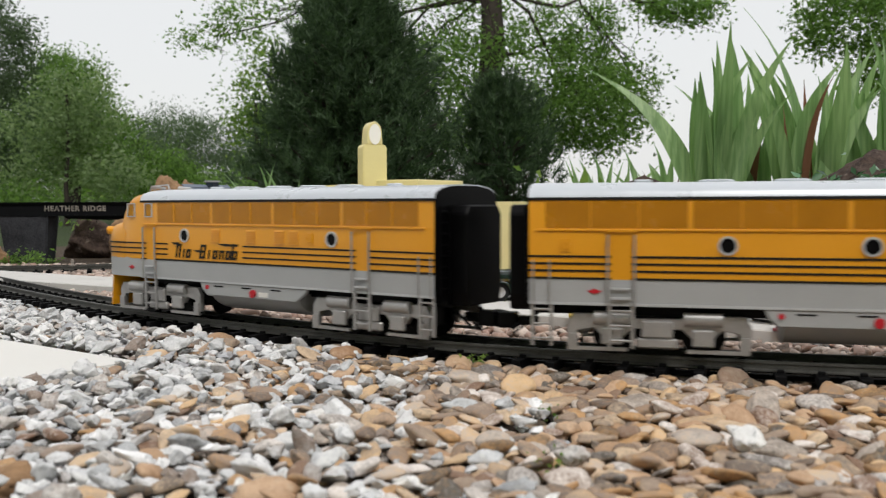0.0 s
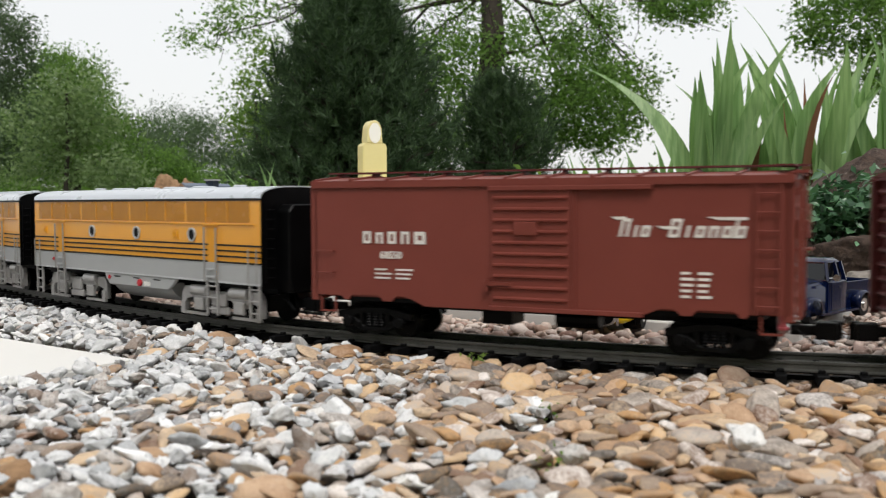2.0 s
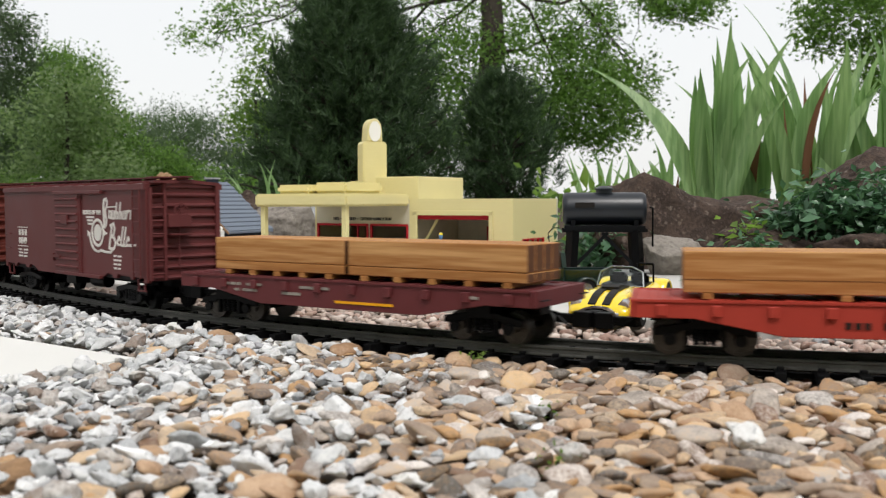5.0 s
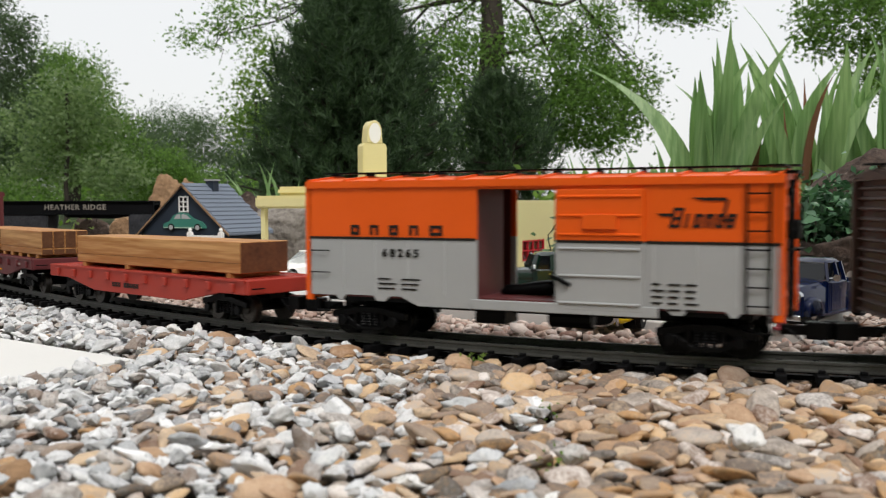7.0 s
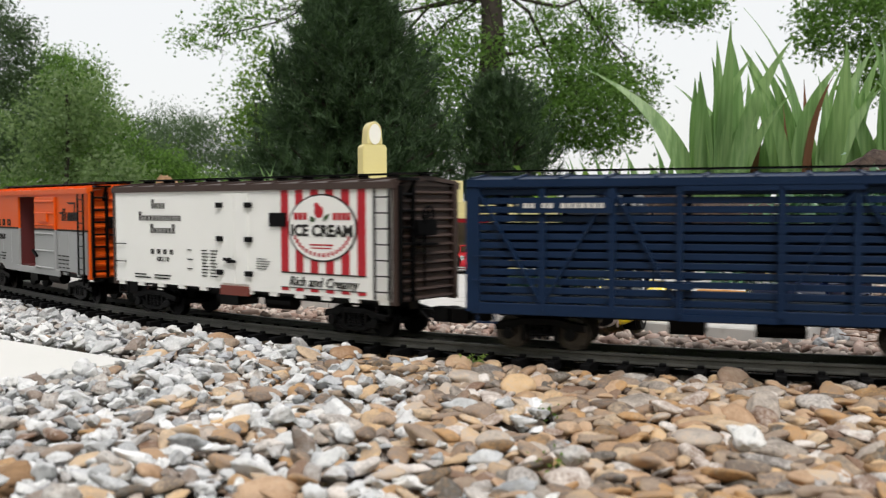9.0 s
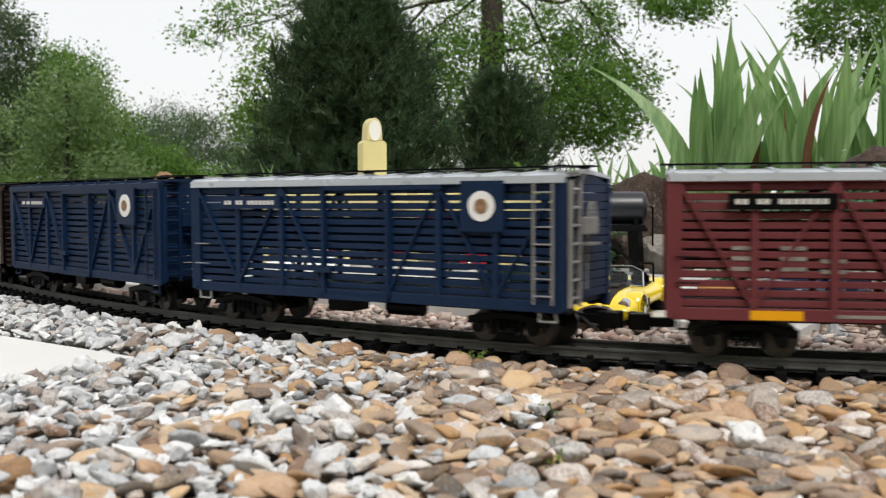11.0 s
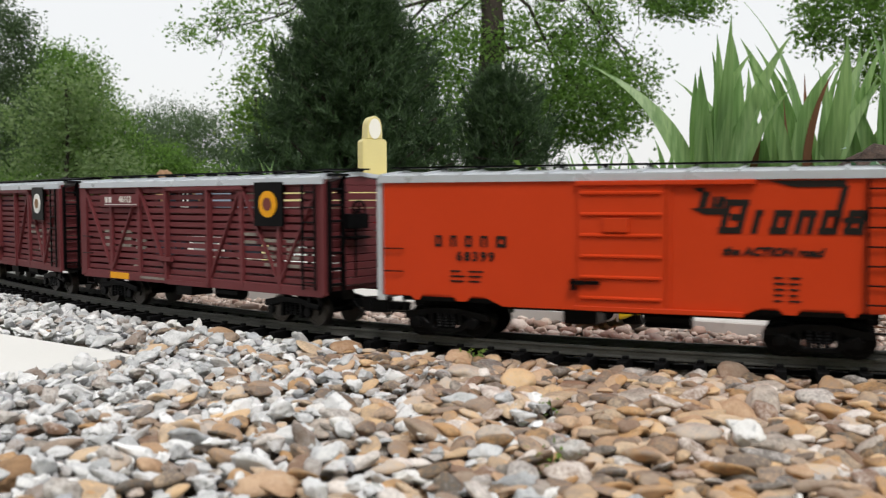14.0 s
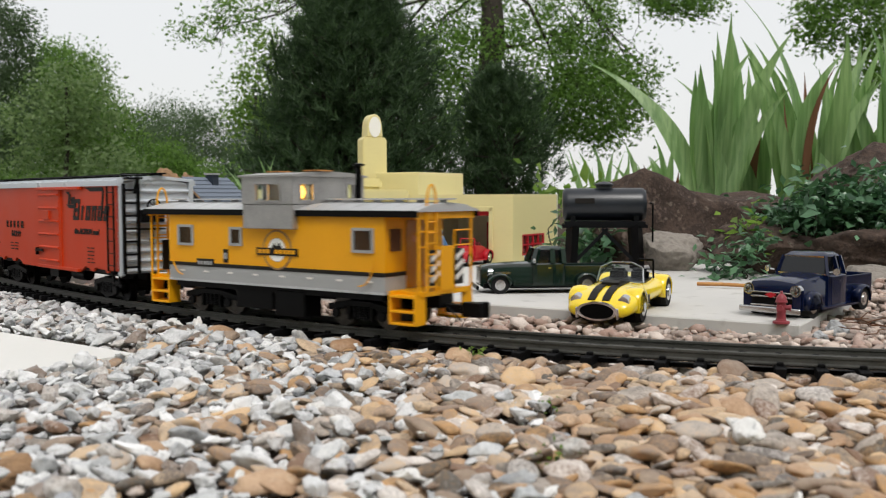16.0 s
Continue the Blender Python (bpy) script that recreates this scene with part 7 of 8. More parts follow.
def pickup(label, paint, m, L, W, H, modern, cab_x, group="model cars"):
    """A model pickup truck; x points forward, wheels on z = 0."""
    c = thing("pickup_truck", label, "model truck", m, group)
    hw = W / 2
    r = H * 0.19
    fx, rx = L * 0.33, -L * 0.30
    z0 = r * 0.75
    part("chassis", Shape().box(-L * 0.48, L * 0.44, -hw * 0.62, hw * 0.62, z0 * 0.75, z0 * 1.5), "black", c)
    # hood
    hz = H * 0.62
    hwid = hw * (0.8 if modern else 0.52)
    rings = []
    for x, k, zt in ((L * 0.46, 0.86, hz * 0.86), (L * 0.45, 0.95, hz * 0.94), (L * 0.4, 1.0, hz), (L * 0.28, 1.0 if modern else 1.1, hz * 1.04), (cab_x + L * 0.02, 1.0 if modern else 1.45, hz * 1.08)):
        w = hwid * k
        rings.append([(x, -w, z0), (x, -w, zt * 0.82), (x, -w * 0.86, zt * 0.96), (x, -w * 0.4, zt), (x, 0, zt * 1.015), (x, w * 0.4, zt), (x, w * 0.86, zt * 0.96), (x, w, zt * 0.82), (x, w, z0)])
    part("hood", Shape().loft(rings), paint, c, smooth=0.7)
    # cab
    ca, cb = cab_x - L * 0.2, cab_x + L * 0.03
    body = [[(x, -hw * k, z0), (x, hw * k, z0), (x, hw * k, hz), (x, hw * k * 0.96, hz * 1.04), (x, -hw * k * 0.96, hz * 1.04), (x, -hw * k, hz)] for x, k in ((ca, 0.84), (ca + L * 0.02, 0.87), (cb - L * 0.02, 0.87), (cb, 0.84))]
    part("cab_body", Shape().loft(body), paint, c, smooth=0.6)
    zt = H
    tw = hw * 0.66
    top = [[(ca + L * 0.015, -tw * 0.9, zt * 0.955), (cb - L * 0.05, -tw * 0.9, zt * 0.955), (cb - L * 0.05, tw * 0.9, zt * 0.955), (ca + L * 0.015, tw * 0.9, zt * 0.955)],
           [(ca + L * 0.008, -tw, zt * 0.93), (cb - L * 0.038, -tw, zt * 0.93), (cb - L * 0.038, tw, zt * 0.93), (ca + L * 0.008, tw, zt * 0.93)],
           [(ca + L * 0.03, -tw * 0.75, zt), (cb - L * 0.08, -tw * 0.75, zt), (cb - L * 0.08, tw * 0.75, zt), (ca + L * 0.03, tw * 0.75, zt)]]
    part("cab_roof", Shape().loft([top[1], top[0], top[2]]), paint, c, smooth=0.9)
    for sd in (-1, 1):
        for xa, xb in ((cb - L * 0.008, cb - L * 0.043), (ca + L * 0.006, ca + L * 0.012), (cab_x - L * 0.115, cab_x - L * 0.115)):
            part("pillar", Shape().beam((xa, sd * hw * 0.8, hz * 1.02), (xb, sd * tw * 0.97, zt * 0.94), W * (0.04 if modern else 0.1), W * (0.05 if modern else 0.09)), paint, c)
    part("windscreen", Shape().prism([(cb - L * 0.012, hz * 1.04), (cb - L * 0.042, zt * 0.935), (cb - L * 0.046, zt * 0.935), (cb - L * 0.016, hz * 1.04)], -tw * 1.02, tw * 1.02), "autoglass", c)
    part("screen_frame", Shape().beam((cb - L * 0.012, -hw * 0.8, hz * 1.05), (cb - L * 0.012, hw * 0.8, hz * 1.05), W * 0.02, W * 0.02).beam((cb - L * 0.042, -tw, zt * 0.93), (cb - L * 0.042, tw, zt * 0.93), W * 0.02, W * 0.02), "chrome", c)
    for sd in (-1, 1):
        part("side_window", Shape().prism([(ca + L * 0.012, hz * 1.03), (cb - L * 0.022, hz * 1.03), (cb - L * 0.046, zt * 0.935), (ca + L * 0.014, zt * 0.935)], *sorted((sd * tw * 0.93, sd * tw * 0.97))), "autoglass", c)
    part("seat", Shape().box(ca + L * 0.02, ca + L * 0.09, -hw * 0.7, hw * 0.7, z0, hz * 1.02), "boxred", c, bevel=0.001)
    part("cab_back", Shape().box(ca + L * 0.004, ca + L * 0.012, -hw * 0.66, hw * 0.66, hz, zt * 0.94), paint, c)
    part("steering_wheel", Shape().ring((cb - L * 0.07, hw * 0.3, hz * 1.08), (0.6, 0, 0.8), W * 0.1, W * 0.02, W * 0.015, 16), "black", c)
    for sd in (-1, 1):
        part("door", Shape().box(cab_x - L * 0.115, cb - L * 0.03, *sorted((sd * hw * 0.865, sd * hw * 0.885)), z0 * 1.2, hz), paint, c, bevel=0.0008)
        part("door_handle", Shape().box(cab_x - L * 0.1, cab_x - L * 0.08, *sorted((sd * hw * 0.88, sd * hw * 0.92)), hz * 0.86, hz * 0.9), "chrome", c)
        arch(c, fx, sd * hw * (0.62 if modern else 0.5), sd * hw, r, paint, 1.45 if not modern else 1.3, "front_fender")
        arch(c, rx, sd * hw * 0.66, sd * hw * 0.98, r, paint, 1.35, "rear_fender")
        part("running_board", Shape().box(rx + r * 1.3, fx - r * 1.3, *sorted((sd * hw * 0.7, sd * hw * 0.96)), z0 * 0.85, z0 * 1.1), "black" if not modern else paint, c)
        hx, hy, hz2 = (L * 0.455, sd * hw * 0.72, hz * 0.72) if modern else (L * 0.4, sd * hw * 0.66, hz * 0.72)
        hl = part("headlight", Shape().cyl((hx - L * 0.02, hy, hz2), (hx + L * 0.012, hy, hz2), W * 0.085, 18), "chrome", c, smooth=0.6)
        part("lens", Shape().turned((0, 0, 0), [(W * 0.07, 0), (W * 0.055, W * 0.02), (0, W * 0.03)], 16).moved(pose(hx + L * 0.012, hy, hz2, 0, 90, 0)), "glass", hl, smooth=1)
        for x in (fx, rx):
            wheel_unit(c, x, sd * hw * 0.78, r, W * 0.13)
        part("mirror", Shape().cyl((cb - L * 0.01, sd * hw * 0.86, hz * 1.12), (cb - L * 0.005, sd * hw * 1.08, hz * 1.14), W * 0.012, 6).cyl((cb - L * 0.005, sd * hw * 1.08, hz * 1.14), (cb - L * 0.0, sd * hw * 1.09, hz * 1.14), W * 0.05, 12), "chrome", c)
    # open bed
    ba, bb = -L * 0.5, ca - L * 0.005
    bz = hz * 0.95
    part("bed", Shape().box(ba, bb, -hw * 0.68, hw * 0.68, z0, z0 * 1.35).box(ba, bb, -hw * 0.7, -hw * 0.64, z0, bz).box(ba, bb, hw * 0.64, hw * 0.7, z0, bz).box(bb - L * 0.008, bb, -hw * 0.68, hw * 0.68, z0, bz), paint, c, bevel=0.0006)
    part("tailgate", Shape().box(ba - L * 0.006, ba + L * 0.002, -hw * 0.66, hw * 0.66, z0, bz), paint, c, bevel=0.0006)
    # grille and bumper
    if modern:
        part("front_panel", Shape().box(L * 0.44, L * 0.462, -hw * 0.93, hw * 0.93, z0 * 0.9, hz * 0.8), paint, c, bevel=0.002)
        g = part("grille", Shape().box(L * 0.462, L * 0.468, -hw * 0.62, hw * 0.62, z0 * 1.35, hz * 0.66), "black", c)
        for zz in (z0 * 1.4, hz * 0.54, hz * 0.65):
            part("grille_bar", Shape().box(L * 0.466, L * 0.474, -hw * 0.64, hw * 0.64, zz - H * 0.012, zz + H * 0.012), "chrome", g, bevel=0.0004)
        part("nose_badge", Shape().prism([(-hw * 0.18, hz * 0.6), (0, hz * 0.52), (hw * 0.18, hz * 0.6), (0, hz * 0.66)], L * 0.47, L * 0.478, "x"), "red", c)
    else:
        g = part("grille", Shape().prism([(L * 0.462, z0), (L * 0.475, z0 * 1.5), (L * 0.462, hz * 0.9), (L * 0.45, hz * 0.9), (L * 0.45, z0)], -hwid * 0.8, hwid * 0.8), "chrome", c)
        for i in range(8):
            zz = z0 * 1.2 + (hz * 0.85 - z0 * 1.2) * i / 7
            part("grille_slot", Shape().box(L * 0.458, L * 0.474, -hwid * 0.82, hwid * 0.82, zz, zz + H * 0.018), "black", g)
        for sd in (-1, 1):
            part("hood_vent", Shape().box(L * 0.22, L * 0.36, *sorted((sd * hwid * 1.02, sd * hwid * 1.16)), hz * 0.66, hz * 0.74), "chrome", c)
    part("bumper", Shape().beam((L * 0.492, -hw * 0.94, z0 * 0.95), (L * 0.492, hw * 0.94, z0 * 0.95), L * 0.018, H * 0.09), "chrome" if modern else "black", c, bevel=0.001)
    return c


def roadster(label, m, L=0.135, W=0.058, H=0.037):
    """A low open sports car with twin stripes; x points forward."""
    c = thing("sports_car", label, "model car", m, "model cars")
    hw = W / 2
    r = 0.0105
    fx, rx = L * 0.29, -L * 0.28
    rings = []
    rows = ((-0.5, 0.62, 0.5, 0.55), (-0.485, 0.78, 0.42, 0.68), (-0.42, 0.92, 0.32, 0.82), (-0.3, 1.0, 0.27, 0.9), (-0.16, 0.95, 0.25, 0.82), (0.0, 0.9, 0.24, 0.84), (0.1, 0.9, 0.22, 0.86), (0.2, 0.97, 0.2, 0.87), (0.3, 1.0, 0.2, 0.86), (0.4, 0.96, 0.2, 0.77), (0.47, 0.86, 0.2, 0.63), (0.5, 0.7, 0.24, 0.52))
    for x, k, zb, zt in rows:
        w = hw * k
        lo, hi = zb * 0.027, zt * 0.027
        ring = []
        for a in np.linspace(-math.pi / 2, 1.5 * math.pi, 25)[:-1]:
            ca, sa = math.cos(a), math.sin(a)
            ring.append((x * L, w * math.copysign(abs(ca) ** 0.55, ca), (lo + hi) / 2 + (hi - lo) / 2 * math.copysign(abs(sa) ** 0.75, sa)))
        rings.append(ring)
    part("body", Shape().loft(rings), "caryellow", c, smooth=1.2)
    for x, k in ((fx, 1.3), (rx, 1.35)):
        for sd in (-1, 1):
            arch(c, x, sd * hw * 0.52, sd * hw * 1.01, r, "caryellow", k)
            wheel_unit(c, x, sd * hw * 0.84, r, W * 0.15)
            part("wheel_well", Shape().cyl((x, sd * hw * 0.5, r * 1.05), (x, sd * hw * 0.86, r * 1.05), r * 1.12, 18), "black", c)
    part("cockpit", Shape().prism([(-0.19 * L, -hw * 0.62), (-0.02 * L, -hw * 0.66), (0.02 * L, -hw * 0.5), (0.02 * L, hw * 0.5), (-0.02 * L, hw * 0.66), (-0.19 * L, hw * 0.62)], 0.0195, 0.0228, "z"), "black", c)
    for sd in (-1, 1):
        part("seat", Shape().box(-0.18 * L, -0.13 * L, sd * hw * 0.32 - 0.0075, sd * hw * 0.32 + 0.0075, 0.019, 0.0295), "black", c, bevel=0.002)
        part("stripe", Shape().loft([[(x * L, sd * hw * 0.2 - 0.003, z), (x * L, sd * hw * 0.2 + 0.003, z), (x * L, sd * hw * 0.2 + 0.003, z - 0.002), (x * L, sd * hw * 0.2 - 0.003, z - 0.002)] for x, z in ((0.06, 0.0238), (0.1, 0.0242), (0.2, 0.0245), (0.3, 0.0242), (0.36, 0.0231), (0.4, 0.0217), (0.44, 0.0196), (0.468, 0.018))]), "letterblack", c)
        part("headlight", Shape().cyl((0.4 * L, sd * hw * 0.66, 0.0165), (0.452 * L, sd * hw * 0.66, 0.0155), 0.0047, 16), "chrome", c, smooth=0.6)
        part("overrider", Shape().box(0.478 * L, 0.51 * L, sd * hw * 0.56 - 0.0012, sd * hw * 0.56 + 0.0012, 0.005, 0.013), "chrome", c, bevel=0.0008)
        part("side_vent", Shape().box(0.12 * L, 0.19 * L, *sorted((sd * hw * 0.9, sd * hw * 0.955)), 0.0105, 0.016), "black", c)
    part("hood_scoop", Shape().loft([[(x * L, -0.008, 0.021), (x * L, 0.008, 0.021), (x * L, 0.007, z), (x * L, -0.007, z)] for x, z in ((0.1, 0.0245), (0.2, 0.0268), (0.25, 0.0258))]), "letterblack", c, smooth=0.6)
    part("grille", Shape().loft([[(x * L, hw * 0.5 * k * math.cos(a), 0.0105 + 0.0056 * k * math.sin(a)) for a in np.linspace(0, 2 * math.pi, 20, endpoint=False)] for x, k in ((0.47, 1.0), (0.506, 0.96))]), "black", c)
    part("grille_rim", Shape().loft([[(x * L, hw * 0.5 * k * math.cos(a), 0.0105 + 0.0056 * k * math.sin(a)) for a in np.linspace(0, 2 * math.pi, 24, endpoint=False)] for x, k in ((0.485, 1.16), (0.51, 1.14), (0.51, 0.94), (0.485, 0.9))], caps=False), "chrome", c, smooth=0.8)
    ws = [(-hw * 0.68, 0.0225), (-hw * 0.62, 0.0325), (-hw * 0.3, H - 0.001), (hw * 0.3, H - 0.001), (hw * 0.62, 0.0325), (hw * 0.68, 0.0225)]
    fr = Shape()
    for p, q in zip(ws, ws[1:] + ws[:1]):
        fr.cyl((0.045 * L - (p[1] - 0.0225) * 0.5, p[0], p[1]), (0.045 * L - (q[1] - 0.0225) * 0.5, q[0], q[1]), 0.0007, 6)
    part("windscreen_frame", fr, "chrome", c)
    part("windscreen", Shape().prism(ws, 0.04 * L - 0.0003, 0.04 * L + 0.0003, "x").moved(Matrix.Translation((0.04 * L, 0, 0.0225)) @ Matrix.Rotation(radians(-26), 4, "Y") @ Matrix.Translation((-0.04 * L, 0, -0.0225))), "glass", c)
    part("roll_bar", Shape().cyl((-0.2 * L, 0.006, 0.022), (-0.2 * L, 0.006, 0.0355), 0.0009, 8).cyl((-0.2 * L, 0.006, 0.0355), (-0.2 * L, 0.019, 0.0355), 0.0009, 8).cyl((-0.2 * L, 0.019, 0.0355), (-0.2 * L, 0.019, 0.022), 0.0009, 8), "black", c)
    return c


def hot_rod(label, m, L=0.13, W=0.062, H=0.05):
    """A red open roadster of the thirties: narrow hood, tall grille, sweeping fenders; x points forward."""
    c = thing("toy_roadster", label, "model car", m, "model cars")
    hw, r = W / 2, 0.0125
    fx, rx = L * 0.36, -L * 0.32
    part("chassis", Shape().box(-L * 0.46, L * 0.46, -hw * 0.5, hw * 0.5, 0.008, 0.013), "black", c)
    part("hood", Shape().loft([[(x, w * math.cos(a), 0.012 + (z - 0.012) * math.sin(a) ** 0.6) for a in np.linspace(0, math.pi, 12)] for x, w, z in ((L * 0.42, hw * 0.36, 0.034), (L * 0.2, hw * 0.46, 0.036), (L * 0.02, hw * 0.62, 0.037))]), "red", c, smooth=0.7)
    part("body", Shape().loft([[(x, -w, 0.011), (x, w, 0.011), (x, w * 1.02, z * 0.8), (x, w * 0.92, z), (x, -w * 0.92, z), (x, -w * 1.02, z * 0.8)] for x, w, z in ((L * 0.03, hw * 0.64, 0.037), (-L * 0.2, hw * 0.68, 0.036), (-L * 0.4, hw * 0.6, 0.03), (-L * 0.48, hw * 0.45, 0.018))]), "red", c, smooth=0.6)
    part("seat", Shape().box(-L * 0.22, -L * 0.16, -hw * 0.52, hw * 0.52, 0.034, 0.043), "boxred", c, bevel=0.002)
    fr = Shape()
    for a, b in (((-hw * 0.5, 0.036), (-hw * 0.5, H)), ((hw * 0.5, 0.036), (hw * 0.5, H)), ((-hw * 0.5, H), (hw * 0.5, H))):
        fr.cyl((L * 0.0, a[0], a[1]), (-L * 0.02, b[0], b[1]), 0.0013, 8)
    part("windscreen_frame", fr, "red", c)
    g = part("grille", Shape().prism([(-hw * 0.34, 0.01), (hw * 0.34, 0.01), (hw * 0.38, 0.028), (hw * 0.26, 0.035), (-hw * 0.26, 0.035), (-hw * 0.38, 0.028)], L * 0.42, L * 0.445, "x"), "black", c, bevel=0.001)
    for i in range(-2, 3):
        part("grille_bar", Shape().box(L * 0.445, L * 0.45, i * hw * 0.12 - 0.0004, i * hw * 0.12 + 0.0004, 0.011, 0.033), "chrome", g)
    for z in (0.0085, 0.0125):
        part("bumper", Shape().beam((L * 0.5, -hw * 0.95, z), (L * 0.5, hw * 0.95, z), 0.002, 0.0026), "chrome", c, bevel=0.0005)
    for sd in (-1, 1):
        part("headlight", Shape().turned((0, 0, 0), [(0.002, -0.006), (0.0052, -0.002), (0.0056, 0.0), (0.004, 0.001), (0.0, 0.0015)], 16).moved(pose(L * 0.42, sd * hw * 0.52, 0.029, 0, 90, 0)), "chrome", c, smooth=0.9)
        for x in (fx, rx):
            arch(c, x, sd * hw * 0.52, sd * hw * 0.98, r, "red", 1.35)
            wheel_unit(c, x, sd * hw * 0.78, r, W * 0.14)
        part("running_board", Shape().box(rx + r, fx - r, *sorted((sd * hw * 0.6, sd * hw * 0.95)), 0.008, 0.0105), "red", c, bevel=0.0006)
    return c


def make_vehicles():
    roadster("yellow toy open sports car with black stripes at the apron's edge", pose(0.21, 1.105, -0.006, 0, 4.0, -118) @ Matrix.Diagonal((1.36, 1.4, 1.6, 1)))
    pickup("glossy navy blue toy pickup truck parked by the apron's end", "carblue", pose(0.423, 1.086, -0.004, 0, 0, -138), 0.192, 0.076, 0.069, True, 0.02)
    pickup("dark green toy pickup truck parked on the apron", "cargreen", pose(0.137, 1.315, -0.003, 0, 0, -175), 0.19, 0.068, 0.0635, False, 0.012)
    # cars by the garage, seen in part
    hot_rod("red toy roadster with black grille in the garage doorway", pose(0.047, 1.84, -0.003, 0, 0, -118))
    sedan("white toy car parked before the station", "white", place(-0.235, 1.62, -0.003, -140))
    hy = thing("fire_hydrant", "dark red toy fire hydrant on the apron's corner", "fire hydrant", pose(0.349, 0.975, -0.003))
    part("base", Shape().turned((0, 0, 0), [(0.0085, 0), (0.0085, 0.0022), (0.0055, 0.0028), (0.005, 0.005)], 16), "hydrant", hy, smooth=0.6)
    part("barrel", Shape().turned((0, 0, 0.004), [(0.0046, 0), (0.0046, 0.017), (0.0062, 0.0178), (0.0062, 0.0192), (0.0045, 0.02)], 16), "hydrant", hy, smooth=0.6)
    part("bonnet", Shape().turned((0, 0, 0.0238), [(0.0055, 0), (0.005, 0.0032), (0.0032, 0.006), (0.0014, 0.007), (0.0014, 0.0095), (0, 0.0098)], 16), "hydrant", hy, smooth=0.6)
    for a in (0, 90, 180):
        n = part("nozzle", Shape().cyl((0.003, 0, 0.0165), (0.0085, 0, 0.0165), 0.0026, 12).cyl((0.0075, 0, 0.0165), (0.0095, 0, 0.0165), 0.0033, 8), "hydrant", hy, smooth=0.6)
        n.matrix_basis = pose(0, 0, 0, 0, 0, a - 120)
    # the mechanic is a small doll
    d = Shape()
    d.turned((0, 0, 0), [(0.004, 0), (0.0048, 0.012), (0.0062, 0.026), (0.0078, 0.036), (0.0088, 0.047), (0.0066, 0.055), (0.003, 0.0575), (0.0025, 0.0595), (0.0042, 0.063), (0.0045, 0.067), (0.003, 0.0705), (0, 0.0715)], 14)
    d.cyl((-0.0085, 0, 0.052), (-0.012, -0.008, 0.036), 0.0024, 8).cyl((0.0085, 0, 0.052), (0.012, -0.008, 0.036), 0.0024, 8)
    f = part("figurine", d, "denim", None, smooth=0.7)
    f.matrix_basis = pose(-0.004, 1.815, -0.003, 0, 0, 60)
    tagged(f, "small plain doll in blue overalls by the garage", "figurine")
    f.data.materials.append(M["caryellow"])
    for q in f.data.polygons:
        if q.center.z > 0.066:
            q.material_index = 1
    f2 = part("figurine", Shape().turned((0, 0, 0), [(0.005, 0), (0.0062, 0.014), (0.0058, 0.022), (0.0025, 0.0245), (0.0036, 0.028), (0.0034, 0.032), (0, 0.0345)], 12), "rockgrey", None, smooth=0.7)
    f2.matrix_basis = pose(-0.79, 2.02, -0.02)
    tagged(f2, "small seated grey doll beside the rocks", "figurine")


def sedan(label, paint, m, L=0.15, W=0.062, H=0.05):
    """A plain rounded model car."""
    c = thing("toy_car", label, "model car", m, "model cars")
    hw = W / 2
    r = 0.0115

    def shell(rows, z0):
        out = []
        for x, k, zt in rows:
            w = hw * k
            out.append([(x * L, -w, z0), (x * L, -w, zt * 0.8), (x * L, -w * 0.82, zt), (x * L, w * 0.82, zt), (x * L, w, zt * 0.8), (x * L, w, z0)])
        return out
    part("body", Shape().loft(shell(((-0.5, 0.75, H * 0.5), (-0.46, 0.9, H * 0.58), (-0.2, 0.96, H * 0.62), (0.15, 0.96, H * 0.62), (0.42, 0.88, H * 0.56), (0.5, 0.72, H * 0.45)), r * 0.7)), paint, c, smooth=0.7)
    part("greenhouse", Shape().loft(shell(((-0.34, 0.74, H * 0.64), (-0.22, 0.7, H * 0.97), (0.0, 0.7, H), (0.16, 0.76, H * 0.64)), H * 0.55)), "glass", c, smooth=0.5)
    part("roof", Shape().loft([[(x * L, -hw * 0.62, H * 0.97), (x * L, hw * 0.62, H * 0.97), (x * L, hw * 0.55, H * 1.02), (x * L, -hw * 0.55, H * 1.02)] for x in (-0.24, 0.02)]), paint, c, bevel=0.001)
    for x in (-0.3, 0.3):
        for sd in (-1, 1):
            wheel_unit(c, x * L, sd * hw * 0.84, r, W * 0.14)
            arch(c, x * L, sd * hw * 0.66, sd * hw * 0.99, r, paint, 1.3)
    for sd in (-1, 1):
        part("headlight", Shape().cyl((0.46 * L, sd * hw * 0.6, H * 0.42), (0.495 * L, sd * hw * 0.6, H * 0.42), 0.0042, 14), "chrome", c)
    part("bumper", Shape().beam((0.51 * L, -hw * 0.85, r * 0.9), (0.51 * L, hw * 0.85, r * 0.9), 0.003, 0.005), "chrome", c, bevel=0.0008)
    return c


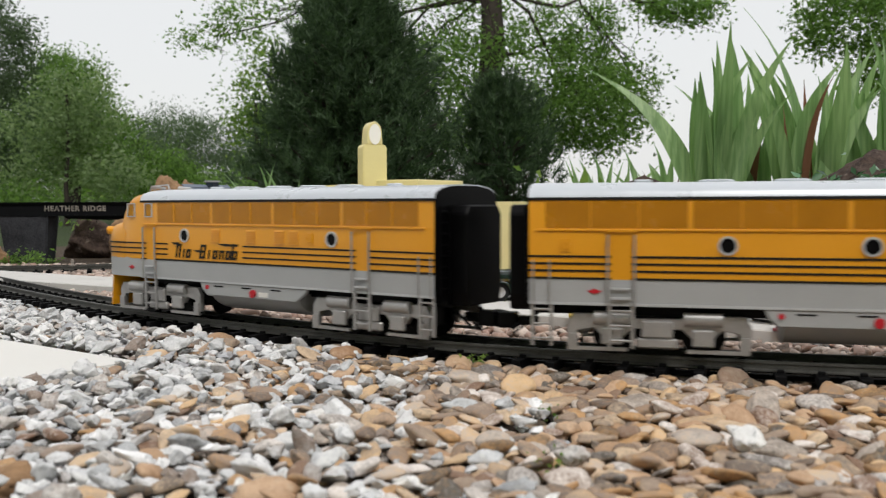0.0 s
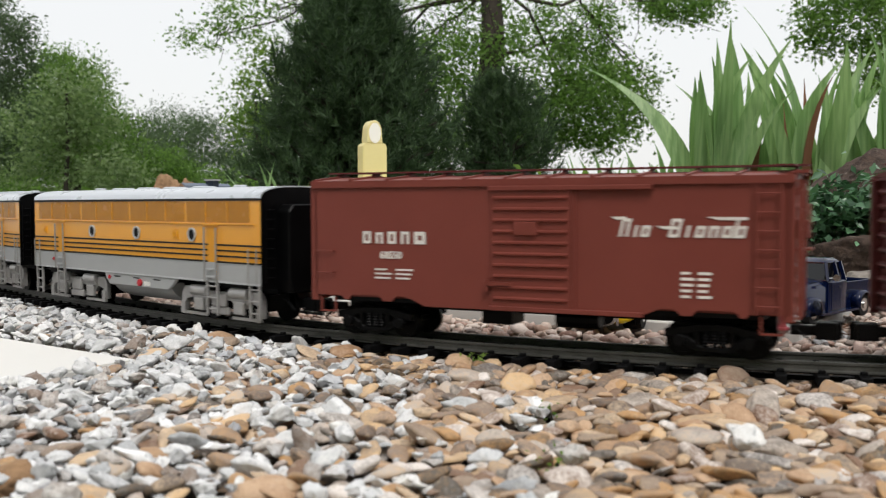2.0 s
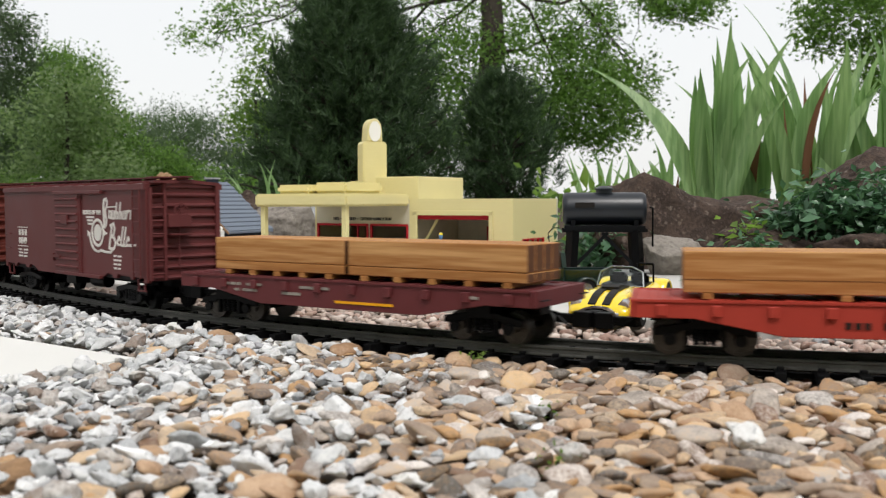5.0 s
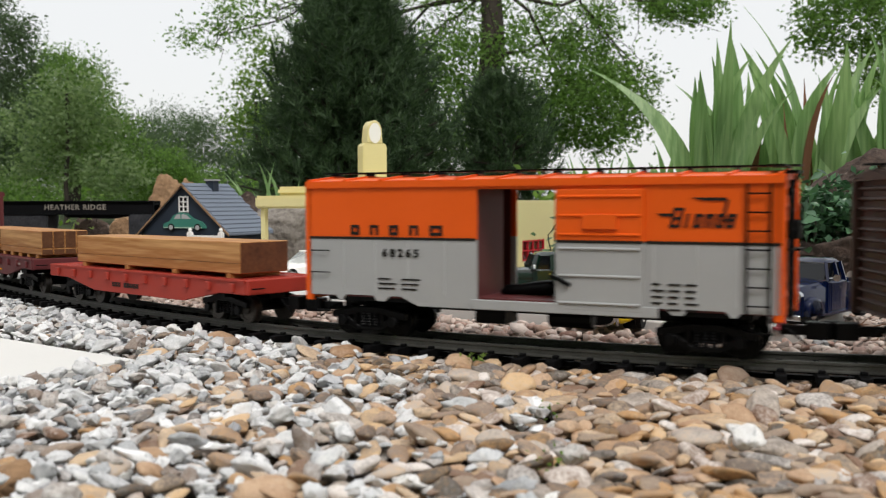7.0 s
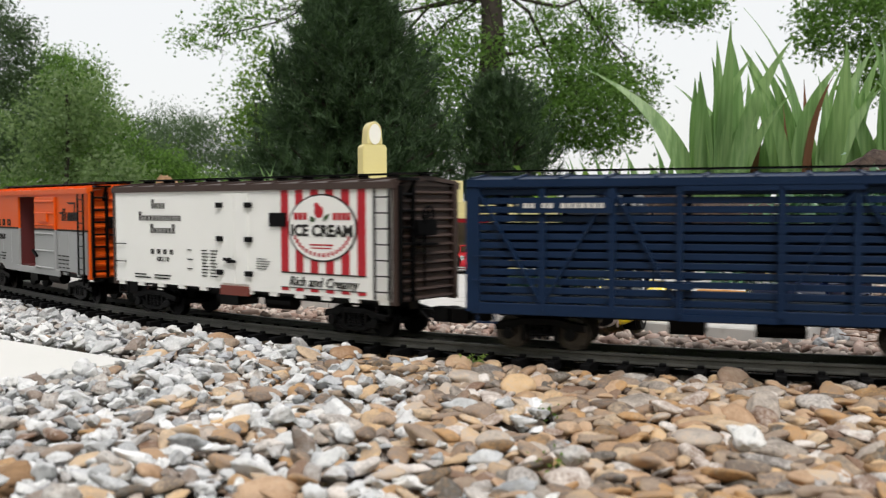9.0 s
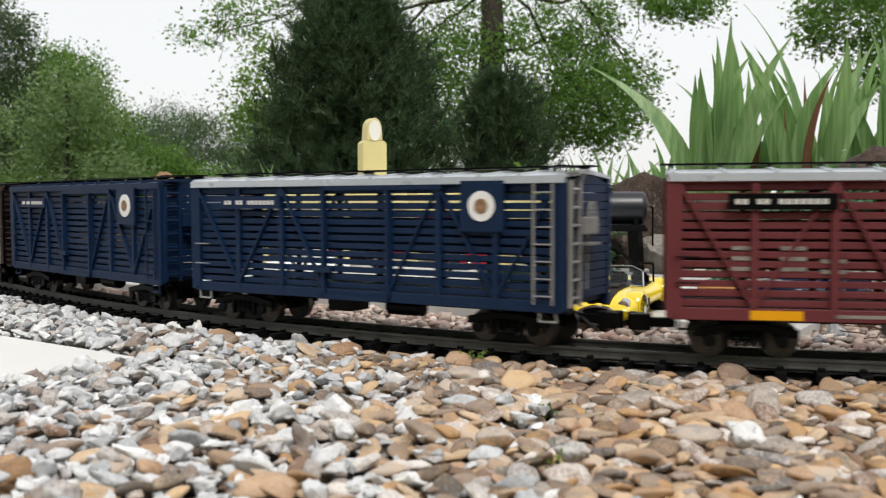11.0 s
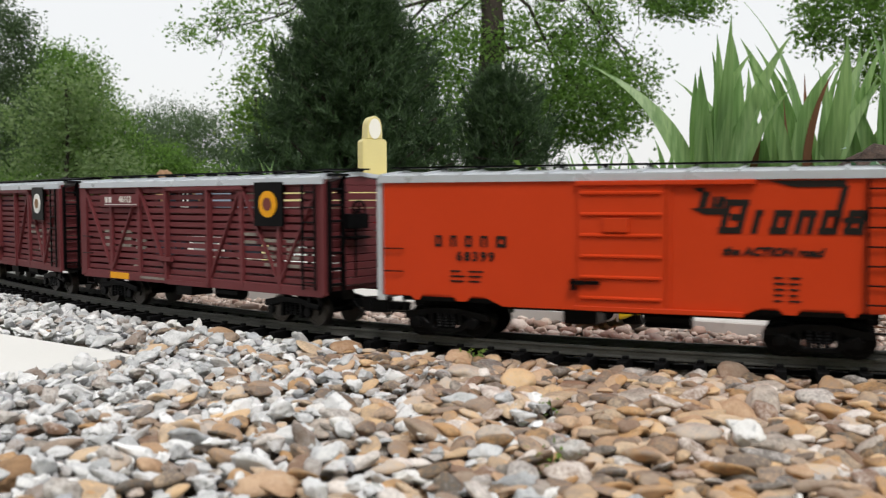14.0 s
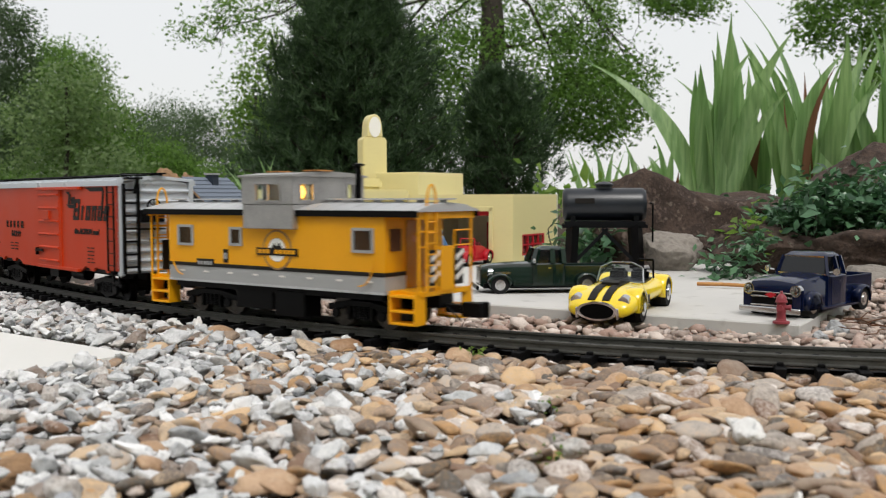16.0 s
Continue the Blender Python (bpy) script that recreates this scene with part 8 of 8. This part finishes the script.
# ---- rocks ----
def rock(label, x, y, z, sx, sy, sz, seed, mat="rock", rz=0.0):
    v, f = icosphere(5)
    g = np.random.default_rng(seed)
    for _ in range(16):
        n = g.normal(size=3)
        n /= np.linalg.norm(n)
        d = g.uniform(0.55, 0.85)
        over = np.maximum(v @ n - d, 0)
        v = v - over[:, None] * n * 0.92
    out = []
    for p in v:
        q = Vector(p * 1.3) + Vector((seed * 3.1, 0, 0))
        k = 1 + 0.22 * noise.noise(q) + 0.1 * noise.noise(q * 3) + 0.045 * noise.noise(q * 8) + 0.02 * noise.noise(q * 19)
        out.append(p * k)
    v = np.array(out) * (sx, sy, sz)
    ob = bulk("boulder", v, f, mat, smooth=True)
    ob.matrix_basis = pose(x, y, z, 0, 0, rz)
    tagged(ob, label, "rock", "garden boulders")


def make_rocks():
    rock("large dark brown boulder behind the tank", 0.47, 1.93, 0.045, 0.185, 0.13, 0.15, 3, "rock", 10)
    rock("low brown boulder on the bank below the irises", 0.68, 2.05, 0.075, 0.17, 0.12, 0.065, 5, "rock", -5)
    rock("grey rounded boulder beside the tank", 0.405, 1.7, 0.018, 0.06, 0.06, 0.06, 8, "rockgrey", 30)
    rock("dark brown boulder high on the bank", 0.86, 1.86, 0.165, 0.16, 0.12, 0.085, 11, "rock", 15)
    rock("brown boulder half covered by vinca", 0.575, 1.62, 0.035, 0.13, 0.08, 0.055, 14, "rock", -10)
    rock("flat brown boulder behind the navy truck", 0.72, 1.5, 0.02, 0.16, 0.08, 0.055, 17, "rock", -8)
    rock("flat grey-brown boulder at the foot of the bank", 0.66, 1.42, -0.005, 0.12, 0.05, 0.03, 19, "rockgrey", -15)
    rock("tall tan boulder behind the blue garage", -0.868, 3.0, 0.07, 0.072, 0.08, 0.145, 23, "rocktan", 0)
    rock("tan boulder behind the blue garage", -0.815, 3.08, 0.1, 0.05, 0.07, 0.135, 29, "rocktan", 20)
    rock("brown boulder under the bridge", -1.0, 2.72, 0.02, 0.11, 0.08, 0.085, 31, "rock", 0)
    rock("small tan boulder beside the bridge pier", -0.865, 2.6, 0.02, 0.05, 0.05, 0.075, 37, "rocktan", 0)
    rock("tan boulder at the bridge's abutment", -1.16, 2.36, 0.02, 0.06, 0.06, 0.1, 41, "rocktan", 0)
    rock("tan boulder at the foot of the abutment", -1.09, 2.28, -0.005, 0.04, 0.05, 0.04, 43, "rocktan", 0)
    rock("rounded brown stone lying on the gravel", -0.221, 0.475, -0.012, 0.017, 0.014, 0.0125, 53, "rocktan", 20)
    rock("dark boulder behind the station's canopy", -0.43, 2.62, 0.03, 0.13, 0.08, 0.1, 47, "rockgrey", 0)
    rock("pale boulder behind the station's canopy", -0.37, 2.85, 0.05, 0.13, 0.08, 0.11, 53, "lime", 0)
    rock("brown boulder beside the blue garage", -0.62, 2.95, 0.06, 0.1, 0.08, 0.1, 59, "rock", 0)
    rock("pale stone lying by the apron's corner", 0.412, 0.985, -0.012, 0.014, 0.011, 0.011, 61, "lime", 20)
    cane = thing("garden_cane", "thin pale garden cane lying along the apron", "cane", pose(0.43, 1.335, -0.001, 0, 0, -24))
    sh = Shape()
    tube(sh, wander((-0.07, 0, 0.003), (0.1, 0, 0.0), 5, 0.002), 0.0028, 0.0022, 8)
    part("stalk", sh, "timber", cane, smooth=0.8)
    for i in range(9):
        tw = thing("dry_twig", "dry brown twig lying on the gravel", "twig", pose(0.43 + rng.uniform(-0.02, 0.07), 1.0 + rng.uniform(-0.07, 0.06), -0.008, rng.uniform(-6, 6), 0, rng.uniform(0, 180)), "dry twigs")
        sh = Shape()
        tube(sh, wander((-0.02, 0, 0), (0.022, 0, 0.002), 4, 0.002), 0.0008, 0.0005, 5)
        part("stalk", sh, "endgrain", tw)
    rock("pale pebble lying near the rails", 0.372, 0.93, -0.013, 0.012, 0.009, 0.009, 67, "lime", 60)


# ---- plants ----
def leaves_mesh(pos, size, droop=0.3, aspect=0.45, fold=0.25, flat=0.0):
    """Many small folded leaves: six corners and two quads each."""
    n = len(pos)
    d = rng.normal(size=(n, 3))
    d[:, 2] = d[:, 2] * 0.6 - droop
    d /= np.linalg.norm(d, axis=1)[:, None]
    up = rng.normal(size=(n, 3)) * (1 - flat) + np.array([0, 0, flat * 3])
    s = np.cross(d, up)
    s /= np.linalg.norm(s, axis=1)[:, None] + 1e-9
    u = np.cross(s, d)
    L = (size * np.exp(rng.normal(0, 0.25, n)))[:, None]
    w = L * aspect
    b = pos
    v = np.stack([b, b + d * L * 0.45 + s * w * 0.5 + u * w * fold, b + d * L * 0.5, b + d * L * 0.45 - s * w * 0.5 + u * w * fold, b + d * L], 1)
    V = v.reshape(-1, 3)
    i = np.arange(n)[:, None] * 5
    F = np.concatenate([i + [[0, 1, 4, 2]], i + [[0, 2, 4, 3]]], 0)
    return V, F


def cloud(lobes, clusters, per, spread, squash=0.8):
    """Leaf places: clusters nearer the outside of each lobe, leaves round each cluster."""
    out = []
    total = sum(l[6] for l in lobes)
    for cx, cy, cz, rx, ry, rz, wt in lobes:
        k = max(3, int(clusters * wt / total))
        d = rng.normal(size=(k, 3))
        d /= np.linalg.norm(d, axis=1)[:, None]
        rad = rng.uniform(0.25, 1.0, k) ** 0.5
        c = np.array([cx, cy, cz]) + d * rad[:, None] * (rx, ry, rz)
        p = c[:, None] + rng.normal(size=(k, per, 3)) * np.array([1, 1, squash]) * spread * rng.uniform(0.6, 1.5, (k, 1, 1))
        out.append(p.reshape(-1, 3))
    return np.concatenate(out)


def tube(sh, pts, r0, r1, seg=8):
    n = len(pts) - 1
    for i, (a, b) in enumerate(zip(pts, pts[1:])):
        sh.cyl(a, b, r0 + (r1 - r0) * i / n, seg, r0 + (r1 - r0) * (i + 1) / n)


def wander(a, b, n, amount):
    a, b = np.array(a, float), np.array(b, float)
    out = []
    for i in range(n + 1):
        t = i / n
        out.append(tuple(a + (b - a) * t + (rng.normal(size=3) * amount * math.sin(math.pi * t) if 0 < i < n else 0)))
    return out


def tree(label, base, trunk_r, top, lobes, clusters, per, spread, leaf, mat, name="tree", droop=0.3, twigs=True, crown_label=""):
    t = thing(name, label, "tree" if name != "shrub" else "shrub", pose(*base))
    b = Vector(base)
    sh = Shape()
    tube(sh, wander((0, 0, -0.05), Vector(top) - b, 6, trunk_r * 0.4), trunk_r, trunk_r * 0.45, 12)
    part("trunk", sh, "bark", t, smooth=0.8)
    for l in lobes:
        lim = Shape()
        start = (Vector(top) - b) * rng.uniform(0.4, 0.9)
        end = Vector(l[:3]) - b
        pts = wander(start, end, 5, 0.06 * (end - start).length)
        tube(lim, pts, trunk_r * 0.14, trunk_r * 0.035, 7)
        if twigs:
            for _ in range(10):
                e = end + Vector(rng.normal(size=3) * 0.5) * Vector((l[3], l[4], l[5])).length * 0.6
                tube(lim, wander(pts[rng.integers(3, 6)], e, 3, 0.03), trunk_r * 0.035, trunk_r * 0.012, 5)
        part("limb", lim, "bark", t, smooth=0.8)
    P = cloud(lobes, clusters, per, spread) - np.array(base)
    V, F = leaves_mesh(P, leaf, droop)
    bulk("crown", V, F, mat, t)
    return t


def pine(label, base, height, radius, shoots, needle, profile):
    """A shrubby pine: upswept limbs that end in tufts of needles."""
    t = thing("pine", label, "pine tree", pose(*base))
    sh = Shape()
    tube(sh, wander((0, 0, -0.05), (0, 0, height * 0.92), 7, radius * 0.04), radius * 0.09, radius * 0.02, 10)
    part("trunk", sh, "bark", t, smooth=0.8)
    V, F = [], []
    count = 0
    lim = Shape()
    for i in range(shoots):
        h = rng.uniform(0.03, 1.0) ** 0.85
        rr = np.interp(h, [p[0] for p in profile], [p[1] for p in profile]) * radius
        a = rng.uniform(0, 2 * math.pi)
        k = rng.uniform(0.45, 1.05) if rng.random() < 0.8 else rng.uniform(0.1, 0.5)
        lump = 1 + 0.5 * noise.noise(Vector((math.cos(a) * 2, math.sin(a) * 2, h * 7 + height)))
        tip = np.array([math.cos(a) * rr * k * lump, math.sin(a) * rr * k * lump, h * height])
        if i % 9 == 0:
            tube(lim, wander((0, 0, max(0.05, h * height - 0.25 * height * (0.4 + k * 0.3))), tip, 4, 0.03), radius * 0.028, radius * 0.008, 6)
        out = tip.copy()
        out[2] = 0
        out = out / (np.linalg.norm(out) + 1e-6)
        axis = out * 0.55 + np.array([0, 0, 0.8]) + rng.normal(size=3) * 0.3
        axis /= np.linalg.norm(axis)
        shoot = needle * rng.uniform(1.4, 2.6)
        m = 30
        s = rng.random(m)
        b = tip + axis * (s * shoot)[:, None]
        d = rng.normal(size=(m, 3))
        d /= np.linalg.norm(d, axis=1)[:, None]
        d = d * 0.75 + axis * 0.85
        d /= np.linalg.norm(d, axis=1)[:, None]
        sd = np.cross(d, rng.normal(size=(m, 3)))
        sd /= np.linalg.norm(sd, axis=1)[:, None]
        wid = needle * 0.05
        v = np.stack([b - sd * wid, b + sd * wid, b + d * needle + sd * wid * 0.3, b + d * needle - sd * wid * 0.3], 1).reshape(-1, 3)
        V.append(v)
        F.append(np.arange(m)[:, None] * 4 + [[0, 1, 2, 3]] + count)
        count += m * 4
    part("limb", lim, "bark", t, smooth=0.8)
    bulk("crown", np.concatenate(V), np.concatenate(F), "pine", t)


def make_trees():
    full = [(0.0, 0.7), (0.1, 0.95), (0.25, 1.0), (0.45, 0.88), (0.6, 0.62), (0.75, 0.32), (0.85, 0.17), (1.0, 0.04)]
    pine("dense dark green pine behind the village", (-0.47, 5.0, 0.0), 1.5, 0.5, 4300, 0.048, full)
    pine("small open dark pine beside the larger one", (0.34, 5.4, 0.02), 0.76, 0.3, 700, 0.05, [(0.0, 0.5), (0.3, 0.9), (0.55, 1.0), (0.8, 0.6), (1.0, 0.2)])
    tree("tall broadleaf tree with dark trunk and airy crown", (0.45, 9.0, 0.0), 0.15, (0.47, 9.0, 3.3),
         [(0.62, 9.2, 1.37, 1.05, 0.9, 0.7, 2.5), (1.4, 8.8, 1.0, 0.55, 0.6, 0.45, 1.6), (-0.05, 9.2, 1.75, 0.7, 0.7, 0.6, 0.55), (0.46, 9.0, 0.75, 0.7, 0.6, 0.35, 1.2), (-1.5, 8.8, 1.9, 0.65, 0.5, 0.25, 0.26), (-2.0, 8.7, 1.66, 0.42, 0.4, 0.14, 0.14),
          (-1.8, 9.0, 1.15, 0.32, 0.4, 0.35, 0.1), (2.15, 8.8, 1.95, 0.5, 0.4, 0.17, 0.55), (1.8, 9.0, 1.3, 0.3, 0.3, 0.25, 0.2), (0.1, 9.0, 2.4, 1.2, 0.9, 0.4, 0.5), (1.3, 9.0, 1.75, 0.4, 0.5, 0.3, 0.4), (-1.0, 9.3, 1.5, 0.4, 0.5, 0.45, 0.08)],
         1500, 28, 0.07, 0.042, "leafdark")
    tree("broadleaf tree with light leaves by the pine", (-1.55, 8.2, 0.0), 0.03, (-1.6, 8.2, 1.0),
         [(-1.62, 8.2, 1.02, 0.22, 0.25, 0.3, 1.0), (-1.7, 8.2, 0.75, 0.2, 0.2, 0.25, 0.6), (-1.45, 8.3, 1.35, 0.25, 0.2, 0.2, 0.5)], 80, 22, 0.07, 0.044, "leaflight")
    tree("broadleaf tree with dark hanging twigs", (3.9, 8.0, 0.0), 0.09, (3.85, 8.0, 2.4),
         [(3.36, 8.0, 1.62, 0.42, 0.4, 0.32, 1.2), (3.75, 8.0, 1.3, 0.35, 0.3, 0.35, 1.0), (3.7, 8.0, 1.95, 0.6, 0.5, 0.3, 1.0)], 330, 24, 0.07, 0.045, "leafdark")
    tree("tall dark evergreen at the garden's edge", (-3.5, 7.0, 0.0), 0.06, (-3.4, 7.0, 1.9),
         [(-3.35, 7.0, 0.75, 0.45, 0.4, 0.5, 1.5), (-3.3, 7.0, 1.25, 0.32, 0.4, 0.4, 1.2), (-3.45, 7.0, 1.7, 0.25, 0.3, 0.3, 0.6)], 700, 40, 0.05, 0.026, "leaffar")
    tree("young broadleaf tree with light green leaves", (-2.38, 6.0, 0.0), 0.018, (-2.36, 6.0, 0.85),
         [(-2.32, 6.0, 0.82, 0.2, 0.25, 0.13, 0.9), (-2.5, 6.0, 0.62, 0.28, 0.25, 0.16, 1.1), (-2.25, 6.1, 0.62, 0.2, 0.25, 0.12, 0.8), (-2.1, 6.0, 0.33, 0.24, 0.25, 0.12, 1.1), (-2.5, 6.1, 0.36, 0.3, 0.25, 0.14, 1.0)], 230, 26, 0.055, 0.034, "leafyoung")
    tree("broadleaf tree with grey-green crown", (-3.5, 9.0, 0.0), 0.06, (-3.5, 9.0, 1.4),
         [(-3.55, 9.0, 1.25, 0.36, 0.4, 0.36, 1.0), (-3.35, 9.0, 0.8, 0.45, 0.5, 0.4, 1.1), (-3.9, 9.0, 0.8, 0.5, 0.5, 0.5, 1.0), (-2.75, 9.2, 0.42, 0.36, 0.4, 0.28, 0.7)], 700, 44, 0.07, 0.034, "leafdark")
    # the far wood
    lobes = []
    for x in np.arange(-17, -0.6, 0.85):
        hgt = 2.5 + 0.5 * noise.noise(Vector((x * 0.9, 2.0, 0))) + rng.uniform(-0.35, 0.35)
        if x > -3:
            hgt *= 0.75
        lobes.append((x, 25 + rng.uniform(-2, 2), hgt * 0.72, 0.95, 0.9, hgt * 0.3, 1.0))
        lobes.append((x, 24 + rng.uniform(-2, 2), hgt * 0.3, 1.1, 0.9, hgt * 0.35, 0.9))
    P = cloud(lobes, 2800, 60, 0.2)
    V, F = leaves_mesh(P, 0.07, 0.3)
    tagged(bulk("far_wood", V, F, "leaffar"), "dark green wood of broadleaf trees far behind the garden", "trees", kind="stuff")
    lobes = [(x, 14 + rng.uniform(-1, 1), rng.uniform(0.15, 0.4), 0.7, 0.6, rng.uniform(0.25, 0.45), 1.0) for x in np.arange(-8.5, -1.3, 0.6)]
    P = cloud(lobes, 420, 30, 0.12)
    V, F = leaves_mesh(P, 0.085, 0.3)
    tagged(bulk("hedge", V, F, "leafdark"), "green undergrowth in front of the wood", "hedge", kind="stuff")
    # an unseen tall hedge, added behind the camera: dims near faces, darkens their reflections
    lobes = []
    for x in np.arange(-9, 9.1, 1.1):
        y = -4.5 + 0.035 * x * x
        for z in (0.5, 1.5, 2.6):
            lobes.append((x, y + rng.uniform(-0.4, 0.4), z, 0.9, 0.7, 0.75, 1.0))
    P = cloud(lobes, 1500, 20, 0.22)
    V, F = leaves_mesh(P, 0.16, 0.3)
    tagged(bulk("unseen_hedge", V, F, "leafdark"), "unseen tall hedge added behind the camera to dim near faces", "hedge", kind="stuff")


def blade(length, width, lean, bend, twist):
    """One sword-shaped iris leaf with a shallow fold."""
    n = 12
    v = []
    for i in range(n + 1):
        t = i / n
        a = lean + bend * t * t
        z = length * t * (1 - 0.06 * abs(a) * t)
        x = length * (lean * t + bend * t ** 3 / 1.6)
        w = width * (0.75 + 0.5 * math.sin(math.pi * min(1, t * 1.05)) * 0.6) * (1 - t ** 3.2) + 0.0004
        c, s = math.cos(twist * t), math.sin(twist * t)
        v += [(x - w / 2 * c, -w / 2 * s, z), (x, 0.06 * width, z), (x + w / 2 * c, w / 2 * s, z)]
    f = []
    for i in range(n):
        for k in (0, 1):
            f.append((3 * i + k, 3 * i + k + 1, 3 * i + k + 4, 3 * i + k + 3))
    return v, f


def iris_clump(label, x, y, z, count, height, width, spread, dry=0.06, lean=0.3, aim=0.0):
    c = thing("iris_clump", label, "iris plant", pose(x, y, z), "iris clumps")
    for i in range(count):
        q = (i + 0.5) / count * 2 - 1
        h = height * rng.uniform(0.6, 1.0) * (1 - 0.12 * q * q)
        sh = Shape()
        sh.add(*blade(h, width * rng.uniform(0.75, 1.3), lean * q + rng.normal(0, 0.06) + aim, rng.normal(0.26 * q, 0.24), rng.normal(0, 0.6)))
        isdry = rng.random() < dry
        b = part("iris_leaf", sh, "irisdry" if isdry else "iris", c, smooth=0.9)
        if isdry:
            b.scale = (0.5, 0.5, 0.7)
        b.matrix_basis = pose(q * spread + rng.normal(0, spread * 0.12), rng.normal(0, spread * 0.35), 0, rng.normal(0, 6), 0, rng.normal(0, 22)) @ Matrix.Diagonal(b.scale.to_4d())


def make_irises():
    iris_clump("large iris clump with tall grey-green sword leaves on the bank", 0.745, 2.6, 0.12, 15, 0.5, 0.046, 0.045, 0.05, 0.28, 0.04)
    iris_clump("large iris clump with tall grey-green sword leaves on the bank", 0.87, 2.72, 0.1, 11, 0.46, 0.042, 0.05, 0.08, 0.2)
    iris_clump("large iris clump with tall grey-green sword leaves on the bank", 0.985, 2.6, 0.11, 13, 0.58, 0.046, 0.05, 0.06, 0.26)
    iris_clump("large iris clump with tall grey-green sword leaves on the bank", 1.11, 2.66, 0.1, 12, 0.5, 0.042, 0.05, 0.06, 0.3, 0.05)
    iris_clump("large iris clump with tall grey-green sword leaves on the bank", 1.23, 2.56, 0.11, 13, 0.54, 0.044, 0.05, 0.06, 0.3, 0.08)
    iris_clump("iris clump with arching green leaves on the bank", 1.33, 2.45, 0.12, 10, 0.5, 0.034, 0.07, 0.04, 0.36, 0.12)
    iris_clump("small iris clump with some dry leaves", 0.64, 2.75, 0.08, 12, 0.27, 0.022, 0.07, 0.25, 0.28)
    iris_clump("small grassy iris clump behind the station", 0.5, 2.95, 0.07, 12, 0.24, 0.016, 0.06, 0.08, 0.4)
    iris_clump("small grassy clump behind the blue garage", -0.62, 3.4, 0.0, 12, 0.3, 0.014, 0.05, 0.1, 0.5)


def ground_cover(label, lobes, count, leaf, mat, name="vinca", flat=0.4):
    t = thing(name, label, "ground cover plant", pose(lobes[0][0], lobes[0][1], lobes[0][2]))
    o = np.array(lobes[0][:3])
    P = cloud(lobes, count, 12, leaf * 1.1) - o
    V, F = leaves_mesh(P, leaf, 0.05, 0.55, 0.18, flat)
    bulk("foliage", V, F, mat, t)
    st = Shape()
    for i in range(0, len(P), 60):
        tube(st, wander(P[i] * (1, 1, 0) + (0, 0, P[i][2] - 0.05), P[i], 3, 0.008), 0.0016, 0.0008, 5)
    part("stem", st, "bark", t, kind="stuff")


def make_plants():
    ground_cover("glossy dark green vinca spilling over the boulders", [(0.69, 1.6, 0.105, 0.1, 0.07, 0.035, 1.4), (0.8, 1.56, 0.115, 0.12, 0.08, 0.04, 1.6), (0.6, 1.66, 0.085, 0.05, 0.05, 0.025, 0.4), (0.86, 1.62, 0.145, 0.1, 0.08, 0.03, 0.8), (0.76, 1.5, 0.085, 0.06, 0.03, 0.03, 0.5)], 420, 0.0195, "vinca")
    ground_cover("low vinca shoots at the boulder's foot", [(0.45, 1.5, 0.01, 0.045, 0.03, 0.022, 1.0), (0.49, 1.53, 0.045, 0.03, 0.03, 0.03, 0.7)], 24, 0.017, "vinca")
    ground_cover("yellow-green shoots among the vinca", [(0.53, 1.6, 0.075, 0.02, 0.02, 0.03, 1.0), (0.545, 1.6, 0.05, 0.02, 0.02, 0.02, 1.0)], 9, 0.02, "leaflight")
    ground_cover("light green leafy plant behind the tank", [(0.31, 2.3, 0.115, 0.09, 0.06, 0.022, 1.0), (0.4, 2.35, 0.12, 0.07, 0.06, 0.02, 0.6)], 16, 0.03, "leaflight", flat=0.2)
    ground_cover("green plant under the tank", [(0.3, 1.85, 0.03, 0.07, 0.05, 0.03, 1.0)], 26, 0.025, "vinca")
    ground_cover("light green seedling under the bridge", [(-1.0, 2.66, 0.09, 0.02, 0.03, 0.03, 1.0)], 5, 0.016, "leaflight")
    ground_cover("low moss and weeds at the bridge pier", [(-1.03, 2.3, -0.008, 0.1, 0.04, 0.012, 1.0)], 60, 0.01, "leafdark")
    ground_cover("small bright weed between the pebbles by the rails", [(0.028, 0.82, -0.010, 0.01, 0.006, 0.002, 1.0)], 4, 0.005, "leaflight")
    ground_cover("tiny weed between the pebbles", [(0.066, 0.62, -0.012, 0.008, 0.006, 0.004, 1.0)], 3, 0.004, "leaflight")
    ground_cover("tiny weed between the pebbles", [(0.062, 0.49, -0.008, 0.008, 0.006, 0.003, 1.0)], 3, 0.004, "leaflight")


make_ground()
make_pavers()
make_track()
make_siding()
make_trees()
make_rocks()
make_irises()
make_plants()
make_station()
make_barn()
make_bridge()
make_tank()
make_vehicles()
make_diesels()
make_box_cars()
make_flat_cars()
make_reefer()
make_stock_cars()
make_caboose()
make_gravel()


def motions():
    """The train rolls by along its curve, each vehicle held by its two bogies."""
    times = [0.4 * i for i in range(41)]
    for car, place, half in TRAIN:
        walk(car, [(t, stock_pose(place - run(t), half)) for t in times])


motions()
